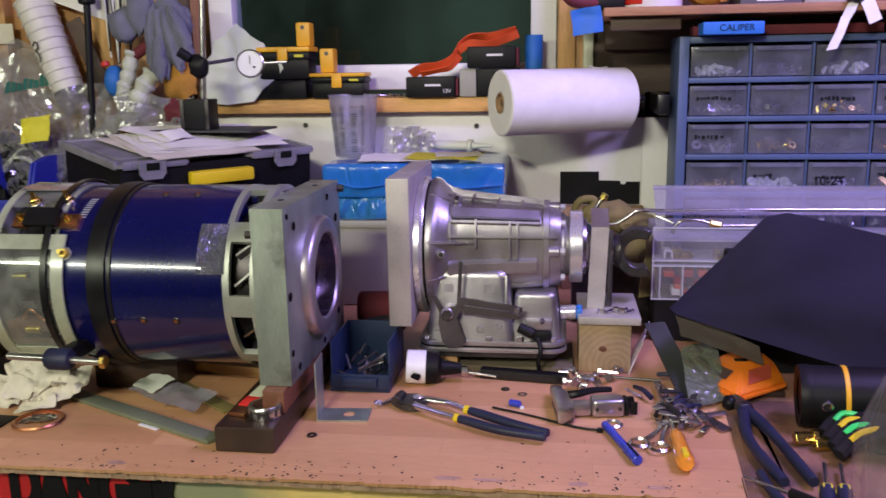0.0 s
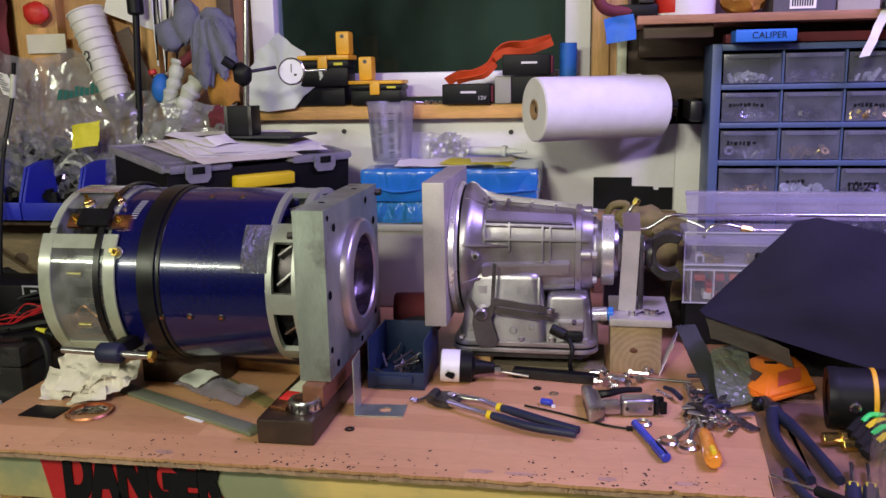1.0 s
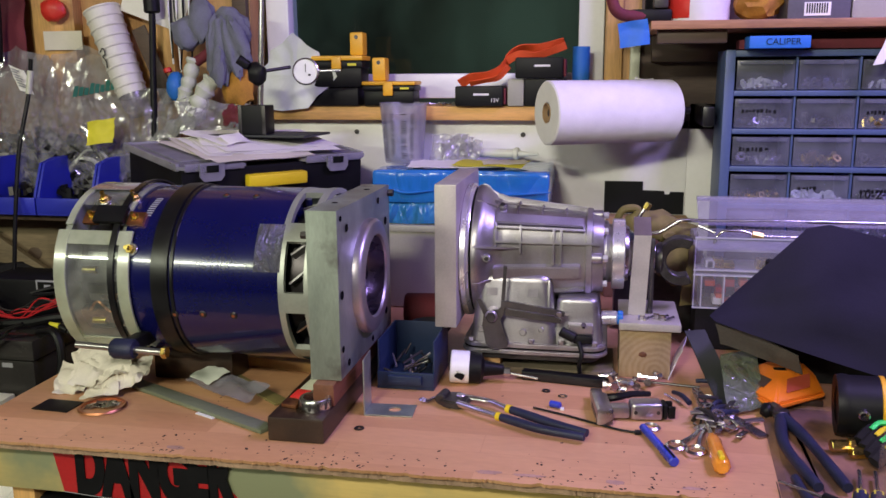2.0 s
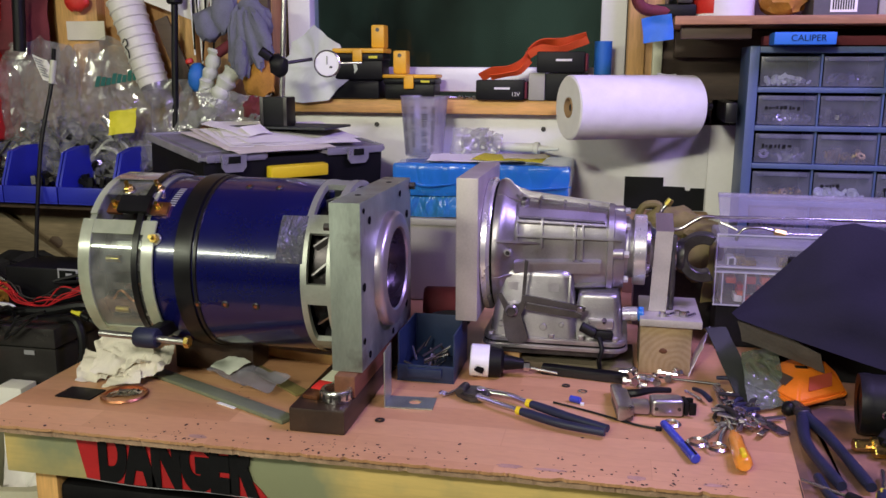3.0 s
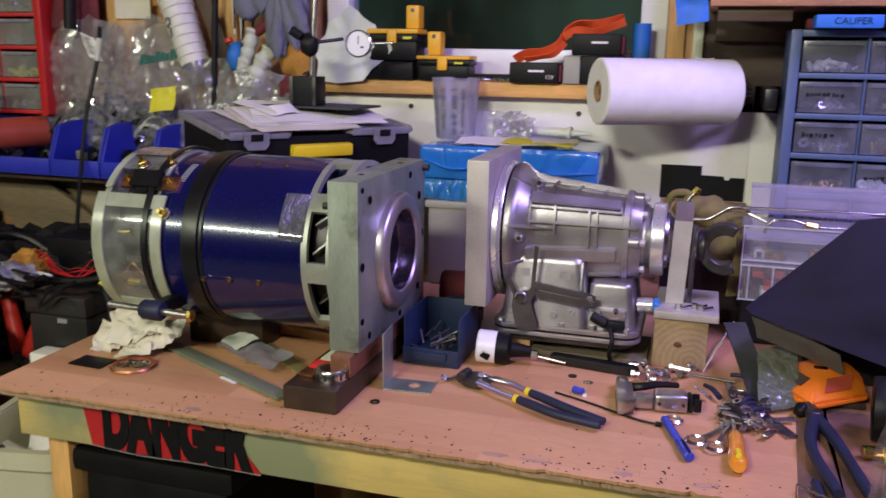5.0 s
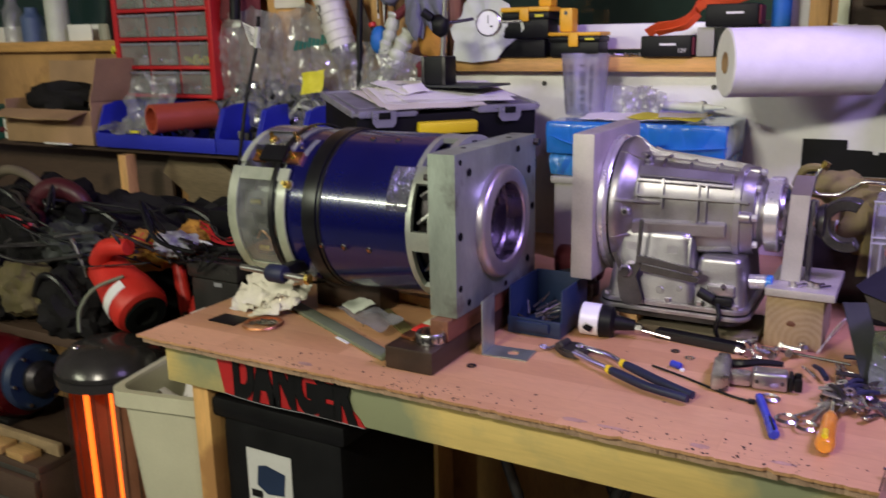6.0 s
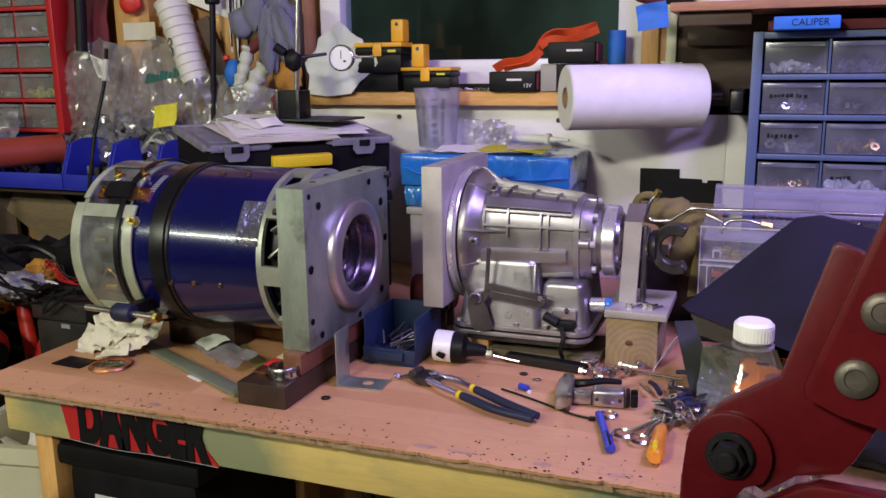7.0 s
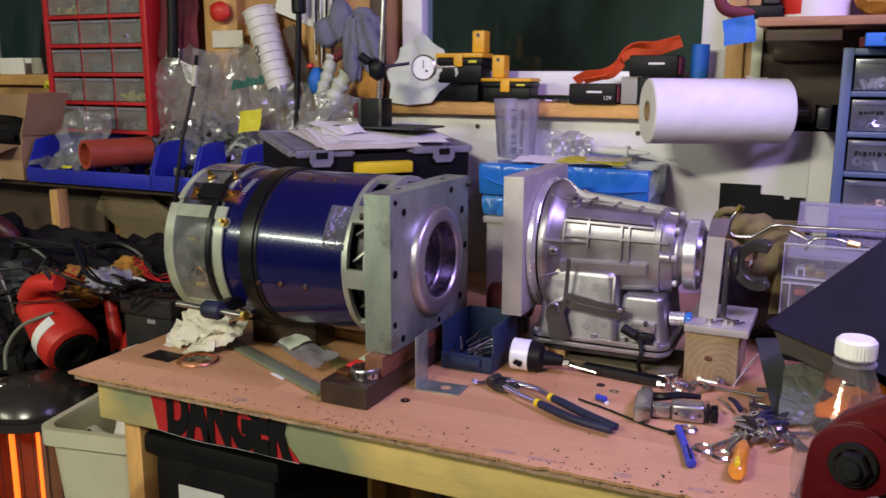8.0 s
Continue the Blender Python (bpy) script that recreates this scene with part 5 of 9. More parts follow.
part("tail", sheet(B(), (0.72, 0.757, 1.56), (0.022, 0, 0.01), (0.025, -0.005, -0.055), 4, 8, 0.004, 30, 4, 0.001), "paper", rib)
part("knot", blob(B(), (0.718, 0.756, 1.556), (0.016, 0.012, 0.012), 0.3, 3, 2, 2), "rubber", rib)

LOWER = 0.0135
for ob in scene.objects:
    if ob.parent is None and ob.name.split(".")[0] in ("caliper_case", "wall_shelf", "paint_tin", "product_box", "spring_clamp", "tape_flag", "ribbon_bow") or ob.name == "parts_bag":
        ob.location.z -= LOWER

# ---- things on the window sill ----
SZ = 1.3565


def battery(x0, x1, z0, z1, tab_x, tab_z, yb=1.015):
    """Black cordless battery with amber top plate and stem."""
    t = thing("battery_pack", ((x0 + x1) / 2, yb, z0), "black cordless battery with amber top on the sill", "battery", "battery packs")
    d = 0.07
    part("body", box(B(), x0, x1, yb - d / 2, yb + d / 2, z0, z0 + (z1 - z0) * 0.62, 0.006), "black", t)
    part("base_band", box(B(), x0 - 0.003, x1 + 0.003, yb - d / 2 - 0.003, yb + d / 2 + 0.003, z0 + (z1 - z0) * 0.60, z0 + (z1 - z0) * 0.84, 0.006), "black", t)
    part("top_plate", box(B(), x0 - 0.004, x1 + 0.004, yb - d / 2 - 0.004, yb + d / 2 + 0.004, z0 + (z1 - z0) * 0.845, z1, 0.004), "dewalt", t, "amber top plate")
    part("latch", box(B(), (x0 + x1) / 2 - 0.012, (x0 + x1) / 2 + 0.012, yb - d / 2 - 0.008, yb - d / 2 - 0.0045, z1 - 0.034, z1 - 0.002, 0.003), "dewalt", t)
    part("stem", box(B(), tab_x - 0.017, tab_x + 0.017, yb - 0.02, yb + 0.022, z1 + 0.0003, tab_z, 0.006), "dewalt", t, "amber stem")
    part("contact", cyl(B(), (tab_x, yb - 0.0205, tab_z - 0.012), (tab_x, yb - 0.0185, tab_z - 0.012), 0.005, n=10), "darksteel", t)
    part("print_bar", box(B(), x1 - 0.034, x1 - 0.012, yb - d / 2 - 0.0038, yb - d / 2 - 0.003, z0 + (z1 - z0) * 0.68, z0 + (z1 - z0) * 0.76), "tagyellow", t)
    return t


battery(-0.548, -0.425, 1.402, 1.478, -0.441, 1.534)
solid("charger_block", box(B(), -0.565, -0.435, 0.982, 1.055, SZ, 1.4015, 0.006), "black", "black battery charger block on the sill", "charger")
battery(-0.421, -0.295, SZ, 1.416, -0.386, 1.473)


def drill_pack(x0, x1, z0, z1, yb, mark):
    t = thing("drill_battery", ((x0 + x1) / 2, yb, z0), "black drill battery with white print", "battery", "drill batteries")
    part("case", box(B(), x0, x1, yb - 0.035, yb + 0.035, z0, z1, 0.005), "black", t)
    part("end_cap", box(B(), x1 + 0.0003, x1 + 0.006, yb - 0.03, yb + 0.03, z0 + 0.004, z1 - 0.004, 0.003), "maroon", t)
    part("print_bar", box(B(), x0 + 0.045, x0 + 0.082, yb - 0.0358, yb - 0.0351, z1 - 0.022, z1 - 0.017), "paper", t)
    if mark:
        letters("lettering", mark, 0.013, pose(x1 - 0.02, yb - 0.0355, z0 + 0.014, 90, 0, 0), "paper", t)
    return t


drill_pack(-0.194, -0.078, SZ, 1.404, 1.01, "12V")
drill_pack(-0.05, 0.062, 1.421, 1.470, 1.01, "")
solid("grey_adapter", box(B(), -0.069, -0.03, 0.985, 1.045, SZ, 1.4205, 0.004), "beige", "pale grey adapter block on the sill", "adapter")
solid("charger_block", box(B(), -0.0295, 0.07, 0.985, 1.045, SZ, 1.4205, 0.005), "black", "black battery charger block on the sill", "charger")
strap = thing("tool_strap", (-0.06, 1.0, 1.41), "bright orange fabric tool strap over the drill batteries", "strap")
part("webbing", ribbon(B(), [(-0.185, 1.0, 1.409), (-0.155, 0.992, 1.424), (-0.115, 0.99, 1.428), (-0.082, 0.99, 1.444), (-0.062, 0.988, 1.476), (-0.035, 0.986, 1.492), (0.01, 0.986, 1.490), (0.064, 0.985, 1.505)], 0.024, 0.0025, 2), "redstrap", strap)
part("webbing", ribbon(B(), [(-0.07, 0.985, 1.462), (-0.04, 0.98, 1.477), (0.0, 0.98, 1.474), (0.045, 0.98, 1.488), (0.067, 0.982, 1.497)], 0.018, 0.0025, 5), "redstrap", strap)
part("webbing", ribbon(B(), [(-0.16, 0.99, 1.410), (-0.12, 0.982, 1.417), (-0.09, 0.98, 1.424), (-0.066, 0.982, 1.45)], 0.016, 0.0025, 8), "redstrap", strap)
solid("blue_pipe", lathe(B(), (0.101, 1.035, SZ), (0, 0, 1), [(0, 0.017), (0, 0.0205), (0.138, 0.0205), (0.138, 0.0175), (0.02, 0.017)], 28), "tape", "short bright blue pipe standing on the sill", "pipe")
for k in range(7):
    x, y = -0.275 + 0.011 * k + random.uniform(-0.004, 0.004), random.uniform(0.999, 1.02)
    o = thing("loose_screw", (x, y, SZ), "small loose steel screw on the sill", "screw", "loose screws")
    a = random.uniform(0, 3)
    dx, dy = 0.008 * math.cos(a), 0.008 * math.sin(a)
    part("shank", cyl(B(), (x - dx, y - dy, SZ + 0.005), (x + dx, y + dy, SZ + 0.004), 0.0022, n=8), "chrome", o)
    part("head", cyl(B(), (x - dx, y - dy, SZ + 0.005), (x - dx * 1.3, y - dy * 1.3, SZ + 0.005), 0.0045, n=8), "chrome", o)
# crumpled sheet leaning at the window
pp = thing("leaning_paper", (-0.61, 0.97, 1.32), "crumpled pale greenish paper sheet leaning at the window", "paper")
edge = [V(-0.620, 0, 1.535), V(-0.590, 0, 1.505), V(-0.566, 0, 1.488), V(-0.560, 0, 1.470), V(-0.528, 0, 1.450), V(-0.522, 0, 1.428), V(-0.540, 0, 1.405), V(-0.566, 0, 1.380), V(-0.585, 0, 1.352), V(-0.640, 0, 1.345), V(-0.690, 0, 1.352), V(-0.686, 0, 1.400), V(-0.700, 0, 1.430), V(-0.672, 0, 1.462), V(-0.668, 0, 1.492), V(-0.640, 0, 1.510)]
for layer, (back, mt) in enumerate(((0.0, "vellum"), (0.004, "vellum"))):
    bm = B()
    mid = V(-0.612, 0, 1.432)
    rings = []
    for f in (1.0, 0.8, 0.6, 0.4, 0.2):
        ring = []
        for k in range(64):
            u = k / 4
            e = edge[int(u) % 16].lerp(edge[(int(u) + 1) % 16], u % 1)
            p = mid.lerp(e, f)
            p.x = -0.70 + (p.x + 0.70) * 1.2
            p.y = 0.995 - 0.14 * (1.535 - p.z) + back + 0.010 * noise.noise(p * 26) + 0.008 * abs(noise.noise(p * 55))
            ring.append(bm.verts.new(p))
        rings.append(ring)
    for p, q in zip(rings, rings[1:]):
        for k in range(64):
            bm.faces.new((p[k], p[(k + 1) % 64], q[(k + 1) % 64], q[k]))
    bm.faces.new(rings[-1])
    part("page", bm, mt, pp)

# ---- black organiser case with papers ----
case = thing("organizer_case", (-0.6, 0.75, 1.13), "black organizer case with clear lid and yellow handle", "tool case")
cm = Matrix.Translation((-0.650, 0.463, 1.256)) @ Matrix.Rotation(radians(49.5), 4, "Z") @ Matrix.Rotation(radians(5), 4, "X")
part("body", box(B(), 0.008, 0.432, 0.008, 0.300, -0.118, -0.0065, 0.008, cm), "casebody", case)
bm = prism(B(), [(0.012, 0), (0.142, 0), (0.150, 0.012), (0.154, 0.040), (0.272, 0.040), (0.276, 0.012), (0.284, 0), (0.428, 0), (0.44, 0.012), (0.44, 0.298), (0.428, 0.31), (0.012, 0.31), (0, 0.298), (0, 0.012)], 0.007, cm @ Matrix.Translation((0, 0, -0.006)))
part("lid", bm, "caselid", case, "clear plastic lid with a notch for the handle")
for q in ((0.0, 0.44, 0.302, 0.3095), (0.0005, 0.008, 0.014, 0.3015), (0.432, 0.4395, 0.014, 0.3015), (0.014, 0.140, 0.0005, 0.008), (0.286, 0.426, 0.0005, 0.008)):
    part("lid_rim", box(B(), *q, -0.010, 0.0055, 0.002, cm), "caselid", case, "milky lid rim")
bm = rounded_slab(0.022, 0.418, 0.052, 0.288, 0.0012, 0.0042, 0.014, 0.0008)
bmesh.ops.transform(bm, matrix=cm, verts=bm.verts)
part("lid_panel", bm, "caselid", case)
part("lid_insert", box(B(), 0.016, 0.424, 0.046, 0.294, -0.0125, -0.0068, 0.001, cm), "cavity", case)
for x in (0.068, 0.360):
    lt = part("latch", prism(B(), [(-0.026, 0.006), (-0.026, -0.020), (-0.018, -0.030), (0.018, -0.030), (0.026, -0.020), (0.026, 0.006)], 0.005, cm @ Matrix.Translation((x, -0.001, 0)) @ Matrix.Rotation(radians(90), 4, "X")), "caselid", case, "clear latch")
    part("latch_window", box(B(), x - 0.013, x + 0.013, -0.0072, -0.0062, -0.012, 0.002, 0.0004, cm), "cavity", lt)
part("handle", box(B(), 0.143, 0.279, -0.016, 0.0075, -0.049, -0.023, 0.005, cm), "yellow", case, "yellow handle")
part("rib", box(B(), 0.012, 0.428, 0.0035, 0.0078, -0.108, -0.090, 0.002, cm), "casebody", case)
lower = thing("organizer_case", (-0.6, 0.75, 0.9), "lower black organizer case under the stack", "tool case")
lm = Matrix.Translation((-0.650, 0.463, 0)) @ Matrix.Rotation(radians(49.5), 4, "Z")
part("body", box(B(), 0.012, 0.43, 0.012, 0.24, 0.9005, 1.11, 0.01, lm), "casebody", lower)
part("lid", box(B(), 0.008, 0.434, 0.008, 0.245, 1.1105, 1.1345, 0.005, lm), "casebody", lower)
for k, (x, y, w, h, a, mt) in enumerate(((0.185, 0.140, 0.23, 0.285, 3, "rag"), (0.200, 0.146, 0.24, 0.27, -6, "rag"), (0.235, 0.150, 0.28, 0.215, -5, "paper"), (0.255, 0.142, 0.29, 0.200, -9, "paper"), (0.262, 0.165, 0.27, 0.21, -13, "paper"), (0.270, 0.160, 0.27, 0.200, -2, "paper"), (0.240, 0.190, 0.22, 0.16, -16, "paper"))):
    m = cm @ Matrix.Translation((x, y, 0.0058 + k * 0.0017)) @ Matrix.Rotation(radians(a), 4, "Z")
    solid("paper_sheet", sheet(B(), m @ V(-w / 2, -h / 2, 0), m.to_3x3() @ V(w, 0, 0), m.to_3x3() @ V(0, h, 0.004 + 0.001 * k), 14, 10, 0.0022, 9, k + 3, 0.0005), mt, "loose sheet of paper on the organizer case", "paper", "papers on the case")
solid("curled_paper", sheet(B(), cm @ V(0.115, 0.275, 0.026), cm.to_3x3() @ V(0.035, -0.17, -0.006), cm.to_3x3() @ V(0.030, 0.02, 0.003), 14, 6, 0.004, 16, 4, 0.0008), "paper", "curled white paper strip on the papers", "paper")
solid("folded_paper", sheet(B(), cm @ V(0.165, 0.12, 0.019), cm.to_3x3() @ V(0.055, 0.01, 0.004), cm.to_3x3() @ V(-0.01, 0.04, 0.012), 10, 8, 0.004, 22, 6, 0.0008), "paper", "crumpled folded paper scrap on the papers", "paper")
solid("dark_folder", box(B(), -0.125, 0.125, -0.07, 0.07, 1.2968, 1.302, 0.002, Matrix.Translation((-0.60, 0.80, 0)) @ Matrix.Rotation(radians(-6), 4, "Z")), "slate", "dark grey folder under the dial base", "folder")

# ---- dial indicator on its magnetic base ----
di = thing("dial_indicator", (-0.60, 0.76, 1.302), "dial indicator on black magnetic base and steel rod", "dial gauge")
part("magnetic_base", box(B(), -0.640, -0.578, 0.735, 0.79, 1.3025, 1.367, 0.003), "black", di)
for x in (-0.641, -0.5855):
    part("pole_plate", box(B(), x, x + 0.008, 0.7335, 0.7345, 1.3025, 1.367, 0.0002), "darksteel", di)
part("rod", cyl(B(), (-0.600, 0.765, 1.3675), (-0.586, 0.77, 1.615), 0.0065, n=16), "steel", di)
part("clamp", blob(B(), (-0.602, 0.76, 1.436), (0.022, 0.018, 0.026), 0.3, 2.6, 5, 2), "black", di)
part("clamp_knob", cyl(B(), (-0.615, 0.745, 1.452), (-0.635, 0.735, 1.468), 0.011, n=10, bev=0.002), "black", di)
part("arm", cyl(B(), (-0.595, 0.76, 1.440), (-0.545, 0.815, 1.450), 0.004, n=10), "darksteel", di)
part("dial_case", lathe(B(), (-0.515, 0.835, 1.440), (0.1, -1, 0.05), [(-0.02, 0.0), (-0.02, 0.026), (-0.004, 0.031), (0.004, 0.031), (0.006, 0.028), (0.003, 0.027)], 40), "steel", di)
part("dial_face", lathe(B(), (-0.515, 0.835, 1.440), (0.1, -1, 0.05), [(0.0025, 0.0272), (0.0035, 0.0265), (0.0036, 0.0)], 40), "vinyl", di, "white dial face")
part("needle", box(B(), -0.0008, 0.0008, -0.002, 0.017, 0, 0.0006, m=Matrix.Translation((-0.5146, 0.8308, 1.4405)) @ Euler((radians(87), 0, radians(6))).to_matrix().to_4x4()), "ink", di)
part("dial_mark", box(B(), 0.006, 0.012, -0.010, -0.006, 0, 0.0006, m=Matrix.Translation((-0.5146, 0.8308, 1.4405)) @ Euler((radians(87), 0, radians(6))).to_matrix().to_4x4()), "ink", di)
part("plunger", cyl(B(), (-0.486, 0.838, 1.441), (-0.435, 0.845, 1.443), 0.0032, n=10), "chrome", di)

# ---- blue pack, tub and what lies on them ----
tub = thing("storage_tub", (-0.15, 0.9, 0.9), "pale translucent storage tub behind the gearbox", "storage tub")
part("tub", box(B(), -0.335, 0.03, 0.80, 1.025, 0.9005, 1.09, 0.012), "beige", tub)
part("rim", box(B(), -0.340, 0.035, 0.795, 1.03, 1.080, 1.0965, 0.004), "beige", tub)
pack = thing("wrapped_pack", (-0.15, 0.9, 1.097), "pack in shiny bright blue shrink film", "wrapped pack")
for x0, x1, y0, z0, z1, cuts in ((-0.352, 0.045, 0.795, 1.148, 1.222, 6), (-0.346, 0.040, 0.800, 1.098, 1.1475, 5)):
    bm = box(B(), x0, x1, y0, 1.03, z0, z1, 0.008)
    bmesh.ops.subdivide_edges(bm, edges=bm.edges[:], cuts=cuts, use_grid_fill=True)
    for vert in bm.verts:
        q = vert.co * 24
        vert.co += V(noise.noise(q), 1.3 * abs(noise.noise(q + V(5, 0, 0))), 0.7 * noise.noise(q + V(0, 7, 0))) * 0.005
    part("film", bm, "film" if z1 > 1.2 else "palefilm", pack)
for k in range(3):
    part("film_fold", tube(B(), [(-0.34 + 0.13 * k, 0.792, 1.19 - 0.01 * k), (-0.28 + 0.13 * k, 0.789, 1.172), (-0.21 + 0.13 * k, 0.792, 1.178)], lambda t: 0.0035 * math.sin(math.pi * (0.1 + 0.8 * t)), 6), "film", pack)
for k, (x, y, w, h, a, mt) in enumerate(((-0.17, 0.87, 0.22, 0.13, 6, "paper"), (-0.09, 0.86, 0.16, 0.10, -7, "tagyellow"), (-0.06, 0.86, 0.10, 0.07, 12, "rag"))):
    m = Matrix.Translation((x, y, 1.2275 + 0.003 * k)) @ Matrix.Rotation(radians(a), 4, "Z")
    solid("paper_sheet", sheet(B(), m @ V(-w / 2, -h / 2, 0), m.to_3x3() @ V(w, 0, 0), m.to_3x3() @ V(0, h, 0.004), 10, 8, 0.003, 18, k + 8, 0.0006), mt, "paper slip on the blue pack", "paper", "papers on the pack")
tu = thing("sealant_tube", (-0.09, 0.98, 1.226), "white sealant cartridge lying on the blue pack", "sealant tube")
part("barrel", cyl(B(), (-0.185, 1.0, 1.245), (-0.05, 0.972, 1.245), 0.011, n=20, bev=0.002), "vinyl", tu)
part("collar", cyl(B(), (-0.05, 0.972, 1.245), (-0.038, 0.9695, 1.245), 0.015, n=20, bev=0.002), "vinyl", tu)
part("nozzle", cyl(B(), (-0.038, 0.9695, 1.245), (0.008, 0.96, 1.245), 0.008, 0.003, n=16), "vinyl", tu)
cup = thing("measuring_cup", (-0.314, 0.95, 1.225), "translucent measuring cup with dark printed scale", "measuring cup")
part("wall", lathe(B(), (-0.309, 0.928, 1.226), (0, 0, 1), [(0.002, 0), (0, 0.043), (0.003, 0.0455), (0.138, 0.056), (0.141, 0.0575), (0.141, 0.0555), (0.004, 0.0435), (0.003, 0)], 48), "frost", cup)
for k in range(20):
    z = 1.24 + 0.0053 * k
    r = 0.0465 + (z - 1.226) * 0.076
    for a0, ln in ((218, 18), (248, 10), (276, 14), (300, 10)):
        if random.random() < 0.8:
            part("scale_mark", lathe(B(), (-0.309, 0.928, z), (0, 0, 1), [(0, r + 0.0008), (0.0013, r + 0.0009)], 4, a0, a0 + ln), "ink", cup)
cbg = thing("clear_bag", (-0.205, 0.95, 1.226), "small crumpled milky bag beside the cup", "bag")
for k, (x, y, z, w) in enumerate(((-0.245, 0.925, 1.229, 0.085), (-0.225, 0.94, 1.232, 0.075), (-0.19, 0.935, 1.229, 0.06))):
    part("film", sheet(B(), (x, y, z), (w, 0.01, 0.006), (0.004, 0.02, 0.058 - 0.01 * k), 14, 12, 0.016, 34, k + 11, 0.0008), "bag", cbg)

# notched black template
o = [(0.165, 1.098), (0.352, 1.098), (0.352, 1.152), (0.32, 1.152), (0.318, 1.146), (0.308, 1.146), (0.306, 1.154), (0.256, 1.155), (0.256, 1.176), (0.165, 1.176)]
tm = thing("template_card", (0.26, 1.03, 1.09), "notched black cardboard template against the white panel", "template")
part("card", prism(B(), o, 0.002, Matrix(((1, 0, 0, 0), (0, 0, -1, 1.036), (0, 1, 0, 0), (0, 0, 0, 1)))), "ink", tm)
solid("template_support", box(B(), 0.17, 0.36, 0.98, 1.03, 0.9005, 1.0975, 0.003), "card", "plain cardboard box behind the gearbox tail", "box")

# ---- behind the gearbox tail ----
cam_strap = thing("webbing_strap", (0.29, 0.76, 1.06), "coiled olive webbing strap", "strap")
part("coil", tube(B(), [(0.19, 0.76, 1.115), (0.205, 0.75, 1.15), (0.235, 0.75, 1.152), (0.225, 0.75, 1.125)], 0.008, 8), "olive", cam_strap)
part("fold", blob(B(), (0.262, 0.76, 1.118), (0.055, 0.03, 0.03), 0.3, 2.4, 7), "olive", cam_strap)
part("fold", blob(B(), (0.318, 0.76, 1.098), (0.045, 0.03, 0.026), 0.3, 2.4, 9), "olive", cam_strap)
part("tail", sheet(B(), (0.33, 0.62, 1.10), (0.03, 0.02, 0.0), (-0.01, 0.0, -0.12), 4, 10, 0.006, 20, 9, 0.003), "olive", cam_strap)
part("fold", blob(B(), (0.318, 0.70, 1.050), (0.046, 0.025, 0.048), 0.3, 2.4, 4), "olive", cam_strap)
solid("strap_box", box(B(), 0.19, 0.37, 0.71, 0.82, 0.9005, 1.04, 0.006), "darksteel", "dark steel box below the webbing strap", "box")
line = thing("brake_line", (0.5, 0.6, 1.1), "bent steel brake line with brass fittings", "brake line")
part("pipe", tube(B(), [(0.250, 0.66, 1.172), (0.240, 0.66, 1.160), (0.234, 0.66, 1.146), (0.232, 0.66, 1.128), (0.240, 0.66, 1.119), (0.258, 0.66, 1.118), (0.277, 0.66, 1.121), (0.300, 0.66, 1.136), (0.318, 0.66, 1.1455), (0.365, 0.66, 1.1455), (0.52, 0.655, 1.149), (0.70, 0.65, 1.150), (0.90, 0.65, 1.150)], 0.0037, 10), "steel", line)
part("pipe", tube(B(), [(0.374, 0.60, 1.112), (0.378, 0.60, 1.124), (0.388, 0.60, 1.135), (0.404, 0.60, 1.1375), (0.424, 0.60, 1.137), (0.456, 0.60, 1.129), (0.52, 0.60, 1.128), (0.66, 0.60, 1.128)], 0.0034, 10), "steel", line)
part("pipe", tube(B(), [(0.345, 0.62, 1.142), (0.362, 0.615, 1.136), (0.376, 0.61, 1.130)], 0.003, 8), "steel", line)
for p, q, r in (((0.246, 0.66, 1.166), (0.253, 0.66, 1.178), 0.0078), ((0.441, 0.60, 1.1325), (0.462, 0.60, 1.1285), 0.0068)):
    part("fitting", cyl(B(), p, q, r, n=6, bev=0.001), "brass", line)
org = thing("parts_organizer", (0.42, 0.62, 0.95), "clear divided parts box with red and brass bits", "parts box")
part("shell", box(B(), 0.338, 0.56, 0.59, 0.70, 0.985, 1.125, 0.006), "frost", org)
for z in (1.050, 1.060, 1.098):
    part("divider", box(B(), 0.344, 0.555, 0.596, 0.694, z, z + 0.003), "frostedge", org)
for x in (0.352, 0.393, 0.45, 0.505):
    part("divider", box(B(), x, x + 0.003, 0.596, 0.694, 0.99, 1.0495), "frostedge", org)
for k in range(22):
    x, row = random.uniform(0.360, 0.53), (0, 0, 1)[k % 3]
    z = (0.992 + 0.012 * (k % 4), 1.064)[row]
    part("bit", box(B(), x, x + random.uniform(0.010, 0.024), 0.600, 0.635, z, z + random.uniform(0.008, 0.018), 0.001), ("red", "redstrap", "brass", "red", "vinyl", "brass")[k % 6] if row == 0 else ("brass", "vinyl")[k % 2], org)
for z in (0.986, 1.0505, 1.0605, 1.1235):
    part("edge", box(B(), 0.337, 0.561, 0.5885, 0.5905, z, z + 0.0025), "frostedge", org)
for x in (0.338, 0.352, 0.394, 0.451, 0.506, 0.558):
    part("edge", box(B(), x, x + 0.0022, 0.5878, 0.5884, 0.986, 1.1255 if x in (0.338, 0.558) else 1.0505), "frostedge", org)
solid("organizer_riser", box(B(), 0.345, 0.437, 0.60, 0.69, 0.9005, 0.984, 0.004), "darkcloth", "dark box below the clear parts box", "box")
lid = thing("bin_lid", (0.65, 0.6, 1.15), "large translucent plastic bin lid leaning on parts boxes", "lid")
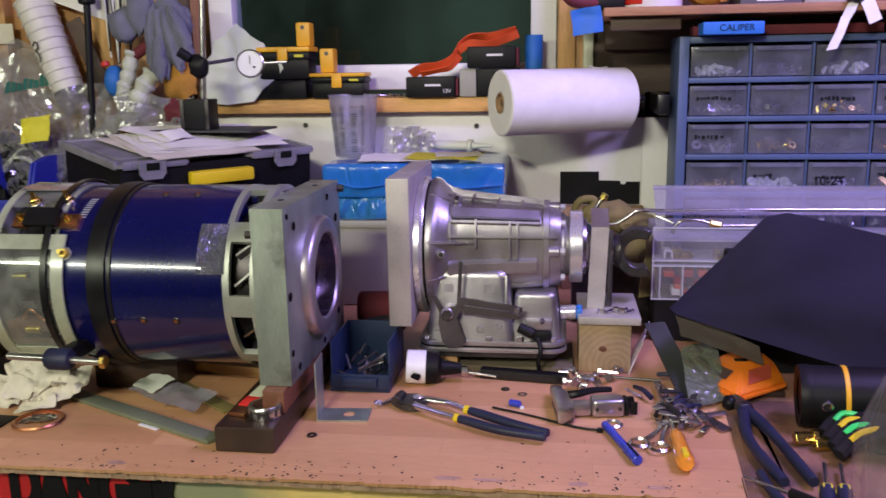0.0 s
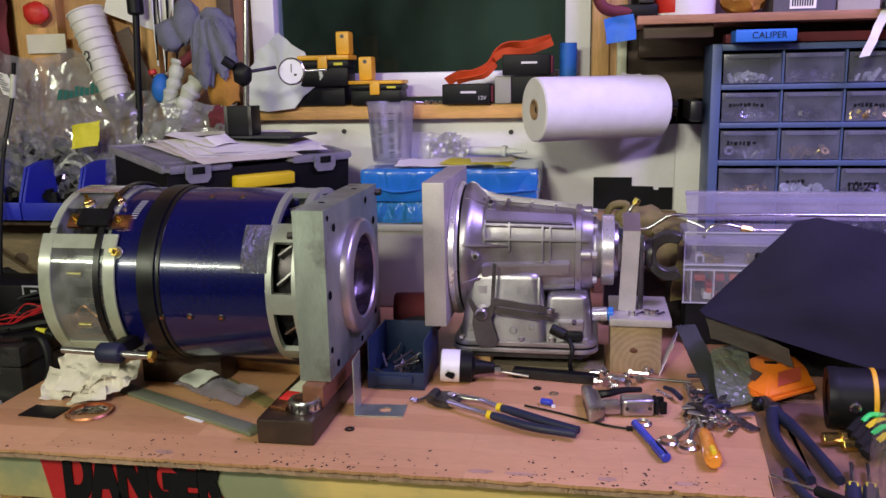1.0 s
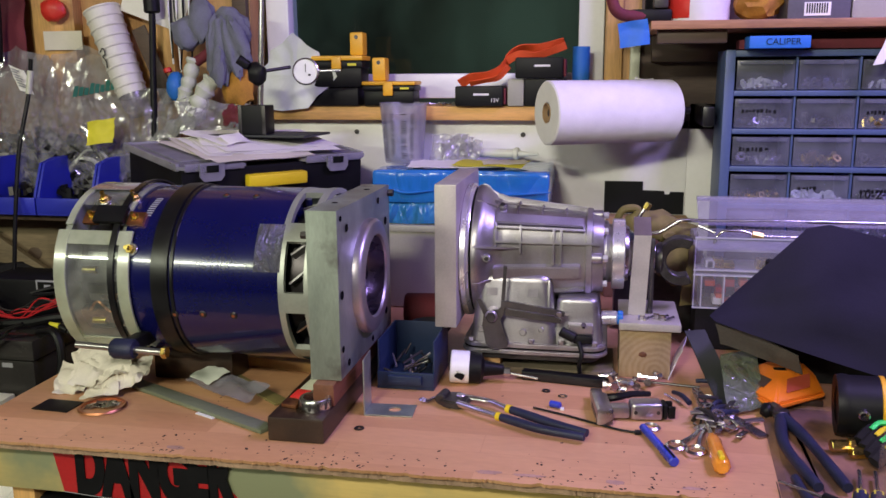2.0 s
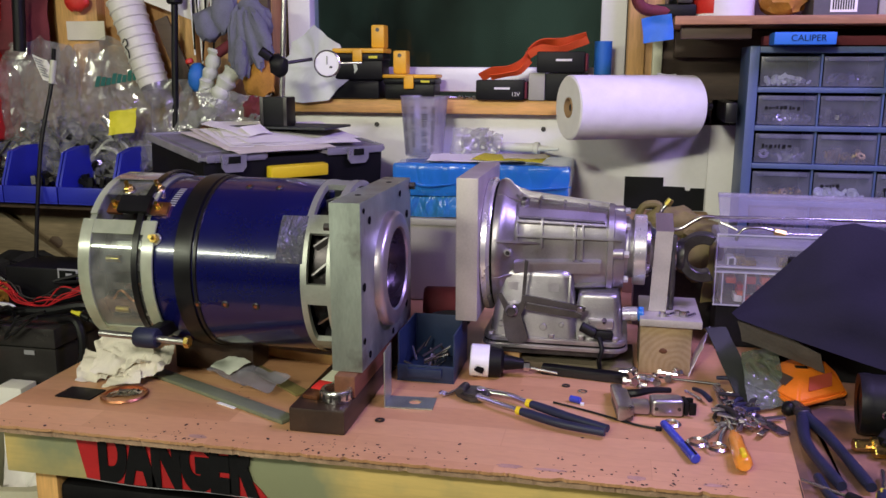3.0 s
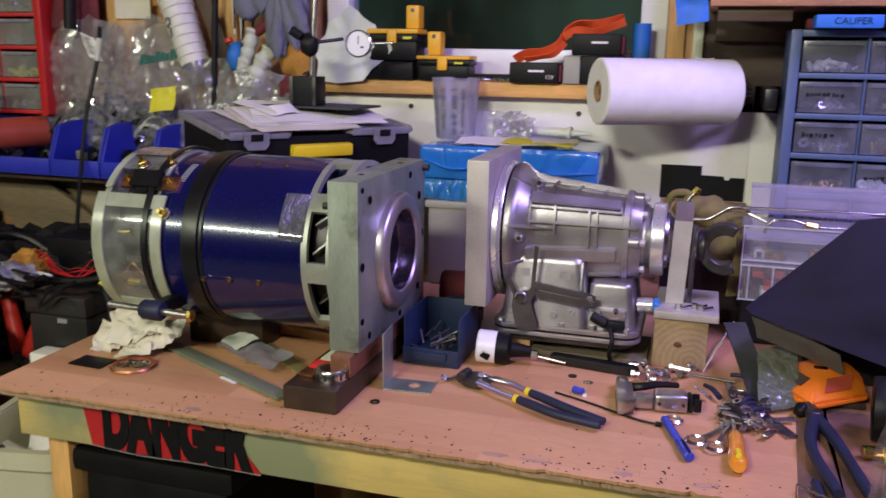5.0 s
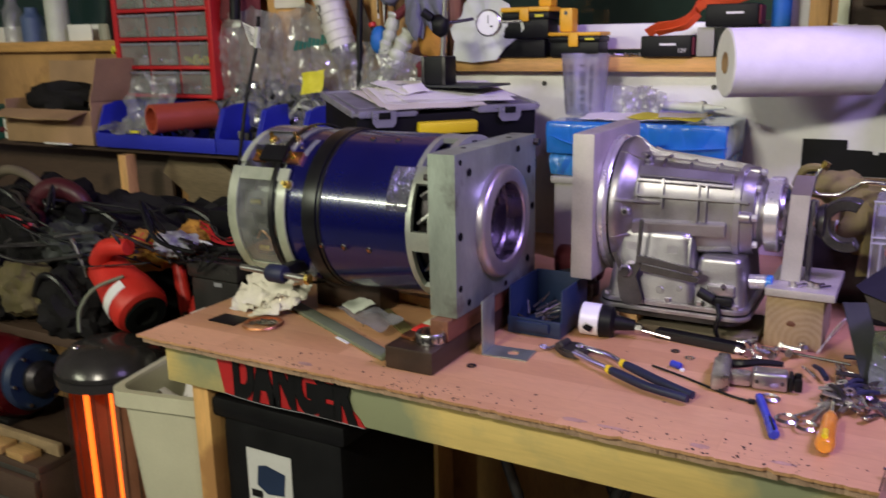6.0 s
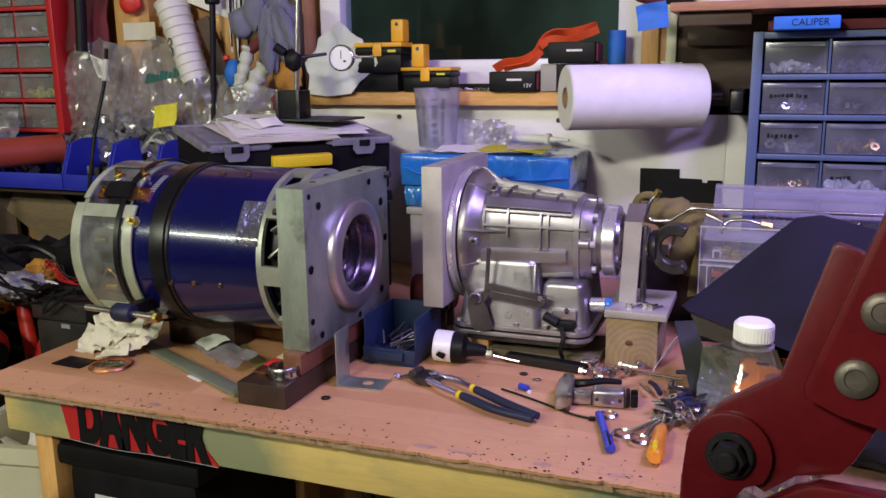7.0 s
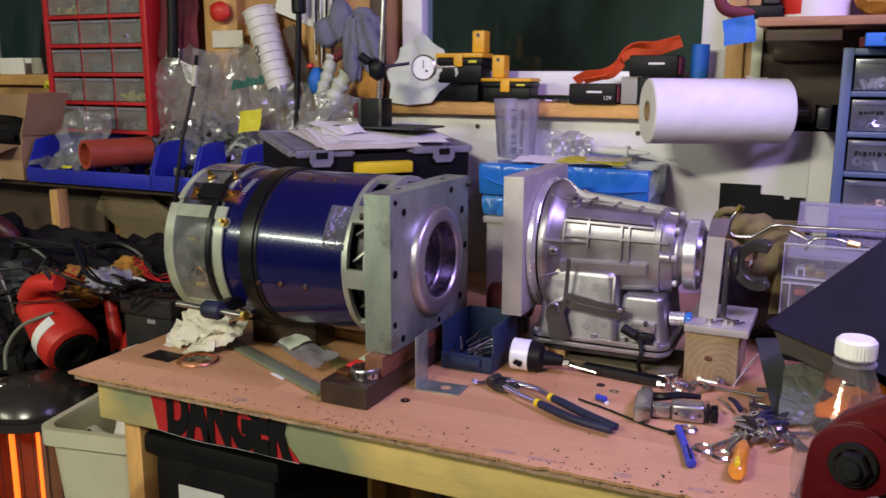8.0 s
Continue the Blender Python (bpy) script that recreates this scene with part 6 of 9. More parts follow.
part("panel", sheet(B(), (0.353, 0.69, 1.131), (0.66, 0.02, -0.004), (0.0, 0.06, 0.045), 20, 6, 0.002, 6, 2, 0.003), "frost", lid)
part("rim", tube(B(), [(0.353, 0.751, 1.178), (0.64, 0.760, 1.176), (1.02, 0.772, 1.174)], 0.005, 8), "frost", lid, "rolled rim")
solid("storage_box", box(B(), 0.60, 1.0, 0.59, 0.645, 0.9055, 1.12, 0.008), "frost", "translucent storage box on the return bench", "storage box")

# black sheet over a tool box
bm = B()
ns = (18, 14)
rows = []
for i in range(ns[0] + 1):
    u = i / ns[0]
    col = []
    top = V(0.335, 0.30, 1.052).lerp(V(0.505, 0.40, 1.192), min(1, u / 0.30)) if u < 0.30 else V(0.505, 0.40, 1.192).lerp(V(0.98, 0.42, 1.075), (u - 0.30) / 0.70)
    bot = V(0.345, 0.299, 1.043).lerp(V(0.98, 0.235, 0.945), u) + V(0, 0, -0.040 * math.sin(math.pi * min(1.0, u * 1.5) * 0.5))
    for j in range(ns[1] + 1):
        p = top.lerp(bot, j / ns[1])
        p = p + V(0, -1, 0.3) * (0.016 * noise.noise(p * 9) + 0.006 * noise.noise(p * 27) + 0.018 * math.sin(math.pi * j / ns[1]) * u)
        col.append(p)
    rows.append(col)
fr = [[bm.verts.new(p) for p in c] for c in rows]
bk = [[bm.verts.new(p + V(0.001, 0.0035, -0.001)) for p in c] for c in rows]
for i in range(ns[0]):
    for j in range(ns[1]):
        bm.faces.new((fr[i][j], fr[i][j + 1], fr[i + 1][j + 1], fr[i + 1][j]))
        bm.faces.new((bk[i][j], bk[i + 1][j], bk[i + 1][j + 1], bk[i][j + 1]))
    for j in (0, ns[1]):
        bm.faces.new((fr[i][j], fr[i + 1][j], bk[i + 1][j], bk[i][j]))
for i in (0, ns[0]):
    for j in range(ns[1]):
        bm.faces.new((fr[i][j], fr[i][j + 1], bk[i][j + 1], bk[i][j]))
solid("rubber_sheet", bm, "sheet", "stiff black rubber sheet draped over a tool box", "rubber sheet")
tb = thing("tool_box", (0.7, 0.5, 0.905), "dark steel tool box below the black sheet", "tool box")
part("body", box(B(), 0.47, 0.98, 0.42, 0.58, 0.9055, 1.06, 0.006), "darkcloth", tb)
part("lid", box(B(), 0.465, 0.985, 0.415, 0.585, 1.0605, 1.09, 0.006), "darkcloth", tb)
solid("canvas_flap", sheet(B(), (0.348, 0.318, 1.036), (0.13, 0.0, -0.048), (0.012, 0.02, -0.040), 12, 6, 0.006, 18, 5, 0.002), "darkcanvas", "grey-brown canvas flap below the black sheet", "canvas")


# ---- small things on the bench ----
BZ = 0.9006


def flat(p, z=BZ):
    return V(p[0], p[1], z)


# rag, card and copper ring at the end of the bench
rag = thing("crumpled_rag", (-0.70, 0.17, BZ), "crumpled off-white paper rag on the bench", "rag")
for k, (x, y, z, s) in enumerate(((-0.665, 0.205, 0.944, 0.042), (-0.705, 0.195, 0.920, 0.036), (-0.625, 0.20, 0.928, 0.036), (-0.655, 0.172, 0.914, 0.026))):
    part("fold", sheet(B(), (x - s * 1.3, y - s, z - s * 0.5), (s * 2.4, s * 0.3, 0.01), (-0.01, s * 1.6, s * 0.9), 18, 16, s * 0.55, 26, k + 2, 0.0012), "rag", rag)
solid("black_tile", box(B(), -0.033, 0.033, -0.022, 0.022, 0, 0.002, 0.0005, pose(-0.709, 0.116, BZ, 0, 0, -3)), "ink", "thin black square tile on the bench", "tile")
ring = thing("copper_ring", (-0.632, 0.12, BZ), "copper ring with a foil scrap on the bench", "ring")
part("ring", lathe(B(), (-0.632, 0.122, BZ), (0, 0, 1), [(0, 0.034), (0.002, 0.038), (0.005, 0.036), (0.004, 0.033), (0, 0.034)], 48), "copper", ring)
part("foil", sheet(B(), (-0.657, 0.108, BZ + 0.002), (0.045, 0.004, 0), (0.006, 0.03, 0.001), 10, 8, 0.006, 70, 3, 0.0006), "chrome", ring, "crinkled foil scrap")
# strips and packet under the motor
solid("rubber_strip", box(B(), -0.19, 0.18, -0.014, 0.014, 0, 0.007, 0.002, pose(-0.49, 0.157, BZ, 0, 0, -26)), "greenstrip", "long grey-green strip on the bench", "strip")
solid("wooden_ruler", box(B(), -0.13, 0.13, -0.013, 0.013, 0, 0.004, 0.001, pose(-0.45, 0.268, BZ, 0, 0, -38)), "olive", "olive wooden ruler on the bench", "ruler")
pk = thing("foil_packet", (-0.47, 0.2, BZ), "torn white and blue packet on the strip", "packet")
part("wrapper", sheet(B(), (-0.545, 0.235, BZ + 0.010), (0.15, -0.085, 0.002), (0.025, 0.045, 0.012), 14, 8, 0.008, 40, 5, 0.0008), "frost", pk)
part("print", sheet(B(), (-0.535, 0.238, BZ + 0.0165), (0.05, -0.03, 0.001), (0.022, 0.038, 0.012), 6, 6, 0.006, 40, 5, 0.0006), "vellum", pk)
solid("steel_strip", box(B(), -0.02, 0.02, -0.003, 0.003, 0, 0.0015, 0, pose(-0.45, 0.118, BZ, 0, 0, -24)), "vinyl", "thin white strip on the bench", "strip")
solid("motor_bracket", box(B(), -0.56, -0.50, 0.30, 0.36, BZ, 0.93, 0.004), "copper", "brown bracket lying below the motor", "bracket")
solid("plank_offcut", box(B(), -0.13, 0.13, -0.05, 0.05, 0, 0.018, 0.002, pose(-0.43, 0.40, BZ, 0, 0, -8)), "pine", "pine plank offcut below the motor", "plank")
# red tipped tag and clamp on the hardwood block
tg = thing("paint_brush", (-0.285, 0.11, 0.9385), "paddle with pale handle and red tip on the block", "brush")
tmx = pose(-0.287, 0.122, 0.947, 8, 0, -12)
part("handle", box(B(), -0.011, 0.011, 0.01, 0.06, -0.003, 0.003, 0.002, tmx), "cream", tg)
part("red_band", box(B(), -0.012, 0.012, -0.018, 0.0095, -0.0035, 0.0035, 0.002, tmx), "brightred", tg)
part("tip", box(B(), -0.013, 0.013, -0.04, -0.0185, -0.003, 0.003, 0.001, tmx), "copper", tg)
hc = thing("hose_clamp", (-0.252, 0.09, 0.9385), "shiny steel ring nut on the hardwood block", "ring nut")
part("band", lathe(B(), (-0.256, 0.092, 0.9386), (0, 0, 1), [(0, 0.0175), (0, 0.0235), (0.003, 0.0245), (0.015, 0.0245), (0.018, 0.0225), (0.018, 0.0175), (0, 0.0175)], 36), "chrome", hc)
for k in range(12):
    t = math.tau * k / 12
    part("notch", box(B(), -0.002, 0.002, 0.0242, 0.0250, 0.004, 0.014, m=Matrix.Translation((-0.256, 0.092, 0.9386)) @ Matrix.Rotation(t, 4, "Z")), "darksteel", hc)
# angle bracket
ab = thing("angle_bracket", (-0.17, 0.2, BZ), "bare bent aluminium angle bracket with a hole", "bracket")
part("foot", plate_with_hole(B(), 0, 0.002, -0.024, 0.024, -0.038, 0.038, 0.002, 0.006, 0.010, 32), "plate", ab)
ab_foot = ab.children[0]
ab_foot.data.transform(pose(-0.163, 0.190, BZ, 0, 0, 4) @ Matrix(((0, 0, 1, 0), (0, 1, 0, 0), (1, 0, 0, 0), (0, 0, 0, 1))))
part("upright", box(B(), -0.040, -0.038, -0.024, 0.03, 0.0, 0.092, 0.0008, pose(-0.163, 0.190, BZ, 0, 0, 4)), "plate", ab)
# blue drawer tray with drill bits
tr = thing("parts_tray", (-0.165, 0.34, BZ), "open blue plastic tray with drill bits and bolts", "tray")
tx0, tx1, ty0, ty1, tz1 = -0.212, -0.112, 0.288, 0.42, 0.985
part("floor", box(B(), tx0, tx1, ty0, ty1, BZ, BZ + 0.003), "bincan", tr)
part("wall", box(B(), tx0, tx0 + 0.003, ty0 + 0.006, ty1, BZ + 0.003, tz1, 0.001), "bincan", tr)
part("wall", box(B(), tx1 - 0.003, tx1, ty0 + 0.006, ty1, BZ + 0.003, tz1, 0.001), "bincan", tr)
part("wall", box(B(), tx0 + 0.003, tx1 - 0.003, ty1 - 0.003, ty1, BZ + 0.003, tz1, 0.001), "bincan", tr)
part("front", box(B(), tx0, tx1, ty0, ty0 + 0.005, BZ + 0.003, BZ + 0.030, 0.002), "bincan", tr)
part("pull", box(B(), tx0 + 0.02, tx1 - 0.02, ty0 - 0.008, ty0 - 0.0002, BZ + 0.010, BZ + 0.026, 0.002), "bincan", tr)
rnd = random.Random(12)
for k in range(16):
    x, y, z = rnd.uniform(tx0 + 0.02, tx1 - 0.03), rnd.uniform(ty0 + 0.03, ty1 - 0.04), BZ + 0.008 + 0.0022 * k
    a, e = rnd.uniform(0, 3.1), rnd.uniform(0.05, 0.5)
    l = rnd.uniform(0.025, 0.045)
    dx = V(math.cos(a) * math.cos(e), math.sin(a) * math.cos(e) * 0.6, math.sin(e)) * l
    o = solid("drill_bit", cyl(B(), V(x, y, z) - dx * 0.5, V(x, y, z) + dx, 0.0026, 0.0020, n=8), rnd.choice(("chrome", "steel", "copper", "darksteel")), "loose drill bit in the blue tray", "drill bit", "drill bits in the tray")
solid("red_spool", cyl(B(), (-0.225, 0.56, 0.965), (-0.135, 0.57, 0.965), 0.034, n=28, bev=0.004), "maroon", "dull red spool on a tin behind the parts tray", "spool")
solid("spool_tin", cyl(B(), (-0.18, 0.565, BZ), (-0.18, 0.565, 0.9305), 0.04, n=24, bev=0.003), "darksteel", "flat dark tin below the red spool", "tin")
solid("dark_tin", lathe(B(), (-0.155, 0.47, BZ), (0, 0, 1), [(0, 0), (0, 0.03), (0.006, 0.034), (0.05, 0.034), (0.056, 0.040), (0.066, 0.040), (0.068, 0.036), (0.060, 0.018), (0.058, 0)], 32), "darksteel", "dark round tin behind the parts tray", "tin")
# keys by the pliers
kb = thing("small_clasp", (-0.105, 0.235, BZ), "small chrome swivel clasp", "clasp")
part("loop", lathe(B(), (-0.118, 0.226, BZ + 0.004), (0.2, 0.1, 1), [(0, 0.006), (0.003, 0.008), (0.006, 0.006), (0.003, 0.004), (0, 0.006)], 20), "chrome", kb)
part("shank", tube(B(), [(-0.112, 0.23, BZ + 0.004), (-0.10, 0.245, BZ + 0.006), (-0.09, 0.262, BZ + 0.005)], 0.003, 8), "chrome", kb)
# white can with bolt
wc = thing("hole_saw", (-0.07, 0.345, BZ), "white hole saw with black arbor lying on its side", "hole saw")
part("cup", lathe(B(), (-0.092, 0.338, BZ + 0.029), (1, 0.12, -0.05), [(0.002, 0), (0, 0.026), (0.002, 0.0285), (0.033, 0.0285), (0.034, 0.02)], 40), "vinyl", wc)
part("slot", box(B(), -0.008, 0.008, -0.001, 0.001, -0.006, 0.006, 0.003, pose(-0.072, 0.3125, BZ + 0.022, 0, 25, 6)), "ink", wc)
part("back_cap", lathe(B(), (-0.0585, 0.342, BZ + 0.0273), (1, 0.12, -0.05), [(0, 0), (0, 0.028), (0.020, 0.027), (0.026, 0.014), (0.059, 0.009), (0.061, 0)], 32), "black", wc)
part("arbor_nut", cyl(B(), (0.0, 0.348, BZ + 0.020), (0.012, 0.35, BZ + 0.0195), 0.0085, n=6, bev=0.001), "chrome", wc)
part("arbor", cyl(B(), (0.012, 0.35, BZ + 0.017), (0.06, 0.352, BZ + 0.010), 0.0025, n=8), "chrome", wc)
# dark file below the gearbox
solid("black_bar", box(B(), -0.075, 0.075, -0.011, 0.011, 0, 0.016, 0.003, pose(0.105, 0.368, BZ, 0, 0, -8)), "rubber", "black rubber-covered bar below the gearbox", "bar")
solid("dark_board", box(B(), -0.10, 0.12, -0.07, 0.07, 0, 0.012, 0.002, pose(0.07, 0.47, BZ, 0, 0, 0)), "tan", "dark board lying below the gearbox", "board")
# washers
for x, y, r, mt in ((-0.194, 0.113, 0.0075, "darksteel"), (0.077, 0.320, 0.007, "darksteel"), (0.106, 0.298, 0.008, "steel")):
    solid("washer", lathe(B(), (x, y, BZ), (0, 0, 1), [(0, r * 0.5), (0, r), (0.0018, r), (0.0018, r * 0.5), (0, r * 0.5)], 24), mt, "small steel washer lying on the bench", "washer", "washers")


# pliers with long grips
def grip_pair(name, joint, ends, r, label, nose, mt, bands):
    t = thing(name, joint, label, "pliers")
    j = Vector(joint)
    part("joint", cyl(B(), j - V(0, 0, 0.004), j + V(0, 0, 0.009), 0.012, n=18, bev=0.002), "darksteel", t)
    part("jaw", tube(B(), [j, j.lerp(Vector(nose), 0.5) + V(0, 0.004, 0), Vector(nose)], lambda q: 0.011 - 0.004 * q, 8), "darksteel", t)
    part("jaw", tube(B(), [j, j.lerp(Vector(nose), 0.5) - V(0, 0.008, 0), Vector(nose) - V(0, 0.004, 0)], lambda q: 0.009 - 0.004 * q, 8), "darksteel", t)
    for mid, e in ends:
        path = smooth_path([j, mid, e], 26)
        k = int(len(path) * bands)
        part("shank", tube(B(), path[: k + 1], r * 0.62, 8, False), "steel", t)
        part("band", tube(B(), path[k - 1 : k + 3], r * 1.04, 10, False), mt, t, "grip collar")
        part("grip", tube(B(), path[k + 1 :], lambda q: r * (1.0 - 0.25 * q + 0.06 * math.sin(q * 9)), 10, False), mt, t, "dark blue rubber grip")
    return t


ep = thing("end_cutter_pliers", (-0.06, 0.235, BZ), "pliers with dark blue grips lying on the bench", "pliers")
XYF = Matrix.Translation((0, 0, BZ + 0.002))
head = prism(B(), [(-0.091, 0.222), (-0.088, 0.246), (-0.078, 0.254), (-0.060, 0.256), (-0.048, 0.246), (-0.040, 0.232), (-0.042, 0.214), (-0.056, 0.206), (-0.074, 0.208), (-0.084, 0.214)], 0.013, XYF)
bmesh.ops.recalc_face_normals(head, faces=head.faces)
bmesh.ops.bevel(head, geom=head.edges[:], offset=0.003, segments=2, affect="EDGES")
part("head", head, "darksteel", ep, "dark steel cutter head")
part("jaw", cyl(B(), (-0.088, 0.220, BZ + 0.012), (-0.083, 0.250, BZ + 0.014), 0.010, 0.008, n=14, bev=0.002), "darksteel", ep)
part("rivet", cyl(B(), (-0.056, 0.232, BZ + 0.0151), (-0.056, 0.232, BZ + 0.019), 0.008, n=18, bev=0.001), "steel", ep)
for way in (((-0.052, 0.240), (-0.026, 0.234), (-0.003, 0.226), (0.024, 0.205), (0.050, 0.189), (0.095, 0.160), (0.150, 0.131)),
            ((-0.058, 0.214), (-0.036, 0.200), (-0.018, 0.188), (0.012, 0.172), (0.036, 0.159), (0.082, 0.134), (0.146, 0.116))):
    pts = [V(x, y, BZ + 0.0105) for x, y in way]
    part("shank", tube(B(), pts[:4], lambda q: 0.0062 - 0.0015 * q, 10), "steel", ep, "bright steel shank")
    part("band", tube(B(), [pts[3] - (pts[4] - pts[3]) * 0.05, pts[3] + (pts[4] - pts[3]) * 0.22], 0.0070, 12, False), "yellow", ep, "yellow grip collar")
    part("grip", tube(B(), [pts[3].lerp(pts[4], 0.2)] + pts[4:], lambda q: 0.0060 + 0.0010 * math.sin(math.pi * min(1.0, q * 1.1)), 12), "grip", ep, "dark blue rubber grip")
zt = thing("zip_tie", (0.14, 0.2, BZ), "thin black zip tie on the bench", "zip tie")
part("strip", tube(B(), [(0.062, 0.238, BZ + 0.002), (0.12, 0.212, BZ + 0.002), (0.19, 0.175, BZ + 0.002), (0.226, 0.166, BZ + 0.002)], 0.0018, 6), "black", zt)
part("head", box(B(), 0.220, 0.229, 0.161, 0.170, BZ, BZ + 0.005, 0.001), "black", zt)
bc = thing("wire_connector", (0.1, 0.246, BZ), "small bright blue wire connector", "connector")
part("body", cyl(B(), (0.088, 0.252, BZ + 0.0055), (0.105, 0.245, BZ + 0.0055), 0.0055, n=12, bev=0.001), "pen", bc)
part("tab", box(B(), 0.105, 0.111, 0.238, 0.245, BZ, BZ + 0.003), "vinyl", bc)
# silver pistol-shaped tool
gt = thing("crimp_tool", (0.21, 0.24, BZ), "bare metal pistol-shaped crimping tool", "hand tool")
gm = pose(0.172, 0.212, BZ, 0, 0, 8)
part("head", box(B(), -0.013, 0.013, -0.030, 0.050, 0.002, 0.027, 0.005, gm), "brightsteel", gt)
part("head_cap", box(B(), -0.010, 0.010, 0.0505, 0.088, 0.004, 0.020, 0.005, gm), "brightsteel", gt)
part("head_slot", box(B(), -0.0135, -0.0130, -0.020, 0.030, 0.010, 0.018, m=gm), "darksteel", gt)
part("arm", box(B(), 0.0133, 0.042, -0.004, 0.020, 0.003, 0.022, 0.005, gm), "brightsteel", gt)
part("arm", box(B(), 0.0425, 0.093, -0.007, 0.023, 0.001, 0.029, 0.007, gm, 3), "brightsteel", gt)
for x in (0.05, 0.085):
    part("screw", cyl(B(), gm @ V(x, -0.0072, 0.015), gm @ V(x, -0.0085, 0.015), 0.003, n=10), "darksteel", gt)
part("lever", tube(B(), [gm @ V(0.012, 0.05, 0.016), gm @ V(0.03, 0.046, 0.02), gm @ V(0.055, 0.054, 0.022), gm @ V(0.085, 0.066, 0.018)], lambda q: 0.0075 - 0.003 * q, 8), "black", gt)
part("end_fork", box(B(), 0.0935, 0.100, -0.006, 0.024, 0.003, 0.026, 0.003, gm), "black", gt)
for y in (-0.006, 0.017):
    part("end_fork", box(B(), 0.1005, 0.112, y, y + 0.007, 0.004, 0.024, 0.003, gm), "black", gt)
# bolts and nuts beside the timber
rnd = random.Random(21)
for k in range(15):
    x, y = rnd.uniform(0.175, 0.265), rnd.uniform(0.318, 0.395)
    z = BZ + 0.006 + rnd.random() * 0.014
    a = rnd.uniform(0, 6.28)
    d = V(math.cos(a), math.sin(a) * 0.6, rnd.uniform(-0.1, 0.1)) * rnd.uniform(0.016, 0.028)
    o = thing("loose_bolt", (x, y, BZ), "loose shiny steel bolt on the bench", "bolt", "loose bolts")
    part("shank", cyl(B(), V(x, y, z), V(x, y, z) + d, 0.0035, n=8), "chrome", o)
    part("head", cyl(B(), V(x, y, z), V(x, y, z) - d.normalized() * 0.006, 0.0068, n=6), "chrome", o)
solid("steel_ring", lathe(B(), (0.245, 0.188, BZ), (0, 0, 1), [(0, 0.011), (0.003, 0.0145), (0.006, 0.011), (0.003, 0.009), (0, 0.011)], 28), "chrome", "small steel ring on the bench", "ring")
solid("thin_rod", cyl(B(), (0.20, 0.392, BZ + 0.004), (0.335, 0.372, BZ + 0.004), 0.0022, n=8), "darksteel", "thin dark rod on the bench", "rod")
solid("paper_sheet", sheet(B(), (0.285, 0.40, BZ + 0.002), (0.03, 0.05, 0.04), (0.02, 0.14, 0.0), 8, 10, 0.004, 14, 3, 0.0008), "paper", "curled white paper beside the timber block", "paper")
# marker pen, screwdriver, scissors
pn = thing("marker_pen", (0.25, 0.12, BZ), "bright blue marker pen on the bench", "pen")
part("barrel", cyl(B(), (0.232, 0.178, BZ + 0.0065), (0.258, 0.098, BZ + 0.0065), 0.0058, n=16, bev=0.001), "pen", pn)
part("cap", cyl(B(), (0.258, 0.098, BZ + 0.0072), (0.270, 0.060, BZ + 0.0072), 0.0072, n=16, bev=0.0015), "pen", pn)
part("clip", box(B(), -0.0015, 0.0015, -0.02, 0.02, 0, 0.0015, 0.0005, pose(0.264, 0.079, BZ + 0.0142, 0, 0, 17)), "ink", pn)
sd = thing("screwdriver", (0.32, 0.15, BZ), "screwdriver with clear amber handle on the bench", "screwdriver")
part("handle", lathe(B(), (0.3305, 0.040, BZ + 0.0135), (-0.02, 1, 0.0), [(0, 0), (0, 0.008), (0.005, 0.0118), (0.022, 0.0122), (0.05, 0.0108), (0.083, 0.0112), (0.094, 0.0085), (0.102, 0.007), (0.102, 0)], 10), "amberclear", sd)
part("inner_tang", cyl(B(), (0.3300, 0.043, BZ + 0.0262), (0.3290, 0.062, BZ + 0.0262), 0.004, n=8, bev=0.001), "yellow", sd, "yellow end cap mark")
part("blade", cyl(B(), (0.3285, 0.142, BZ + 0.0135), (0.322, 0.345, BZ + 0.008), 0.0032, n=10), "steel", sd)
sc = thing("scissors", (0.30, 0.13, BZ), "steel scissors with round finger loops", "scissors")
for x, y in ((0.277, 0.120), (0.303, 0.108)):
    part("loop", lathe(B(), (x, y, BZ + 0.003), (0, 0, 1), [(0, 0.0125), (0.003, 0.016), (0.006, 0.0125), (0.003, 0.011), (0, 0.0125)], 30), "chrome", sc)
part("blade", tube(B(), [(0.285, 0.131, BZ + 0.004), (0.31, 0.17, BZ + 0.006), (0.325, 0.235, BZ + 0.006)], lambda q: 0.005 - 0.003 * q, 6), "steel", sc)
part("blade", tube(B(), [(0.308, 0.121, BZ + 0.005), (0.316, 0.16, BZ + 0.007), (0.340, 0.23, BZ + 0.006)], lambda q: 0.005 - 0.003 * q, 6), "steel", sc)
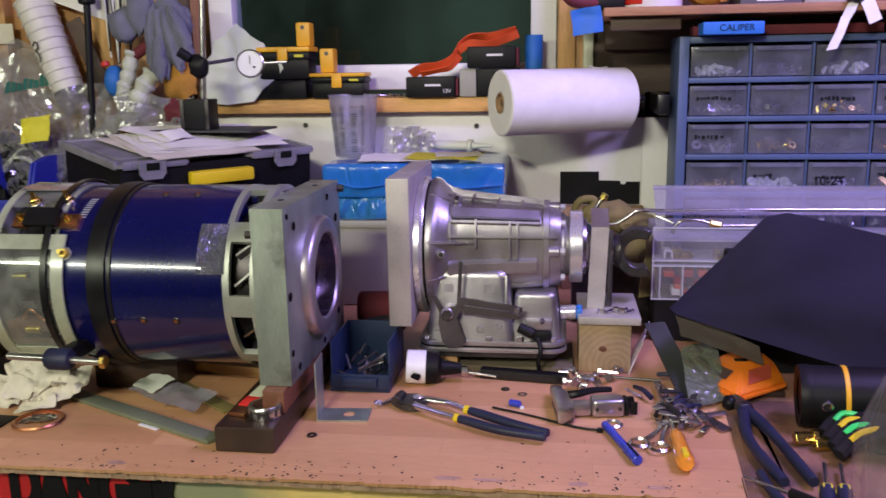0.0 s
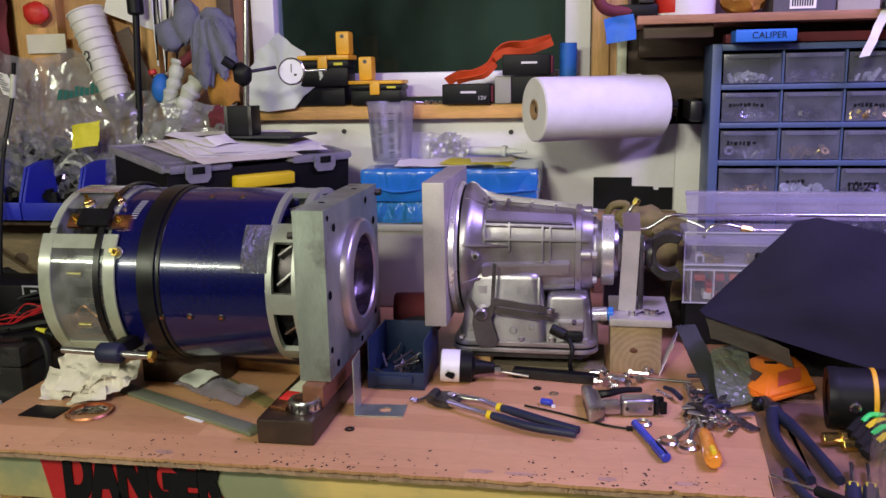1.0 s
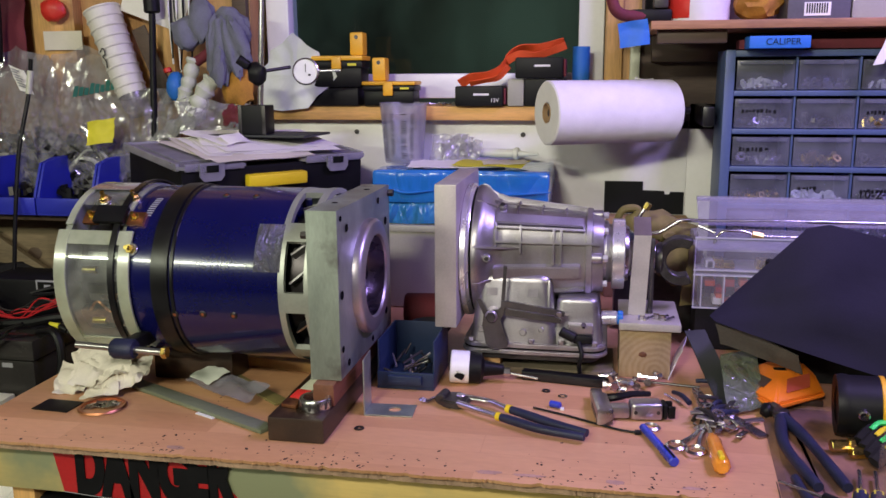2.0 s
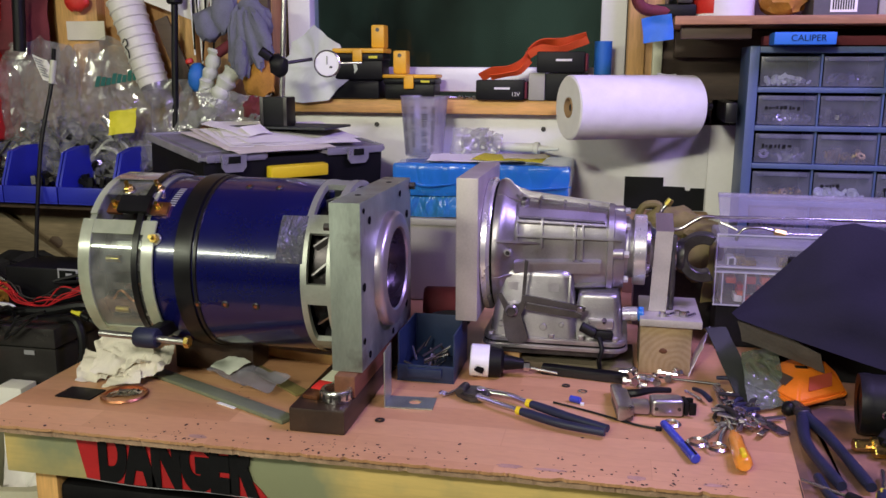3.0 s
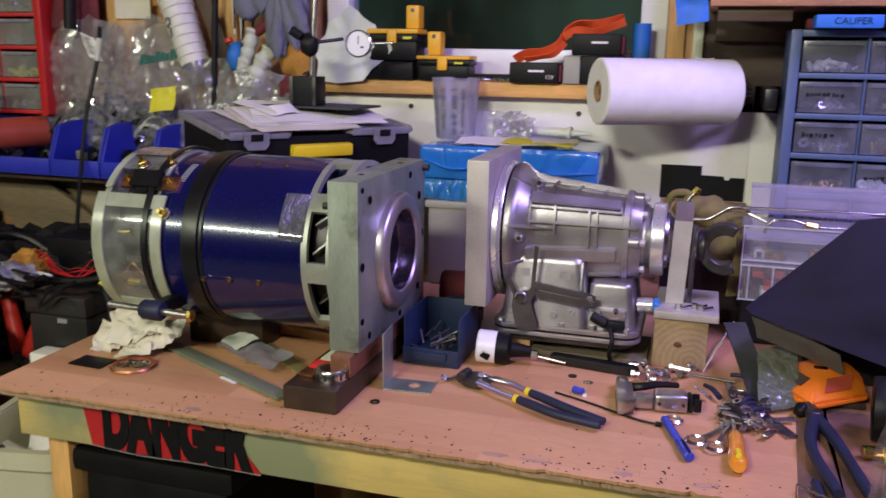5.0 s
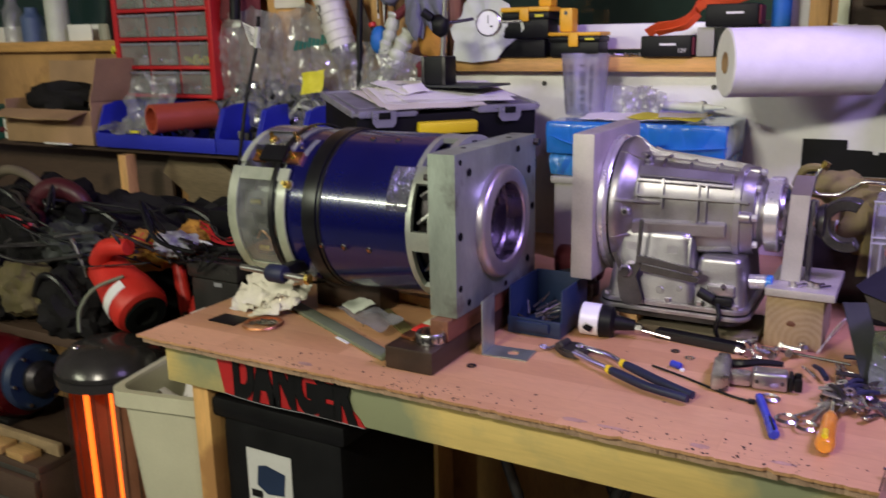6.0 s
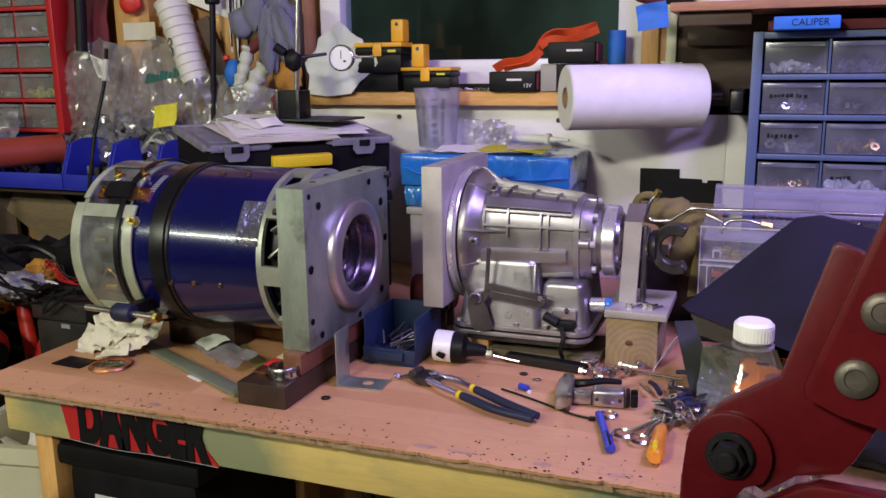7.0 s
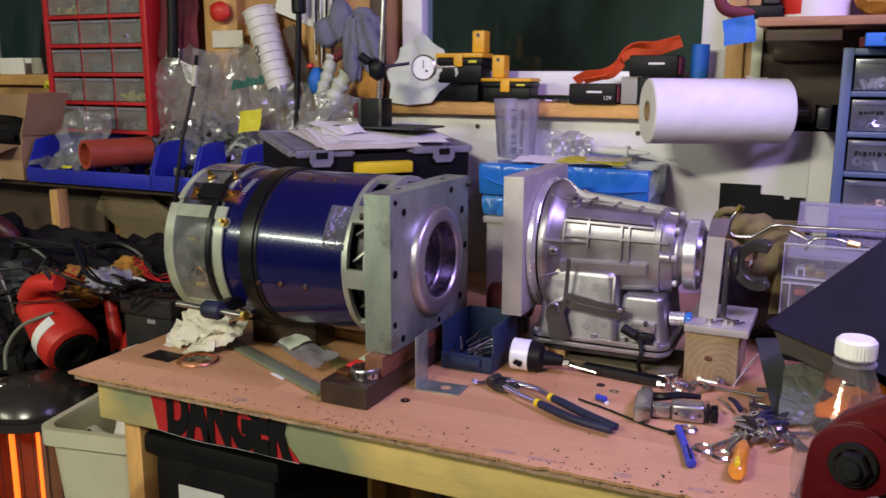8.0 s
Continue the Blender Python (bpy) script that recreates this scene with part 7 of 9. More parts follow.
# pile of keys, cutters and bits
rnd = random.Random(33)
for k in range(44):
    x, y = 0.338 + rnd.gauss(0, 0.022), 0.235 + rnd.gauss(0, 0.042)
    x = min(max(x, 0.295), 0.40)
    a = rnd.uniform(0, 6.28)
    l = rnd.uniform(0.02, 0.055)
    z = BZ + 0.004 + 0.0004 * k
    d = V(math.cos(a), math.sin(a), rnd.uniform(-0.03, 0.03)) * l
    kind = k % 4
    if kind == 0:
        solid("steel_pin", tube(B(), [V(x, y, z), V(x, y, z) + d], 0.0024, 8, False), "chrome", "loose steel pin in the tool pile", "pin", "tool pile")
    elif kind == 1:
        solid("flat_key", box(B(), -l / 2, l / 2, -0.0045, 0.0045, 0, 0.003, 0.001, pose(x, y, z, rnd.uniform(-15, 15), rnd.uniform(-10, 10), math.degrees(a))), rnd.choice(("darksteel", "brightsteel", "bore")), "flat dark steel spanner in the tool pile", "spanner", "tool pile")
    elif kind == 2:
        solid("grip_handle", tube(B(), [V(x, y, z), V(x, y, z) + d * 0.5 + V(0, 0, 0.004), V(x, y, z) + d], lambda q: 0.0045 - 0.001 * q, 8), rnd.choice(("grip", "darksteel")), "navy grip handle in the tool pile", "handle", "tool pile")
    else:
        solid("hex_nut", lathe(B(), (x, y, z), (rnd.uniform(-0.4, 0.4), rnd.uniform(-0.4, 0.4), 1), [(0, 0.004), (0, 0.008), (0.006, 0.008), (0.006, 0.004), (0, 0.004)], 6), "chrome", "hex nut in the tool pile", "nut", "tool pile")
solid("steel_rule", box(B(), -0.062, 0.062, -0.009, 0.009, 0, 0.004, 0.001, pose(0.378, 0.235, BZ + 0.001, 0, 0, -62)), "bore", "flat grey steel bar beside the tool pile", "steel bar")
# strap and bag beside the edge strip
solid("grey_strap", sheet(B(), (0.312, 0.44, 0.985), (0.035, 0.01, 0.0), (0.045, -0.14, -0.080), 5, 14, 0.004, 12, 4, 0.003), "slate", "grey-green canvas strap beside the tools", "strap")
pb = thing("parts_bag", (0.40, 0.3, BZ), "dull green film bag of yellow hardware by the edge strip", "bag")
part("film", sheet(B(), (0.365, 0.255, BZ + 0.003), (0.060, 0.02, 0.010), (0.0, 0.12, 0.060), 12, 12, 0.004, 34, 8, 0.001), "dullbag", pb)
for k in range(9):
    x, y = random.uniform(0.375, 0.425), random.uniform(0.27, 0.33)
    part("hardware", cyl(B(), (x, y, BZ + 0.004), (x + 0.01, y + 0.004, BZ + 0.012), 0.004, n=6), "brass", pb)
solid("ear_plug", blob(B(), (0.425, 0.262, BZ + 0.013), (0.011, 0.012, 0.012), 0.2, 2, 3, 2), "black", "small black rubber plug at the edge strip", "plug")

# ---- return bench: orange block, pliers, lamp, glove ----
RZ = 0.9056
og = thing("orange_wedge", (0.47, 0.33, RZ), "orange plastic corner block with dark openings", "plastic block")
om = pose(0.466, 0.338, RZ + 0.010, 0, 0, 0) @ Matrix.Diagonal((1.22, 0.92, 0.82, 1))


def frustum(bm, low, high, z0, z1, m):
    a = [bm.verts.new(m @ V(x, y, z0)) for x, y in low]
    b = [bm.verts.new(m @ V(x, y, z1)) for x, y in high]
    n = len(a)
    bm.faces.new(a[::-1])
    bm.faces.new(b)
    for k in range(n):
        bm.faces.new((a[k], a[(k + 1) % n], b[(k + 1) % n], b[k]))
    bmesh.ops.bevel(bm, geom=bm.edges[:], offset=0.003, segments=2, affect="EDGES")
    return bm


LOW = [V(-0.065, 0.0), V(-0.025, -0.092), V(0.048, -0.013), V(0.052, 0.09), V(-0.03, 0.068)]
TOP = [V(-0.036, 0.034), V(-0.012, -0.018), V(0.026, 0.022), V(0.030, 0.070), V(-0.018, 0.062)]
part("skirt", frustum(B(), LOW, LOW, 0.0, 0.012, om), "orange", og)
part("body", frustum(B(), [p * 0.97 for p in LOW], TOP, 0.0122, 0.042, om), "orange", og)


def side_opening(i, u0, u1, v0, v1, mt):
    """A flat patch on sloping face i, coloured as an opening's inner shade."""
    def at(u, v):
        lo, hi = (LOW[i] * 0.97).lerp(LOW[i + 1] * 0.97, u), TOP[i].lerp(TOP[i + 1], u)
        return om @ V(*lo.lerp(hi, v), 0.0122 + 0.0298 * v)
    o, p, q = at(u0, v0), at(u1, v0), at(u0 + 0.05, v1)
    n = (p - o).cross(q - o).normalized() * 0.0012
    part("opening", sheet(B(), o + n, p - o, q - o, 2, 2, 0, 1, 1, 0.0008), mt, og, "opening drawn as a flat shade-dark patch")


side_opening(0, 0.12, 0.62, 0.35, 0.75, "brownwall")
side_opening(1, 0.22, 0.78, 0.30, 0.80, "terracotta")
# thin dark plates give the top openings their inner shade
for x, y in ((-0.014, 0.014), (0.002, 0.044)):
    part("opening", box(B(), x, x + 0.016, y, y + 0.014, 0.0422, 0.0428, m=om), "cavity", og, "opening drawn as a flat shade-dark patch")
solid("wood_riser", box(B(), 0.456, 0.52, 0.31, 0.39, RZ, RZ + 0.0098, 0.003), "darkwood", "small dark block below the orange piece", "block")
grip_pair("lineman_pliers", (0.440, 0.235, RZ + 0.012), (((0.424, 0.12, RZ + 0.013), (0.442, 0.0, RZ + 0.011)), ((0.460, 0.14, RZ + 0.013), (0.478, 0.004, RZ + 0.011))), 0.0088, "pliers with thick navy grips on the return bench", (0.430, 0.295, RZ + 0.012), "grip", 0.12)
lp = thing("work_lamp", (0.55, 0.26, RZ), "black cylindrical work lamp with orange band", "lamp")
part("drum", cyl(B(), (0.512, 0.205, 0.952), (0.66, 0.185, 0.958), 0.044, n=36, bev=0.004), "black", lp)
part("rim", lathe(B(), (0.512, 0.205, 0.952), (0.99, -0.13, 0.04), [(-0.002, 0.028), (-0.004, 0.044), (0.004, 0.0455), (0.012, 0.045)], 36), "black", lp)
part("band", lathe(B(), (0.565, 0.198, 0.954), (0.99, -0.13, 0.04), [(0, 0.0442), (0.001, 0.0455), (0.006, 0.0455), (0.007, 0.0442)], 36), "dewalt", lp, "orange band")
part("knob", cyl(B(), (0.535, 0.160, 0.957), (0.534, 0.150, 0.956), 0.008, n=18, bev=0.002), "steel", lp, "steel screw head")
for k, (x, y) in enumerate(((0.500, 0.135), (0.522, 0.118))):
    kn = thing("brass_fitting", (x, y, RZ), "brass pipe fitting on the return bench", "fitting", "brass fittings")
    part("body", cyl(B(), (x - 0.012, y, RZ + 0.010), (x + 0.012, y + 0.004, RZ + 0.010), 0.009, n=6, bev=0.001), "brass", kn)
    part("nut", cyl(B(), (x + 0.012, y + 0.004, RZ + 0.0115), (x + 0.02, y + 0.005, RZ + 0.0115), 0.0115, n=6, bev=0.001), "brass", kn)
gv = thing("work_glove", (0.58, 0.12, RZ), "black work glove with neon green stripes", "glove")
part("palm", blob(B(), (0.60, 0.13, RZ + 0.026), (0.06, 0.05, 0.024), 0.25, 2.2, 5), "darkcloth", gv)
for k in range(4):
    y0 = 0.075 + 0.022 * k
    fg = part("finger", tube(B(), [(0.58, 0.11 + 0.012 * k, RZ + 0.026), (0.55, y0 + 0.015, RZ + 0.03), (0.528, y0, RZ + 0.016)], lambda q: 0.012 - 0.002 * q, 8), "darkcloth", gv)
    part("stripe", tube(B(), [(0.585, 0.105 + 0.012 * k, RZ + 0.0415), (0.558, y0 + 0.012, RZ + 0.0425), (0.543, y0 + 0.005, RZ + 0.034)], 0.0042, 6), "neon" if k % 2 else "yellow", fg, "neon stripe")
for k, (x, mt) in enumerate(((0.500, "grip"), (0.520, "grip"))):
    s2 = thing("screwdriver", (x, 0.04, RZ), "screwdriver with navy handle on the return bench", "screwdriver")
    part("handle", cyl(B(), (x - 0.03, -0.085, RZ + 0.0115), (x - 0.012, -0.015, RZ + 0.0115), 0.0095, n=12, bev=0.002), mt, s2)
    part("stripe", cyl(B(), (x - 0.0145, -0.025, RZ + 0.0115), (x - 0.012, -0.0148, RZ + 0.0115), 0.0099, n=6), "tagyellow", s2)
    part("blade", cyl(B(), (x - 0.012, -0.015, RZ + 0.0115), (x + 0.004, 0.055, RZ + 0.0115), 0.003, n=8), "steel", s2)

# water bottle
bt = thing("water_bottle", (0.442, -0.336, 0.9056), "clear plastic water bottle with white cap", "bottle")
BQ = (0.442, -0.336)
prof = [(0.004, 0), (0, 0.028), (0.006, 0.038)]
for k in range(6):
    z = 0.03 + 0.03 * k
    prof += [(z - 0.010, 0.0398), (z, 0.0385), (z + 0.010, 0.0398)]
prof += [(0.206, 0.0400), (0.220, 0.0388), (0.238, 0.0340), (0.262, 0.0255), (0.282, 0.0180), (0.292, 0.0145), (0.300, 0.0136)]
part("wall", lathe(B(), (*BQ, 0.9056), (0, 0, 1), prof, 48), "bottle", bt)
part("neck_ring", lathe(B(), (*BQ, 1.2005), (0, 0, 1), [(0, 0.0137), (0, 0.0162), (0.002, 0.0162), (0.002, 0.0137)], 36), "frost", bt)
cap = part("cap", cyl(B(), (*BQ, 1.2045), (*BQ, 1.2215), 0.0150, n=36, bev=0.0025), "vinyl", bt, "white screw cap")
for k in range(36):
    t = math.tau * k / 36
    part("cap_ridge", box(B(), -0.0005, 0.0005, 0.0148, 0.0154, 0.002, 0.013, m=Matrix.Translation((*BQ, 1.2045)) @ Matrix.Rotation(t, 4, "Z")), "vinyl", cap)


# ---- red lever tool standing by the return bench ----
hs = thing("lever_press", (0.62, -0.62, 0.9085), "dark red painted steel lever press with black pivot bolt", "press")
HB = V(0.436, -0.640, 1.246)
n_ax = V(-0.12, -0.98, 0.10).normalized()
hr = V(1, 0, 0) - n_ax * n_ax.x
hr.normalize()
hu = n_ax.cross(hr) * -1
if hu.z < 0:
    hu = -hu


def hpt(a, b, c=0.0):
    """a along the tool's right, b up, c towards the front."""
    return HB + hr * a + hu * b + n_ax * c


def slab(bm, outline, c0, c1, bev=0.002):
    lo = [bm.verts.new(hpt(a, b, c0)) for a, b in outline]
    hi = [bm.verts.new(hpt(a, b, c1)) for a, b in outline]
    n = len(outline)
    fs = [bm.faces.new(lo[::-1]), bm.faces.new(hi)] + [bm.faces.new((lo[k], lo[(k + 1) % n], hi[(k + 1) % n], hi[k])) for k in range(n)]
    bmesh.ops.recalc_face_normals(bm, faces=fs)
    bmesh.ops.bevel(bm, geom=list({e for f in fs[:2] for e in f.edges}), offset=bev, segments=2, profile=0.6, affect="EDGES")
    return bm


part("cheek", slab(B(), [(0.0455, 0.0965), (0.0375, 0.0988), (0.0354, 0.0975), (0.018, 0.0378), (-0.0075, 0.0211), (-0.0143, 0.0118), (-0.0195, -0.0013), (-0.0225, -0.0163), (-0.0225, -0.03), (-0.02, -0.10), (0.01, -0.10), (0.0035, -0.03), (0.0035, -0.0214), (0.0076, -0.0129), (0.0153, -0.0165), (0.028, -0.0062), (0.0453, -0.0021), (0.0504, 0.0044), (0.060, 0.024), (0.048, 0.05), (0.055, 0.092)], -0.012, 0.0), "hoist", hs, "dark red cheek plate running up into a narrow arm")
ring = [(0.0192 * math.cos(radians(t)) - 0.001, 0.0192 * math.sin(radians(t))) for t in range(-36, 188, 14)]
part("knuckle", slab(B(), ring + [(-0.0212, -0.012), (-0.0212, -0.03), (-0.018, -0.095), (0.006, -0.095), (0.0015, -0.03), (0.0025, -0.0215), (0.0072, -0.0145)], 0.0003, 0.0042, 0.0015), "hoist", hs, "rounded dark red knuckle")
part("cheek_boss", lathe(B(), HB + n_ax * 0.0043, n_ax, [(0.0, 0.0108), (0.002, 0.0108), (0.003, 0.0100), (0.003, 0.008)], 36), "black", hs)
part("pivot_bolt", lathe(B(), HB + n_ax * 0.0075, n_ax, [(0, 0.0082), (0.004, 0.0082), (0.0055, 0.007), (0.0055, 0.0)], 6), "black", hs, "black pivot bolt")
part("pivot_pin", cyl(B(), HB + n_ax * 0.0132, HB + n_ax * 0.017, 0.0045, n=16, bev=0.001), "black", hs)
part("link", slab(B(), [(0.0287, 0.0385), (0.0297, 0.0333), (0.0437, 0.0274), (0.075, 0.021), (0.15, 0.22), (0.0903, 0.22)], 0.0055, 0.0145, 0.0028), "hoist", hs, "wide dark red link arm")
for a, b in ((0.0487, 0.0450), (0.0566, 0.0735)):
    part("pin", lathe(B(), hpt(a, b, 0.0147), n_ax, [(0, 0.0082), (0.0015, 0.0082), (0.003, 0.0065), (0.0032, 0.0045), (0.0026, 0.0040), (0.0026, 0)], 26), "pinsteel", hs, "dull steel pivot pin")
part("lower_bar", slab(B(), [(0.0132, -0.0195), (0.0286, -0.0081), (0.0382, -0.0043), (0.20, -0.004), (0.20, -0.045), (0.0132, -0.045)], 0.0003, 0.012, 0.002), "hoist", hs, "dark red lower bar")
part("column", box(B(), 0.60, 0.70, -0.66, -0.56, 0.9085, 1.30, 0.006), "hoist", hs)
part("base", box(B(), 0.52, 0.78, -0.72, -0.50, 0.9056, 0.9084, 0.001), "hoist", hs)
# thin black-handled blades and a pale carton beside the bottle
solid("pale_carton", box(B(), 0.458, 0.53, -0.27, -0.14, 0.9055, 0.925, 0.004), "rag", "pale carton on the return bench behind the bottle", "box")
kn = thing("hand_file", (0.48, -0.2, 0.9055), "black-handled file leaning over the carton", "file")
part("handle", cyl(B(), (0.440, -0.036, 0.921), (0.522, -0.145, 0.932), 0.0068, n=10, bev=0.001), "rubber", kn)
part("blade", cyl(B(), (0.441, -0.037, 0.921), (0.398, 0.018, 0.912), 0.0022, n=8), "steel", kn)
solid("blue_screwdriver", tube(B(), [(0.420, 0.03, 0.9125), (0.424, -0.02, 0.9125), (0.438, -0.06, 0.9125)], lambda t: 0.006, 10), "grip", "navy-handled screwdriver at the bench edge", "screwdriver")


# ---- left: shelf with blue bins ----
sh = thing("side_shelf", (-1.5, 0.9, 0.0), "rough pine side shelf carrying blue bins and boxes", "shelf")
# the shelf front's shadow is put into this dark board colour
part("board", box(B(), -2.9, -0.80, 0.825, YW - 0.045, 1.078, 1.096, 0.002), "brownwall", sh)
part("post", box(B(), -1.756, -1.722, 0.775, 0.815, 0.0, 1.0775, 0.003), "pine_z", sh, "yellow pine post")
part("post", box(B(), -0.86, -0.82, 0.80, 0.84, 0.0, 1.0775, 0.003), "pine_z", sh)
# shade under the shelf comes from this darker plywood colour
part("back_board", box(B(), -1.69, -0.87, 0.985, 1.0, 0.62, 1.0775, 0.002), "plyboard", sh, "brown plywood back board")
for x, z, r in ((-1.455, 0.946, 0.020), (-1.369, 0.958, 0.021)):
    part("knot", lathe(B(), (x, 0.9848, z), (0, -1, 0.1), [(0, r), (0.0012, r * 0.8), (0.0014, 0)], 18), "brownwall", sh, "dark knot in the plywood")



# added dark board; darkens the wall below the shelf
part("back_board", box(B(), -2.9, -1.76, 0.985, 1.0, 0.3, 1.0775, 0.002), "brownwall", sh)
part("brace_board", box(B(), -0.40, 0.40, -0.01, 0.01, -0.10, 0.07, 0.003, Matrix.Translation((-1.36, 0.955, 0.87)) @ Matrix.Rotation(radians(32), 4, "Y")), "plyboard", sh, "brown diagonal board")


def stack_bin(x0, w):
    b = thing("stacking_bin", (x0 + w / 2, 0.9, 1.0965), "open bright blue stacking bin full of small parts", "bin", "blue bins")
    y0, y1, z0 = 0.795, 1.0, 1.0965
    part("floor", box(B(), x0, x0 + w, y0, y1, z0, z0 + 0.004), "bin", b)
    part("lip", box(B(), x0, x0 + w, y0 - 0.002, y0 + 0.006, z0 + 0.004, z0 + 0.043, 0.002), "bin", b)
    for xs in (x0, x0 + w - 0.006):
        m = Matrix(((0, 0, 1, xs), (1, 0, 0, 0), (0, 1, 0, 0), (0, 0, 0, 1)))
        part("side", prism(B(), [(y0 + 0.0065, z0 + 0.004), (y1, z0 + 0.004), (y1, z0 + 0.135), (y0 + 0.09, z0 + 0.135), (y0 + 0.04, z0 + 0.125), (y0 + 0.0065, z0 + 0.05)], 0.006, m), "bin", b)
    part("back", box(B(), x0 + 0.006, x0 + w - 0.006, y1 - 0.004, y1, z0 + 0.004, z0 + 0.135), "bin", b)
    bm = B()
    rr = random.Random(int(x0 * -100))
    for k in range(26):
        s = rr.uniform(0.007, 0.018)
        c = (rr.uniform(x0 + 0.02, x0 + w - 0.02), rr.uniform(y0 + 0.02, y1 - 0.03), z0 + 0.015 + rr.uniform(0, 0.04))
        box(bm, -s, s, -s * 0.5, s * 0.5, -s * 0.4, s * 0.4, m=Matrix.Translation(c) @ Euler((rr.random() * 3, rr.random() * 3, rr.random() * 3)).to_matrix().to_4x4())
    tagged(part("hardware", bm, rr.choice(("darksteel", "chrome", "black")), b), kind="stuff")
    return b


for x0, w in ((-1.868, 0.501), (-1.364, 0.15), (-1.21, 0.15), (-1.057, 0.15)):
    stack_bin(x0, w)
solid("red_pipe", lathe(B(), (-1.60, 0.78, 1.19), (0.32, 0.95, 0), [(0, 0.033), (0, 0.043), (0.20, 0.043), (0.20, 0.033), (0.001, 0.033)], 40), "terracotta", "short red-brown plastic pipe lying across the bins", "pipe")
solid("plastic_bag", sheet(B(), (-1.80, 0.83, 1.14), (0.20, 0.02, 0.02), (0.02, 0.04, 0.16), 16, 14, 0.035, 18, 5, 0.001), "bag", "crumpled clear bag in the blue bins", "bag", "clear bags")
solid("plastic_bag", sheet(B(), (-1.86, 0.79, 1.145), (0.24, 0.0, 0.0), (0.0, 0.11, 0.03), 16, 10, 0.02, 22, 6, 0.001), "bag", "flat clear bag over the blue bins", "bag", "clear bags")
solid("yellow_key", box(B(), -1.70, -1.665, 0.782, 0.792, 1.145, 1.153, 0.002), "tagyellow", "small yellow tag on the bins", "tag")


# parts bags
def film_point(corner, u, v, seed, amp, taper, a, c):
    """A point of a taut film with a few straight creases; it narrows upwards."""
    corner, u, v = Vector(corner), Vector(u), Vector(v)
    nrm = u.cross(v).normalized()
    rr = random.Random(seed)
    h = 0.0
    for k in range(6):
        t = rr.uniform(0.0, math.pi)
        h += rr.choice((-1, 1)) * rr.uniform(0.5, 1.0) * abs(math.cos(t) * (a - 0.5) * 1.6 + math.sin(t) * (c - 0.5) - rr.uniform(-0.5, 0.5))
    h = 0.55 * h + 0.5 * noise.noise(V(a * 2.2, c * 1.6, seed)) + 0.9 * math.sin(math.pi * min(1.0, max(0.0, 1.1 - c)))
    low = max(0.0, 0.5 - c)
    h += low * 1.1 * noise.noise(V(a * 9, c * 8, seed + 5))
    w = 1 - taper * max(0.0, c) ** 1.5
    x = 0.5 + (a - 0.5) * w + 0.04 * noise.noise(V(c * 3, a * 2, seed + 3))
    return corner + u * x + v * c + nrm * amp * h


def taut_film(corner, u, v, seed, amp, taper=0.3, nu=26, nv=30, crumple=0.010):
    """Crumpled in small flat facets below, drawn tight towards the top."""
    bm = B()
    rows = []
    rr = random.Random(seed + 40)
    nrm = Vector(u).cross(Vector(v)).normalized()
    for i in range(nu + 1):
        row = []
        for j in range(nv + 1):
            a = i / nu + (rr.uniform(-0.4, 0.4) / nu if 0 < i < nu else 0)
            top = 1 + 0.08 * noise.noise(V(a * 3, seed, 2)) - 0.10 * abs(a - 0.45)
            c = (j + (rr.uniform(-0.4, 0.4) if 0 < j < nv else 0)) / nv * top
            rough = crumple * (0.12 + 0.88 * min(1.0, max(0.0, (0.75 - c) / 0.35)) + 0.6 * max(0.0, abs(a - 0.5) - 0.36) * 5)
            row.append(bm.verts.new(film_point(corner, u, v, seed, amp, taper, a, c) + nrm * rough * rr.uniform(-1, 0.6)))
        rows.append(row)
    for i in range(nu):
        for j in range(nv):
            p, q, r, t = rows[i][j], rows[i + 1][j], rows[i + 1][j + 1], rows[i][j + 1]
            for f in (((p, q, r), (p, r, t)) if rr.random() < 0.5 else ((p, q, t), (q, r, t))):
                bm.faces.new(f)
    return bm


def film_patch(spec, a0, a1, c0, c1, rise=0.0, n=6):
    """A thin patch that lies on a film, 1.5 mm proud of it."""
    corner, u, v, seed, amp, taper = spec
    nrm = Vector(u).cross(Vector(v)).normalized()
    bm = B()
    g = [[bm.verts.new(film_point(*spec, a0 + (a1 - a0) * i / n, c0 + (c1 - c0) * j / n + rise * i / n) + nrm * 0.0015) for j in range(n + 1)] for i in range(n + 1)]
    for i in range(n):
        for j in range(n):
            bm.faces.new((g[i][j], g[i + 1][j], g[i + 1][j + 1], g[i][j + 1]))
    return bm


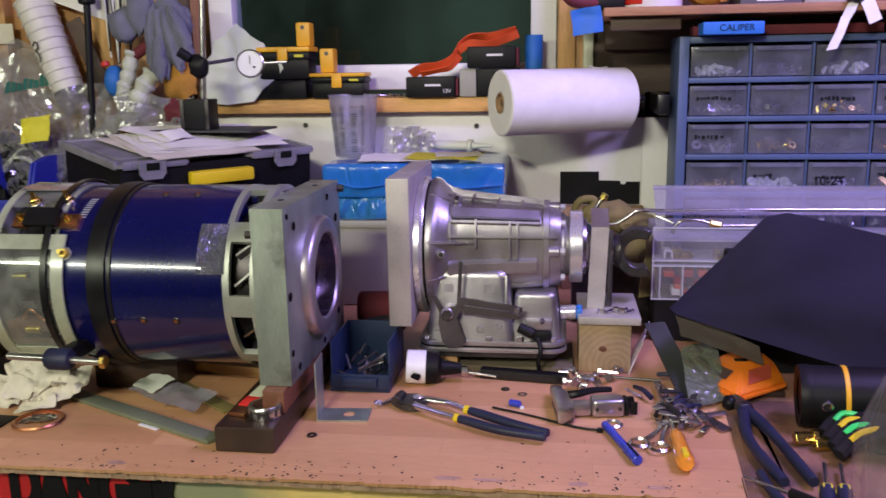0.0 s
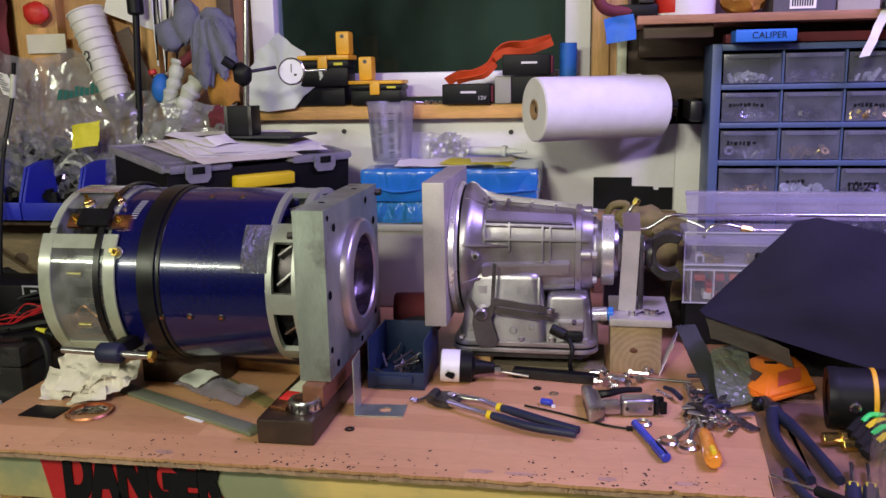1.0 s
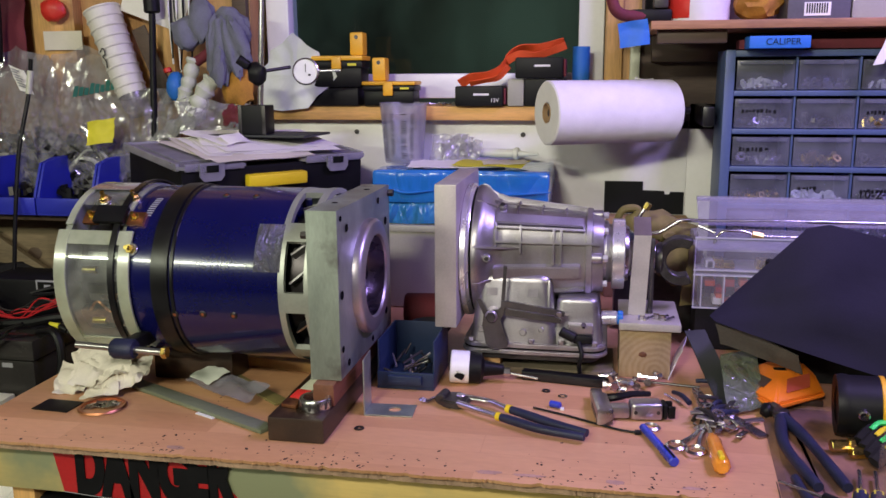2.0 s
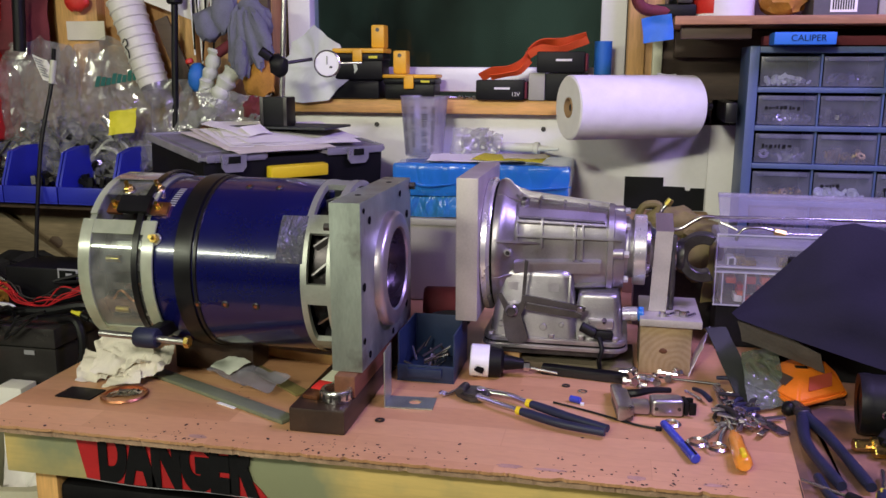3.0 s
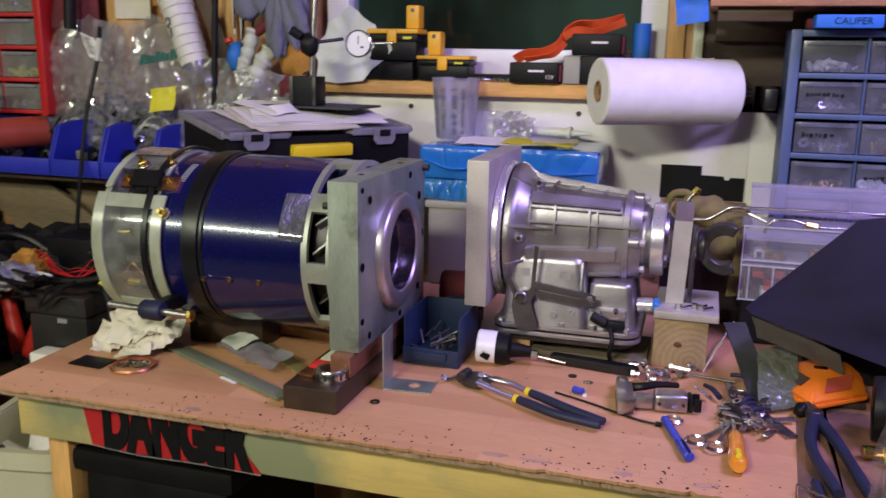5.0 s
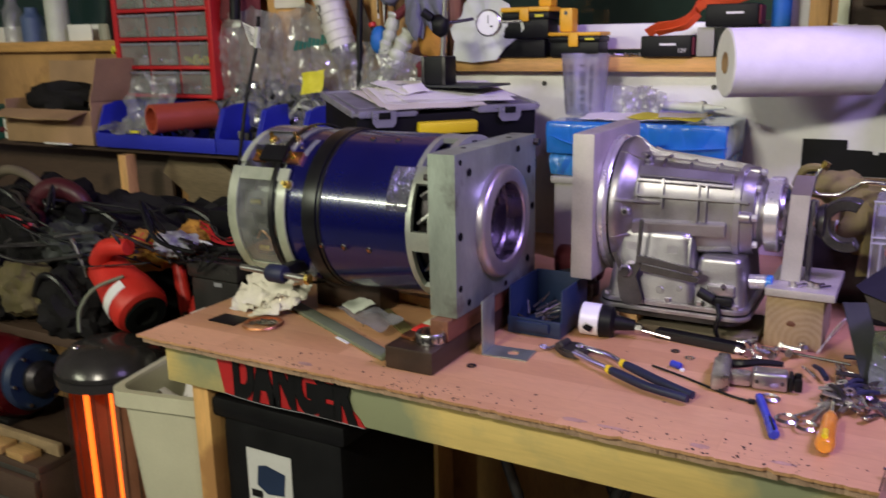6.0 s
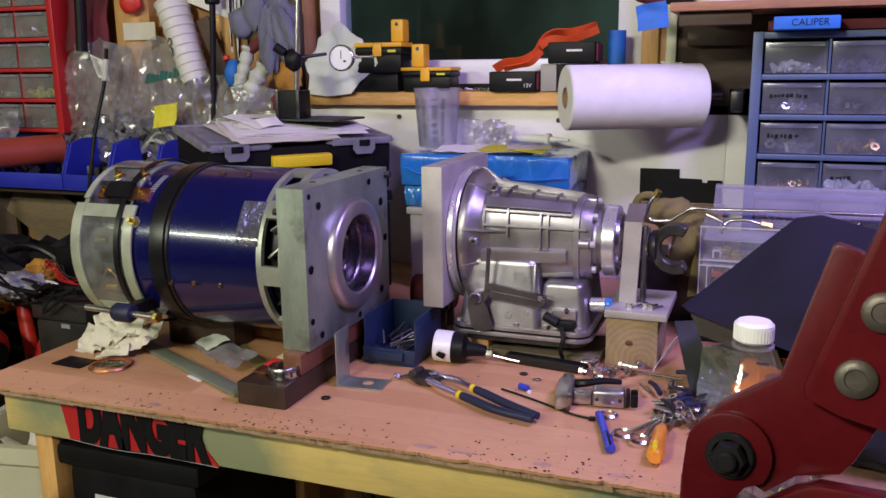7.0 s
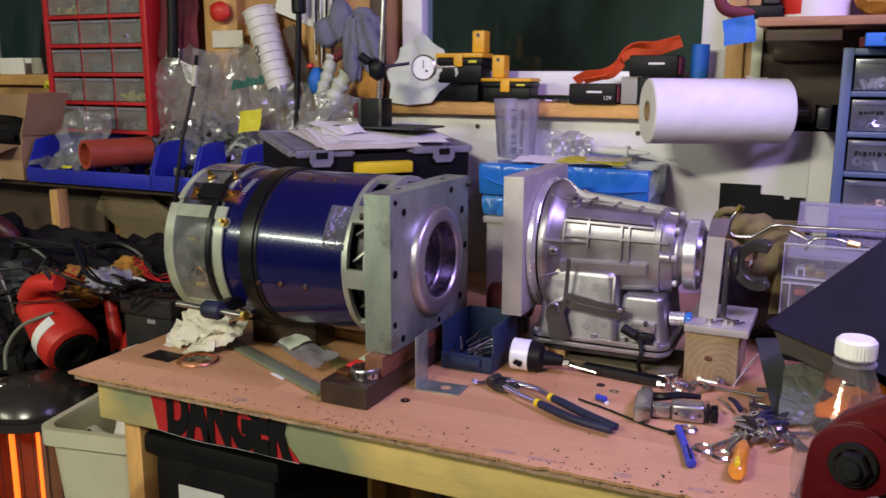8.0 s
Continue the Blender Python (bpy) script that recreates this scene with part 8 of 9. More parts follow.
def hanging_bag(spec, label, count=9):
    corner, u, v, seed, amp, taper = spec
    b = thing("parts_bag", Vector(corner) + Vector(u) * 0.5, label, "bag", "clear bags")
    part("film", taut_film(*spec), "bagfilm", b, flat=True)
    part("film", taut_film(Vector(corner) + V(0.012, 0.045, 0), Vector(u) * 0.94, Vector(v) * 0.96, seed + 4, amp * 0.6, taper, 14, 16), "bagfilm", b, flat=True)
    rr = random.Random(seed)
    for k in range(count):
        c = Vector(corner) + Vector(u) * rr.uniform(0.12, 0.85) + Vector(v) * rr.uniform(0.0, 0.40) + V(0, 0.018, 0)
        part("fitting", lathe(B(), c, (rr.uniform(-1, 1), rr.uniform(-0.4, 0.4), rr.uniform(-1, 1)), [(0, 0.006), (0, 0.018), (0.02, 0.018), (0.022, 0.012), (0.05, 0.012), (0.05, 0.006)], 12), rr.choice(("darksteel", "black", "black", "chrome", "darksteel")), b)
    for k in range(5):
        c = Vector(corner) + Vector(u) * rr.uniform(0.1, 0.55) + Vector(v) * rr.uniform(0.05, 0.25) + V(0, -0.004, 0)
        part("hose_end", tube(B(), [c, c + V(0.03, 0.01, 0.035), c + V(0.075, 0.012, 0.03), c + V(0.10, 0.01, -0.01)], rr.uniform(0.003, 0.007), 8), rr.choice(("black", "hose", "darksteel")), b)
    return b


left_bag = ((-1.56, 0.950, 1.12), (0.335, 0.0, 0.0), (0.040, 0.03, 0.385), 2, 0.026, 0.50)
print_bag = ((-1.30, 0.930, 1.13), (0.29, 0.0, 0.0), (-0.005, 0.04, 0.375), 5, 0.020, 0.42)
low_bag = ((-1.08, 0.90, 1.10), (0.17, 0.0, 0.0), (0.0, 0.06, 0.20), 8, 0.024, 0.3)
b1 = hanging_bag(left_bag, "clear parts bag with creased film and a white paper tag", 13)
b2 = hanging_bag(print_bag, "milky clear parts bag with green print and yellow tag", 20)
for k in range(8):
    a0 = 0.38 + 0.066 * k
    part("print_bar", film_patch(print_bag, a0, a0 + 0.056, 0.664 + 0.007 * k, 0.738 + 0.007 * k - 0.012 * (k % 3), 0.002, 2), "teal", b2, "green printed bar")
part("tag", sheet(B(), (-1.112, 0.872, 1.262), (0.076, 0.0, 0.010), (0.004, 0.008, 0.060), 10, 8, 0.010, 22, 2, 0.001), "tagyellow", b2, "yellow paper tag")
part("tag", sheet(B(), (-1.292, 0.89, 1.400), (0.040, 0, -0.014), (-0.026, 0.0, 0.062), 6, 6, 0.005, 26, 3, 0.001), "paper", b1, "white paper tag")
for k in range(7):
    part("tag_bar", box(B(), 0.006, 0.030 - 0.004 * (k % 3), -0.0065, -0.0055, 0, 0.003, 0, Matrix.Translation((-1.294 - 0.0033 * k, 0.886, 1.412 + 0.0070 * k)) @ Matrix.Rotation(radians(19), 4, "Y")), "greypaint", b1)
hanging_bag(low_bag, "small clear parts bag with dark fittings inside", 8)

# stack of white cups hung on the wall
ct = thing("cup_stack", (-1.06, 0.99, 1.5), "tilted stack of white plastic cups on the wall", "cups")
p0, p1 = V(-1.108, 0.985, 1.60), V(-1.03, 0.97, 1.385)
dd = (p1 - p0) / 9
for k in range(9):
    a = p0 + dd * k
    r = 0.0462 - 0.0009 * k
    part("cup", lathe(B(), a, dd, [(0, 0.03), (0, r - 0.001), (0.001, r + 0.0012), (0.004, r + 0.0016), (0.006, r + 0.0004), (0.007, r - 0.0014), (dd.length, r - 0.0022)], 30), "ivory", ct)
part("pen_mark", tube(B(), [V(-1.064 + dx, 0.976 - math.sqrt(0.0455 ** 2 - dx * dx), z) for dx, z in ((-0.030, 1.492), (-0.022, 1.500), (-0.014, 1.497), (-0.012, 1.486), (-0.020, 1.480), (-0.010, 1.470), (-0.008, 1.452))], 0.0016, 6), "ink", ct, "black pen stroke")
part("clear_cup", lathe(B(), p1, dd, [(0, 0.036), (0.03, 0.034), (0.055, 0.026), (0.057, 0)], 28), "frost", ct)
# black power cable and other hanging things
solid("hanging_cable", tube(B(), [(-0.955, 0.965, 2.0), (-0.952, 0.955, 1.62), (-0.958, 0.95, 1.45), (-0.962, 0.94, 1.27)], 0.0085, 10), "black", "thick black cable hanging on the wall", "cable")
solid("cable_plug", cyl(B(), (-0.952, 0.955, 1.585), (-0.953, 0.955, 1.66), 0.02, n=14, bev=0.004), "black", "black cable plug on the wall", "plug")
th = thing("test_lead", (-0.9, 0.4, 1.0), "thin black lead with pale connector", "cable")
part("lead", tube(B(), [(-1.240, 0.87, 1.475), (-1.252, 0.865, 1.39), (-1.262, 0.82, 1.25), (-1.245, 0.76, 1.10), (-1.20, 0.67, 0.95), (-1.17, 0.6, 0.895)], 0.0052, 8), "black", th)
part("connector", cyl(B(), (-1.243, 0.868, 1.447), (-1.2515, 0.8645, 1.390), 0.0075, n=12, bev=0.001), "cream", th)
hw = thing("hanging_wires", (-0.9, 0.99, 1.5), "bunch of thin loose wires hanging on the wall", "wires")
for k in range(9):
    x = -0.925 + 0.008 * k + random.uniform(-0.003, 0.003)
    part("wire", tube(B(), [(x, 1.0, 1.75), (x + random.uniform(-0.008, 0.008), 0.99, 1.6), (x + random.uniform(-0.014, 0.014), 0.985, 1.50 + random.uniform(-0.06, 0.03))], 0.0024, 6), "black" if k % 3 else "vinyl", hw)
gl = thing("nitrile_glove", (-0.8, 0.97, 1.5), "grey-lilac nitrile gloves hung in a bunch", "gloves")
for c, s, sd2 in (((-0.865, 0.96, 1.535), (0.038, 0.028, 0.042), 2), ((-0.82, 0.955, 1.568), (0.034, 0.028, 0.055), 4), ((-0.745, 0.96, 1.545), (0.045, 0.026, 0.05), 8)):
    part("cuff", blob(B(), c, s, 0.28, 1.8, sd2), "glove", gl)
for k, (x, z, l, lean) in enumerate(((-0.79, 1.50, 0.075, 6), (-0.765, 1.49, 0.085, -3), (-0.738, 1.50, 0.08, -12), (-0.715, 1.515, 0.06, -22), (-0.77, 1.455, 0.05, 2))):
    bm = blob(B(), (0, 0, 0), (0.018, 0.014, l), 0.30, 2.2, k + 12)
    bmesh.ops.transform(bm, matrix=Matrix.Translation((x, 0.945 - 0.004 * k, z)) @ Matrix.Rotation(radians(lean), 4, "Y"), verts=bm.verts)
    part("finger", bm, "glove", gl)
hz = thing("spray_hose", (-0.86, 0.96, 1.3), "pale corrugated hose bundle on the wall", "hose")
part("loop", tube(B(), [(-0.85, 0.96, 1.475), (-0.865, 0.955, 1.42), (-0.878, 0.95, 1.375), (-0.85, 0.95, 1.36)], lambda t: 0.018 + 0.003 * math.sin(t * 40), 12), "hose", hz)
part("loop", tube(B(), [(-0.80, 0.955, 1.425), (-0.83, 0.945, 1.38), (-0.85, 0.94, 1.33), (-0.91, 0.94, 1.30)], lambda t: 0.022 + 0.004 * math.sin(t * 34), 12), "hose", hz)
part("nozzle", cyl(B(), (-0.845, 0.958, 1.465), (-0.80, 0.955, 1.492), 0.013, n=12, bev=0.002), "maroon", hz)
solid("plastic_bag", sheet(B(), (-0.93, 0.90, 1.285), (0.20, 0.02, 0.0), (0.03, 0.03, 0.085), 16, 10, 0.025, 22, 8, 0.001), "bag", "clear bag hanging over the case", "bag", "clear bags")
solid("plastic_bag", sheet(B(), (-1.02, 0.92, 1.26), (0.10, 0.02, 0.0), (0.0, 0.03, 0.14), 12, 12, 0.025, 24, 9, 0.001), "bag", "clear bag with lilac sheen on the wall", "bag", "clear bags")
bl = thing("blue_canister", (-0.9, 0.97, 1.37), "bright blue round canister on the wall", "canister")
part("body", blob(B(), (-0.905, 0.965, 1.405), (0.026, 0.026, 0.038), 0.08, 1.5, 3), "tape", bl)
part("cap", cyl(B(), (-0.922, 0.96, 1.44), (-0.925, 0.96, 1.452), 0.010, n=12, bev=0.002), "brightred", bl)
solid("red_rag", blob(B(), (-0.735, 0.93, 1.33), (0.03, 0.02, 0.028), 0.4, 2.6, 5), "maroon", "dark red shop rag beside the dial base", "rag")
solid("orange_rag", blob(B(), (-0.74, 0.965, 1.40), (0.04, 0.02, 0.045), 0.35, 2.6, 7), "ochre", "orange-brown cloth hanging on the wall", "rag")
solid("wall_poster", box(B(), -0.075, 0.10, -0.001, 0.001, -0.03, 0.09, 0, Matrix.Translation((-0.985, 1.0, 1.60)) @ Matrix.Rotation(radians(20), 4, "Y")), "paper", "white paper pinned on the wall", "poster")
solid("pinned_card", box(B(), -1.29, -1.18, 1.0, 1.003, 1.50, 1.548), "rag", "cream card pinned on the stud", "card")
solid("red_marker", blob(B(), (-1.245, 0.985, 1.60), (0.034, 0.02, 0.03), 0.15, 2, 2), "brightred", "red plastic clip on the stud", "clip")
solid("dark_strap", box(B(), -0.02, 0.02, 0, 0.008, -0.10, 0.10, 0.003, Matrix.Translation((-0.975, 0.985, 1.46)) @ Matrix.Rotation(radians(-22), 4, "Y")), "brownwall", "dark leather strap on the wall", "strap")
solid("black_hose", tube(B(), [(-1.38, 0.95, 1.9), (-1.385, 0.945, 1.6), (-1.39, 0.94, 1.47)], 0.016, 12), "black", "thick black hose hanging beside the red cabinet", "hose")
# added sheet, no cloth: gives the wall its red-brown tone here
solid("dark_tarp", sheet(B(), (-1.47, 0.985, 1.45), (0.13, 0.01, 0), (0.0, 0.02, 0.5), 10, 18, 0.02, 9, 3, 0.003), "maroon", "dark maroon sheet added in place of the red-brown wall", "cloth")

# ---- far left: boxes on the shelf, window things ----
cb = thing("cardboard_box", (-2.1, 0.9, 1.0965), "open brown cardboard box with dark contents", "box")
x0, x1, y0, y1, z0, z1 = -2.32, -1.89, 0.80, 0.99, 1.0965, 1.235
for a in ((x0, x1, y0, y0 + 0.005, z0, z1 - 0.030), (x0, x1, y1 - 0.005, y1, z0, z1), (x0, x0 + 0.005, y0 + 0.0052, y1 - 0.0052, z0, z1), (x1 - 0.005, x1, y0 + 0.0052, y1 - 0.0052, z0, z1)):
    part("wall", box(B(), *a), "card", cb)
part("flap", sheet(B(), (x0 + 0.01, y0 - 0.001, z1 - 0.028), (x1 - x0 - 0.02, 0, 0), (0, -0.075, -0.022), 10, 4, 0.006, 8, 2, 0.004), "card", cb, "folded-out front flap")
part("flap", sheet(B(), (x1, y0, z1), (0, y1 - y0, 0), (0.05, 0, 0.13), 6, 6, 0.004, 8, 3, 0.004), "card", cb)
part("flap", sheet(B(), (x0, y1, z1), (x1 - x0, 0, 0), (0, 0.01, 0.12), 10, 4, 0.004, 8, 4, 0.004), "card", cb)
part("dark_bag", blob(B(), (-2.1, 0.885, 1.235), (0.18, 0.075, 0.055), 0.35, 2.4, 6), "darkcloth", cb, "dark folded bag inside")
for z in (1.0965, 1.1505):
    gb = thing("green_carton", (-2.52, 0.87, z), "dark green carton with white marks on the side shelf", "box", "green cartons")
    part("carton", box(B(), -2.64, -2.385, 0.80, 0.95, z, z + 0.053, 0.003), "teal", gb)
    for k in range(3):
        part("print_bar", box(B(), -2.44 + 0.016 * k, -2.432 + 0.016 * k, 0.7988, 0.7997, z + 0.018, z + 0.030), "paper", gb)
solid("white_box", box(B(), -2.38, -2.325, 0.83, 0.95, 1.0965, 1.165, 0.004), "paper", "white carton on the side shelf", "box")
solid("red_cloth", blob(B(), (-2.5, 0.83, 1.125), (0.12, 0.05, 0.03), 0.3, 2.5, 4), "maroon", "dark red cloth on the side shelf", "cloth")
solid("white_envelope", box(B(), -2.10, -1.98, 0.776, 0.79, 1.0965, 1.101, 0.001), "paper", "white envelope on the shelf edge", "envelope")
for x, h, r, mt, nm, lb in ((-2.58, 0.16, 0.035, "bag", "jar", "clear glass jar on the window sill"), (-2.47, 0.12, 0.04, "cabblue", "bottle", "blue bottle on the window sill"), (-2.33, 0.24, 0.04, "hose", "paint_tube", "tall pale tube on the window sill")):
    solid(nm, lathe(B(), (x, 1.06, 1.4205), (0, 0, 1), [(0, 0), (0, r), (h * 0.7, r), (h * 0.85, r * 0.6), (h, r * 0.55), (h, 0)], 28), mt, lb, nm)
solid("white_card", box(B(), -2.25, -2.13, 1.035, 1.04, 1.4205, 1.475, 0.001), "paper", "white card standing on the window sill", "card")
solid("label_tin", cyl(B(), (-2.07, 1.05, 1.4205), (-2.07, 1.05, 1.475), 0.026, n=24, bev=0.003), "beige", "small labelled tin on the window sill", "tin")
solid("yellow_clip", tube(B(), [(-1.985, 0.995, 1.38), (-1.965, 0.985, 1.395), (-1.945, 0.985, 1.375), (-1.95, 0.985, 1.345)], 0.008, 8), "tagyellow", "yellow plastic clip on the sill", "clip")
solid("black_kettle", lathe(B(), (-2.03, 1.10, 1.4205), (0, 0, 1), [(0, 0), (0, 0.06), (0.06, 0.065), (0.16, 0.05), (0.19, 0.02), (0.19, 0)], 30), "black", "black round kettle on the window sill", "kettle")

# ---- lower left: side table with a heap of tools ----
tb2 = thing("side_table", (-1.5, 0.6, 0), "low dark side table heaped with tools", "table")
part("top", box(B(), -2.6, -0.87, 0.40, 0.95, 0.60, 0.63, 0.004), "brownwall", tb2)
for x in (-2.5, -0.95):
    for y in (0.42, 0.88):
        part("leg", box(B(), x, x + 0.05, y, y + 0.05, 0, 0.5995, 0.003), "brownwall", tb2)
TZ = 0.6305
rj = thing("red_power_tool", (-1.37, 0.42, TZ), "red round power tool housing with white band", "power tool")
ja, jb = V(-1.452, 0.44, 0.845), V(-1.262, 0.395, 0.745)
jd = (jb - ja).normalized()
part("housing", lathe(B(), ja, jd, [(0, 0), (0.0, 0.040), (0.012, 0.050), (0.07, 0.056), (0.13, 0.068), (0.19, 0.072), (0.206, 0.066), (0.212, 0.052)], 32), "brightred", rj)
part("band", lathe(B(), ja + jd * 0.135, jd, [(0, 0.0690), (0.001, 0.0705), (0.030, 0.0728), (0.031, 0.0715)], 32, -60, 200), "vinyl", rj, "white band")
part("vent_ring", lathe(B(), jb, jd, [(0.0, 0.056), (0.004, 0.054), (0.004, 0.030), (-0.006, 0.026), (-0.006, 0.0)], 32), "cavity", rj, "dark open end")
part("grip", tube(B(), [ja + V(0.02, -0.03, 0.02), ja + V(0.08, -0.05, 0.065), ja + V(0.16, -0.05, 0.075)], lambda q: 0.026 - 0.006 * q, 12), "brightred", rj)
bcut = thing("bolt_cutter", (-1.31, 0.59, TZ), "bolt cutter with red handles standing in the heap", "bolt cutter")
part("handle", tube(B(), [(-1.357, 0.604, 0.816), (-1.336, 0.593, 0.76), (-1.312, 0.58, 0.687)], lambda q: 0.017 + 0.004 * q, 12), "brightred", bcut)
part("handle", tube(B(), [(-1.243, 0.604, 0.842), (-1.260, 0.593, 0.76), (-1.290, 0.58, 0.687)], lambda q: 0.017 + 0.004 * q, 12), "brightred", bcut)
part("blade", tube(B(), [(-1.312, 0.58, 0.69), (-1.302, 0.585, 0.66), (-1.300, 0.59, 0.632)], 0.022, 8), "darksteel", bcut)
part("pivot", cyl(B(), (-1.301, 0.556, 0.687), (-1.301, 0.60, 0.687), 0.013, n=14, bev=0.002), "darksteel", bcut)
heap = (("ochre", "ochre_cloth", "crumpled ochre cloth in the tool heap", (-1.48, 0.60, 0.85), (0.14, 0.09, 0.055), 3),
        ("ochre", "ochre_cloth", "crumpled ochre cloth in the tool heap", (-1.31, 0.64, 0.89), (0.06, 0.05, 0.045), 5),
        ("darkcloth", "tool_bag", "black fabric tool bag in the heap", (-1.62, 0.70, 0.80), (0.26, 0.17, 0.17), 6),
        ("darkcloth", "tool_bag", "black fabric tool bag in the heap", (-1.12, 0.80, 0.76), (0.18, 0.10, 0.13), 8),
        ("darkcloth", "tool_bag", "black fabric tool bag in the heap", (-1.95, 0.66, 0.82), (0.24, 0.18, 0.19), 9),
        ("darkcloth", "tool_bag", "black fabric tool bag in the heap", (-1.40, 0.80, 0.80), (0.24, 0.12, 0.16), 10),
        ("darkolive", "canvas_sack", "olive canvas sack in the heap", (-1.755, 0.42, 0.745), (0.10, 0.07, 0.075), 12),
        ("darkcloth", "tool_bag", "black fabric tool bag in the heap", (-1.60, 0.45, 0.715), (0.12, 0.08, 0.10), 21),
        ("darkcloth", "tool_bag", "black fabric tool bag in the heap", (-1.95, 0.43, 0.72), (0.13, 0.09, 0.11), 22),
        ("slate", "grey_jacket", "dark grey jacket crumpled in the heap", (-1.66, 0.52, 0.87), (0.11, 0.08, 0.06), 23),
        ("darkcloth", "tool_bag", "black fabric tool bag in the heap", (-1.27, 0.70, 0.70), (0.14, 0.08, 0.09), 24),
        ("greypaint", "grey_pouch", "dark grey pouch in the heap", (-1.27, 0.53, 0.90), (0.07, 0.05, 0.032), 13))
for mt, nm, lb, c, s, sd2 in heap:
    hp = thing(nm, c, lb, nm.replace("_", " "))
    part("lump", blob(B(), c, s, 0.35, 2.3, sd2, 4), mt, hp)
    if nm == "tool_bag":
        part("carry_strap", tube(B(), [V(*c) + V(-s[0] * 0.7, -s[1] * 0.8, s[2] * 0.3), V(*c) + V(-s[0] * 0.2, -s[1] * 0.95, s[2] * 0.95), V(*c) + V(s[0] * 0.3, -s[1] * 0.9, s[2] * 0.85), V(*c) + V(s[0] * 0.7, -s[1] * 0.75, s[2] * 0.2)], 0.009, 8), "rubber", hp)
rh = thing("ear_defenders", (-1.75, 0.58, 0.9), "dark red curved headband of ear defenders in the heap", "ear defenders")
part("headband", tube(B(), [V(-1.735 + 0.080 * math.cos(radians(a)), 0.57 - 0.0003 * a, 0.945 + 0.068 * math.sin(radians(a))) for a in range(10, 231, 22)], lambda q: 0.020 + 0.012 * math.sin(math.pi * q), 12), "wine", rh)
part("cup", lathe(B(), (-1.662, 0.555, 0.945), (0.4, -1, 0), [(0, 0), (0, 0.030), (0.01, 0.036), (0.035, 0.036), (0.045, 0.028), (0.045, 0)], 24), "black", rh)
solid("air_hose", tube(B(), [(-2.19, 0.62, 0.84), (-2.16, 0.60, 0.92), (-2.10, 0.585, 1.01), (-2.0, 0.58, 1.045), (-1.90, 0.585, 1.02), (-1.86, 0.60, 0.95)], 0.015, 12), "tan", "grey-beige air hose looping out of the heap", "hose")
for k, (x, z) in enumerate(((-2.07, 0.87), (-2.02, 0.885))):
    solid("steel_rod", cyl(B(), (x, 0.43, z), (x + 0.075, 0.40, z - 0.15), 0.0045, n=10), "brightsteel", "thin bright steel rod in the heap", "rod", "steel rods")
dm = thing("red_motor_drum", (-1.87, 0.42, 0.345), "dark red round motor drum with blue collar on a crate", "motor")
part("drum", lathe(B(), (-2.02, 0.40, 0.47), (1, 0, 0.06), [(0, 0), (0, 0.09), (0.02, 0.118), (0.05, 0.124), (0.20, 0.124), (0.235, 0.112), (0.25, 0.08)], 40), "hoist", dm)
part("collar", lathe(B(), (-1.775, 0.40, 0.485), (1, 0, 0.06), [(0, 0.05), (0, 0.092), (0.02, 0.096), (0.035, 0.088), (0.035, 0.04)], 32), "bincan", dm, "dark blue collar")
part("end_cap", lathe(B(), (-1.738, 0.40, 0.487), (1, 0, 0.06), [(0, 0.03), (0, 0.050), (0.015, 0.052), (0.03, 0.038), (0.034, 0)], 28), "darksteel", dm, "dark steel end cap")
for k in range(6):
    t = math.tau * k / 6
    part("tie_bolt", cyl(B(), (-1.742, 0.40 + 0.079 * math.cos(t), 0.487 + 0.079 * math.sin(t)), (-1.728, 0.40 + 0.079 * math.cos(t), 0.488 + 0.079 * math.sin(t)), 0.006, n=6), "steel", dm)
part("foot", box(B(), -1.97, -1.82, 0.34, 0.46, 0.3425, 0.362, 0.004), "darksteel", dm)
cr = thing("wooden_crate", (-1.78, 0.36, 0), "low wooden crate with pale blocks on its edge", "crate")
for k in range(4):
    part("front_board", box(B(), -2.05, -1.52, 0.20, 0.218, 0.002 + 0.078 * k, 0.076 + 0.078 * k, 0.003), "darkcanvas" if k < 3 else "brownwall", cr)
part("lid_board", box(B(), -2.05, -1.52, 0.2185, 0.56, 0.322, 0.342, 0.003), "brownwall", cr)
part("side_board", box(B(), -1.538, -1.52, 0.2185, 0.56, 0.002, 0.3215, 0.003), "brownwall", cr)
for k in range(4):
    o = solid("pine_block", box(B(), -0.04, 0.04, -0.026, 0.026, 0, 0.022, 0.003, pose(-1.93 + 0.105 * k, 0.245, 0.3425, 0, 0, 4 * (k % 3) - 4)), "pine", "short pale pine block on the crate", "wood block", "pine blocks")
solid("plank_rail", box(B(), -0.20, 0.20, -0.008, 0.008, -0.018, 0.018, 0.003, Matrix.Translation((-1.72, 0.290, 0.3615)) @ Matrix.Rotation(radians(0), 4, "Y")), "endgrain", "pale wooden rail lying on the crate", "rail")
rnd = random.Random(9)
tangle = thing("cable_tangle", (-1.4, 0.5, TZ), "tangle of dark cords looping over the tool heap", "cables")
for k in range(30):
    cx, cy, cz = rnd.uniform(-1.95, -0.95), rnd.uniform(0.40, 0.6), rnd.uniform(0.86, 0.98)
    pts = [(cx + rnd.gauss(0, 0.09), cy + rnd.gauss(0, 0.03), cz + rnd.gauss(0, 0.03)) for q in range(5)]
    part("cord", tube(B(), pts, rnd.uniform(0.002, 0.006), 7), ("red" if k in (4, 17) else rnd.choice(("black", "rubber", "black", "rubber", "darksteel"))), tangle)
wires = thing("wire_bundle", (-1.1, 0.54, 0.89), "thin red and black wires on the equipment case", "wires")
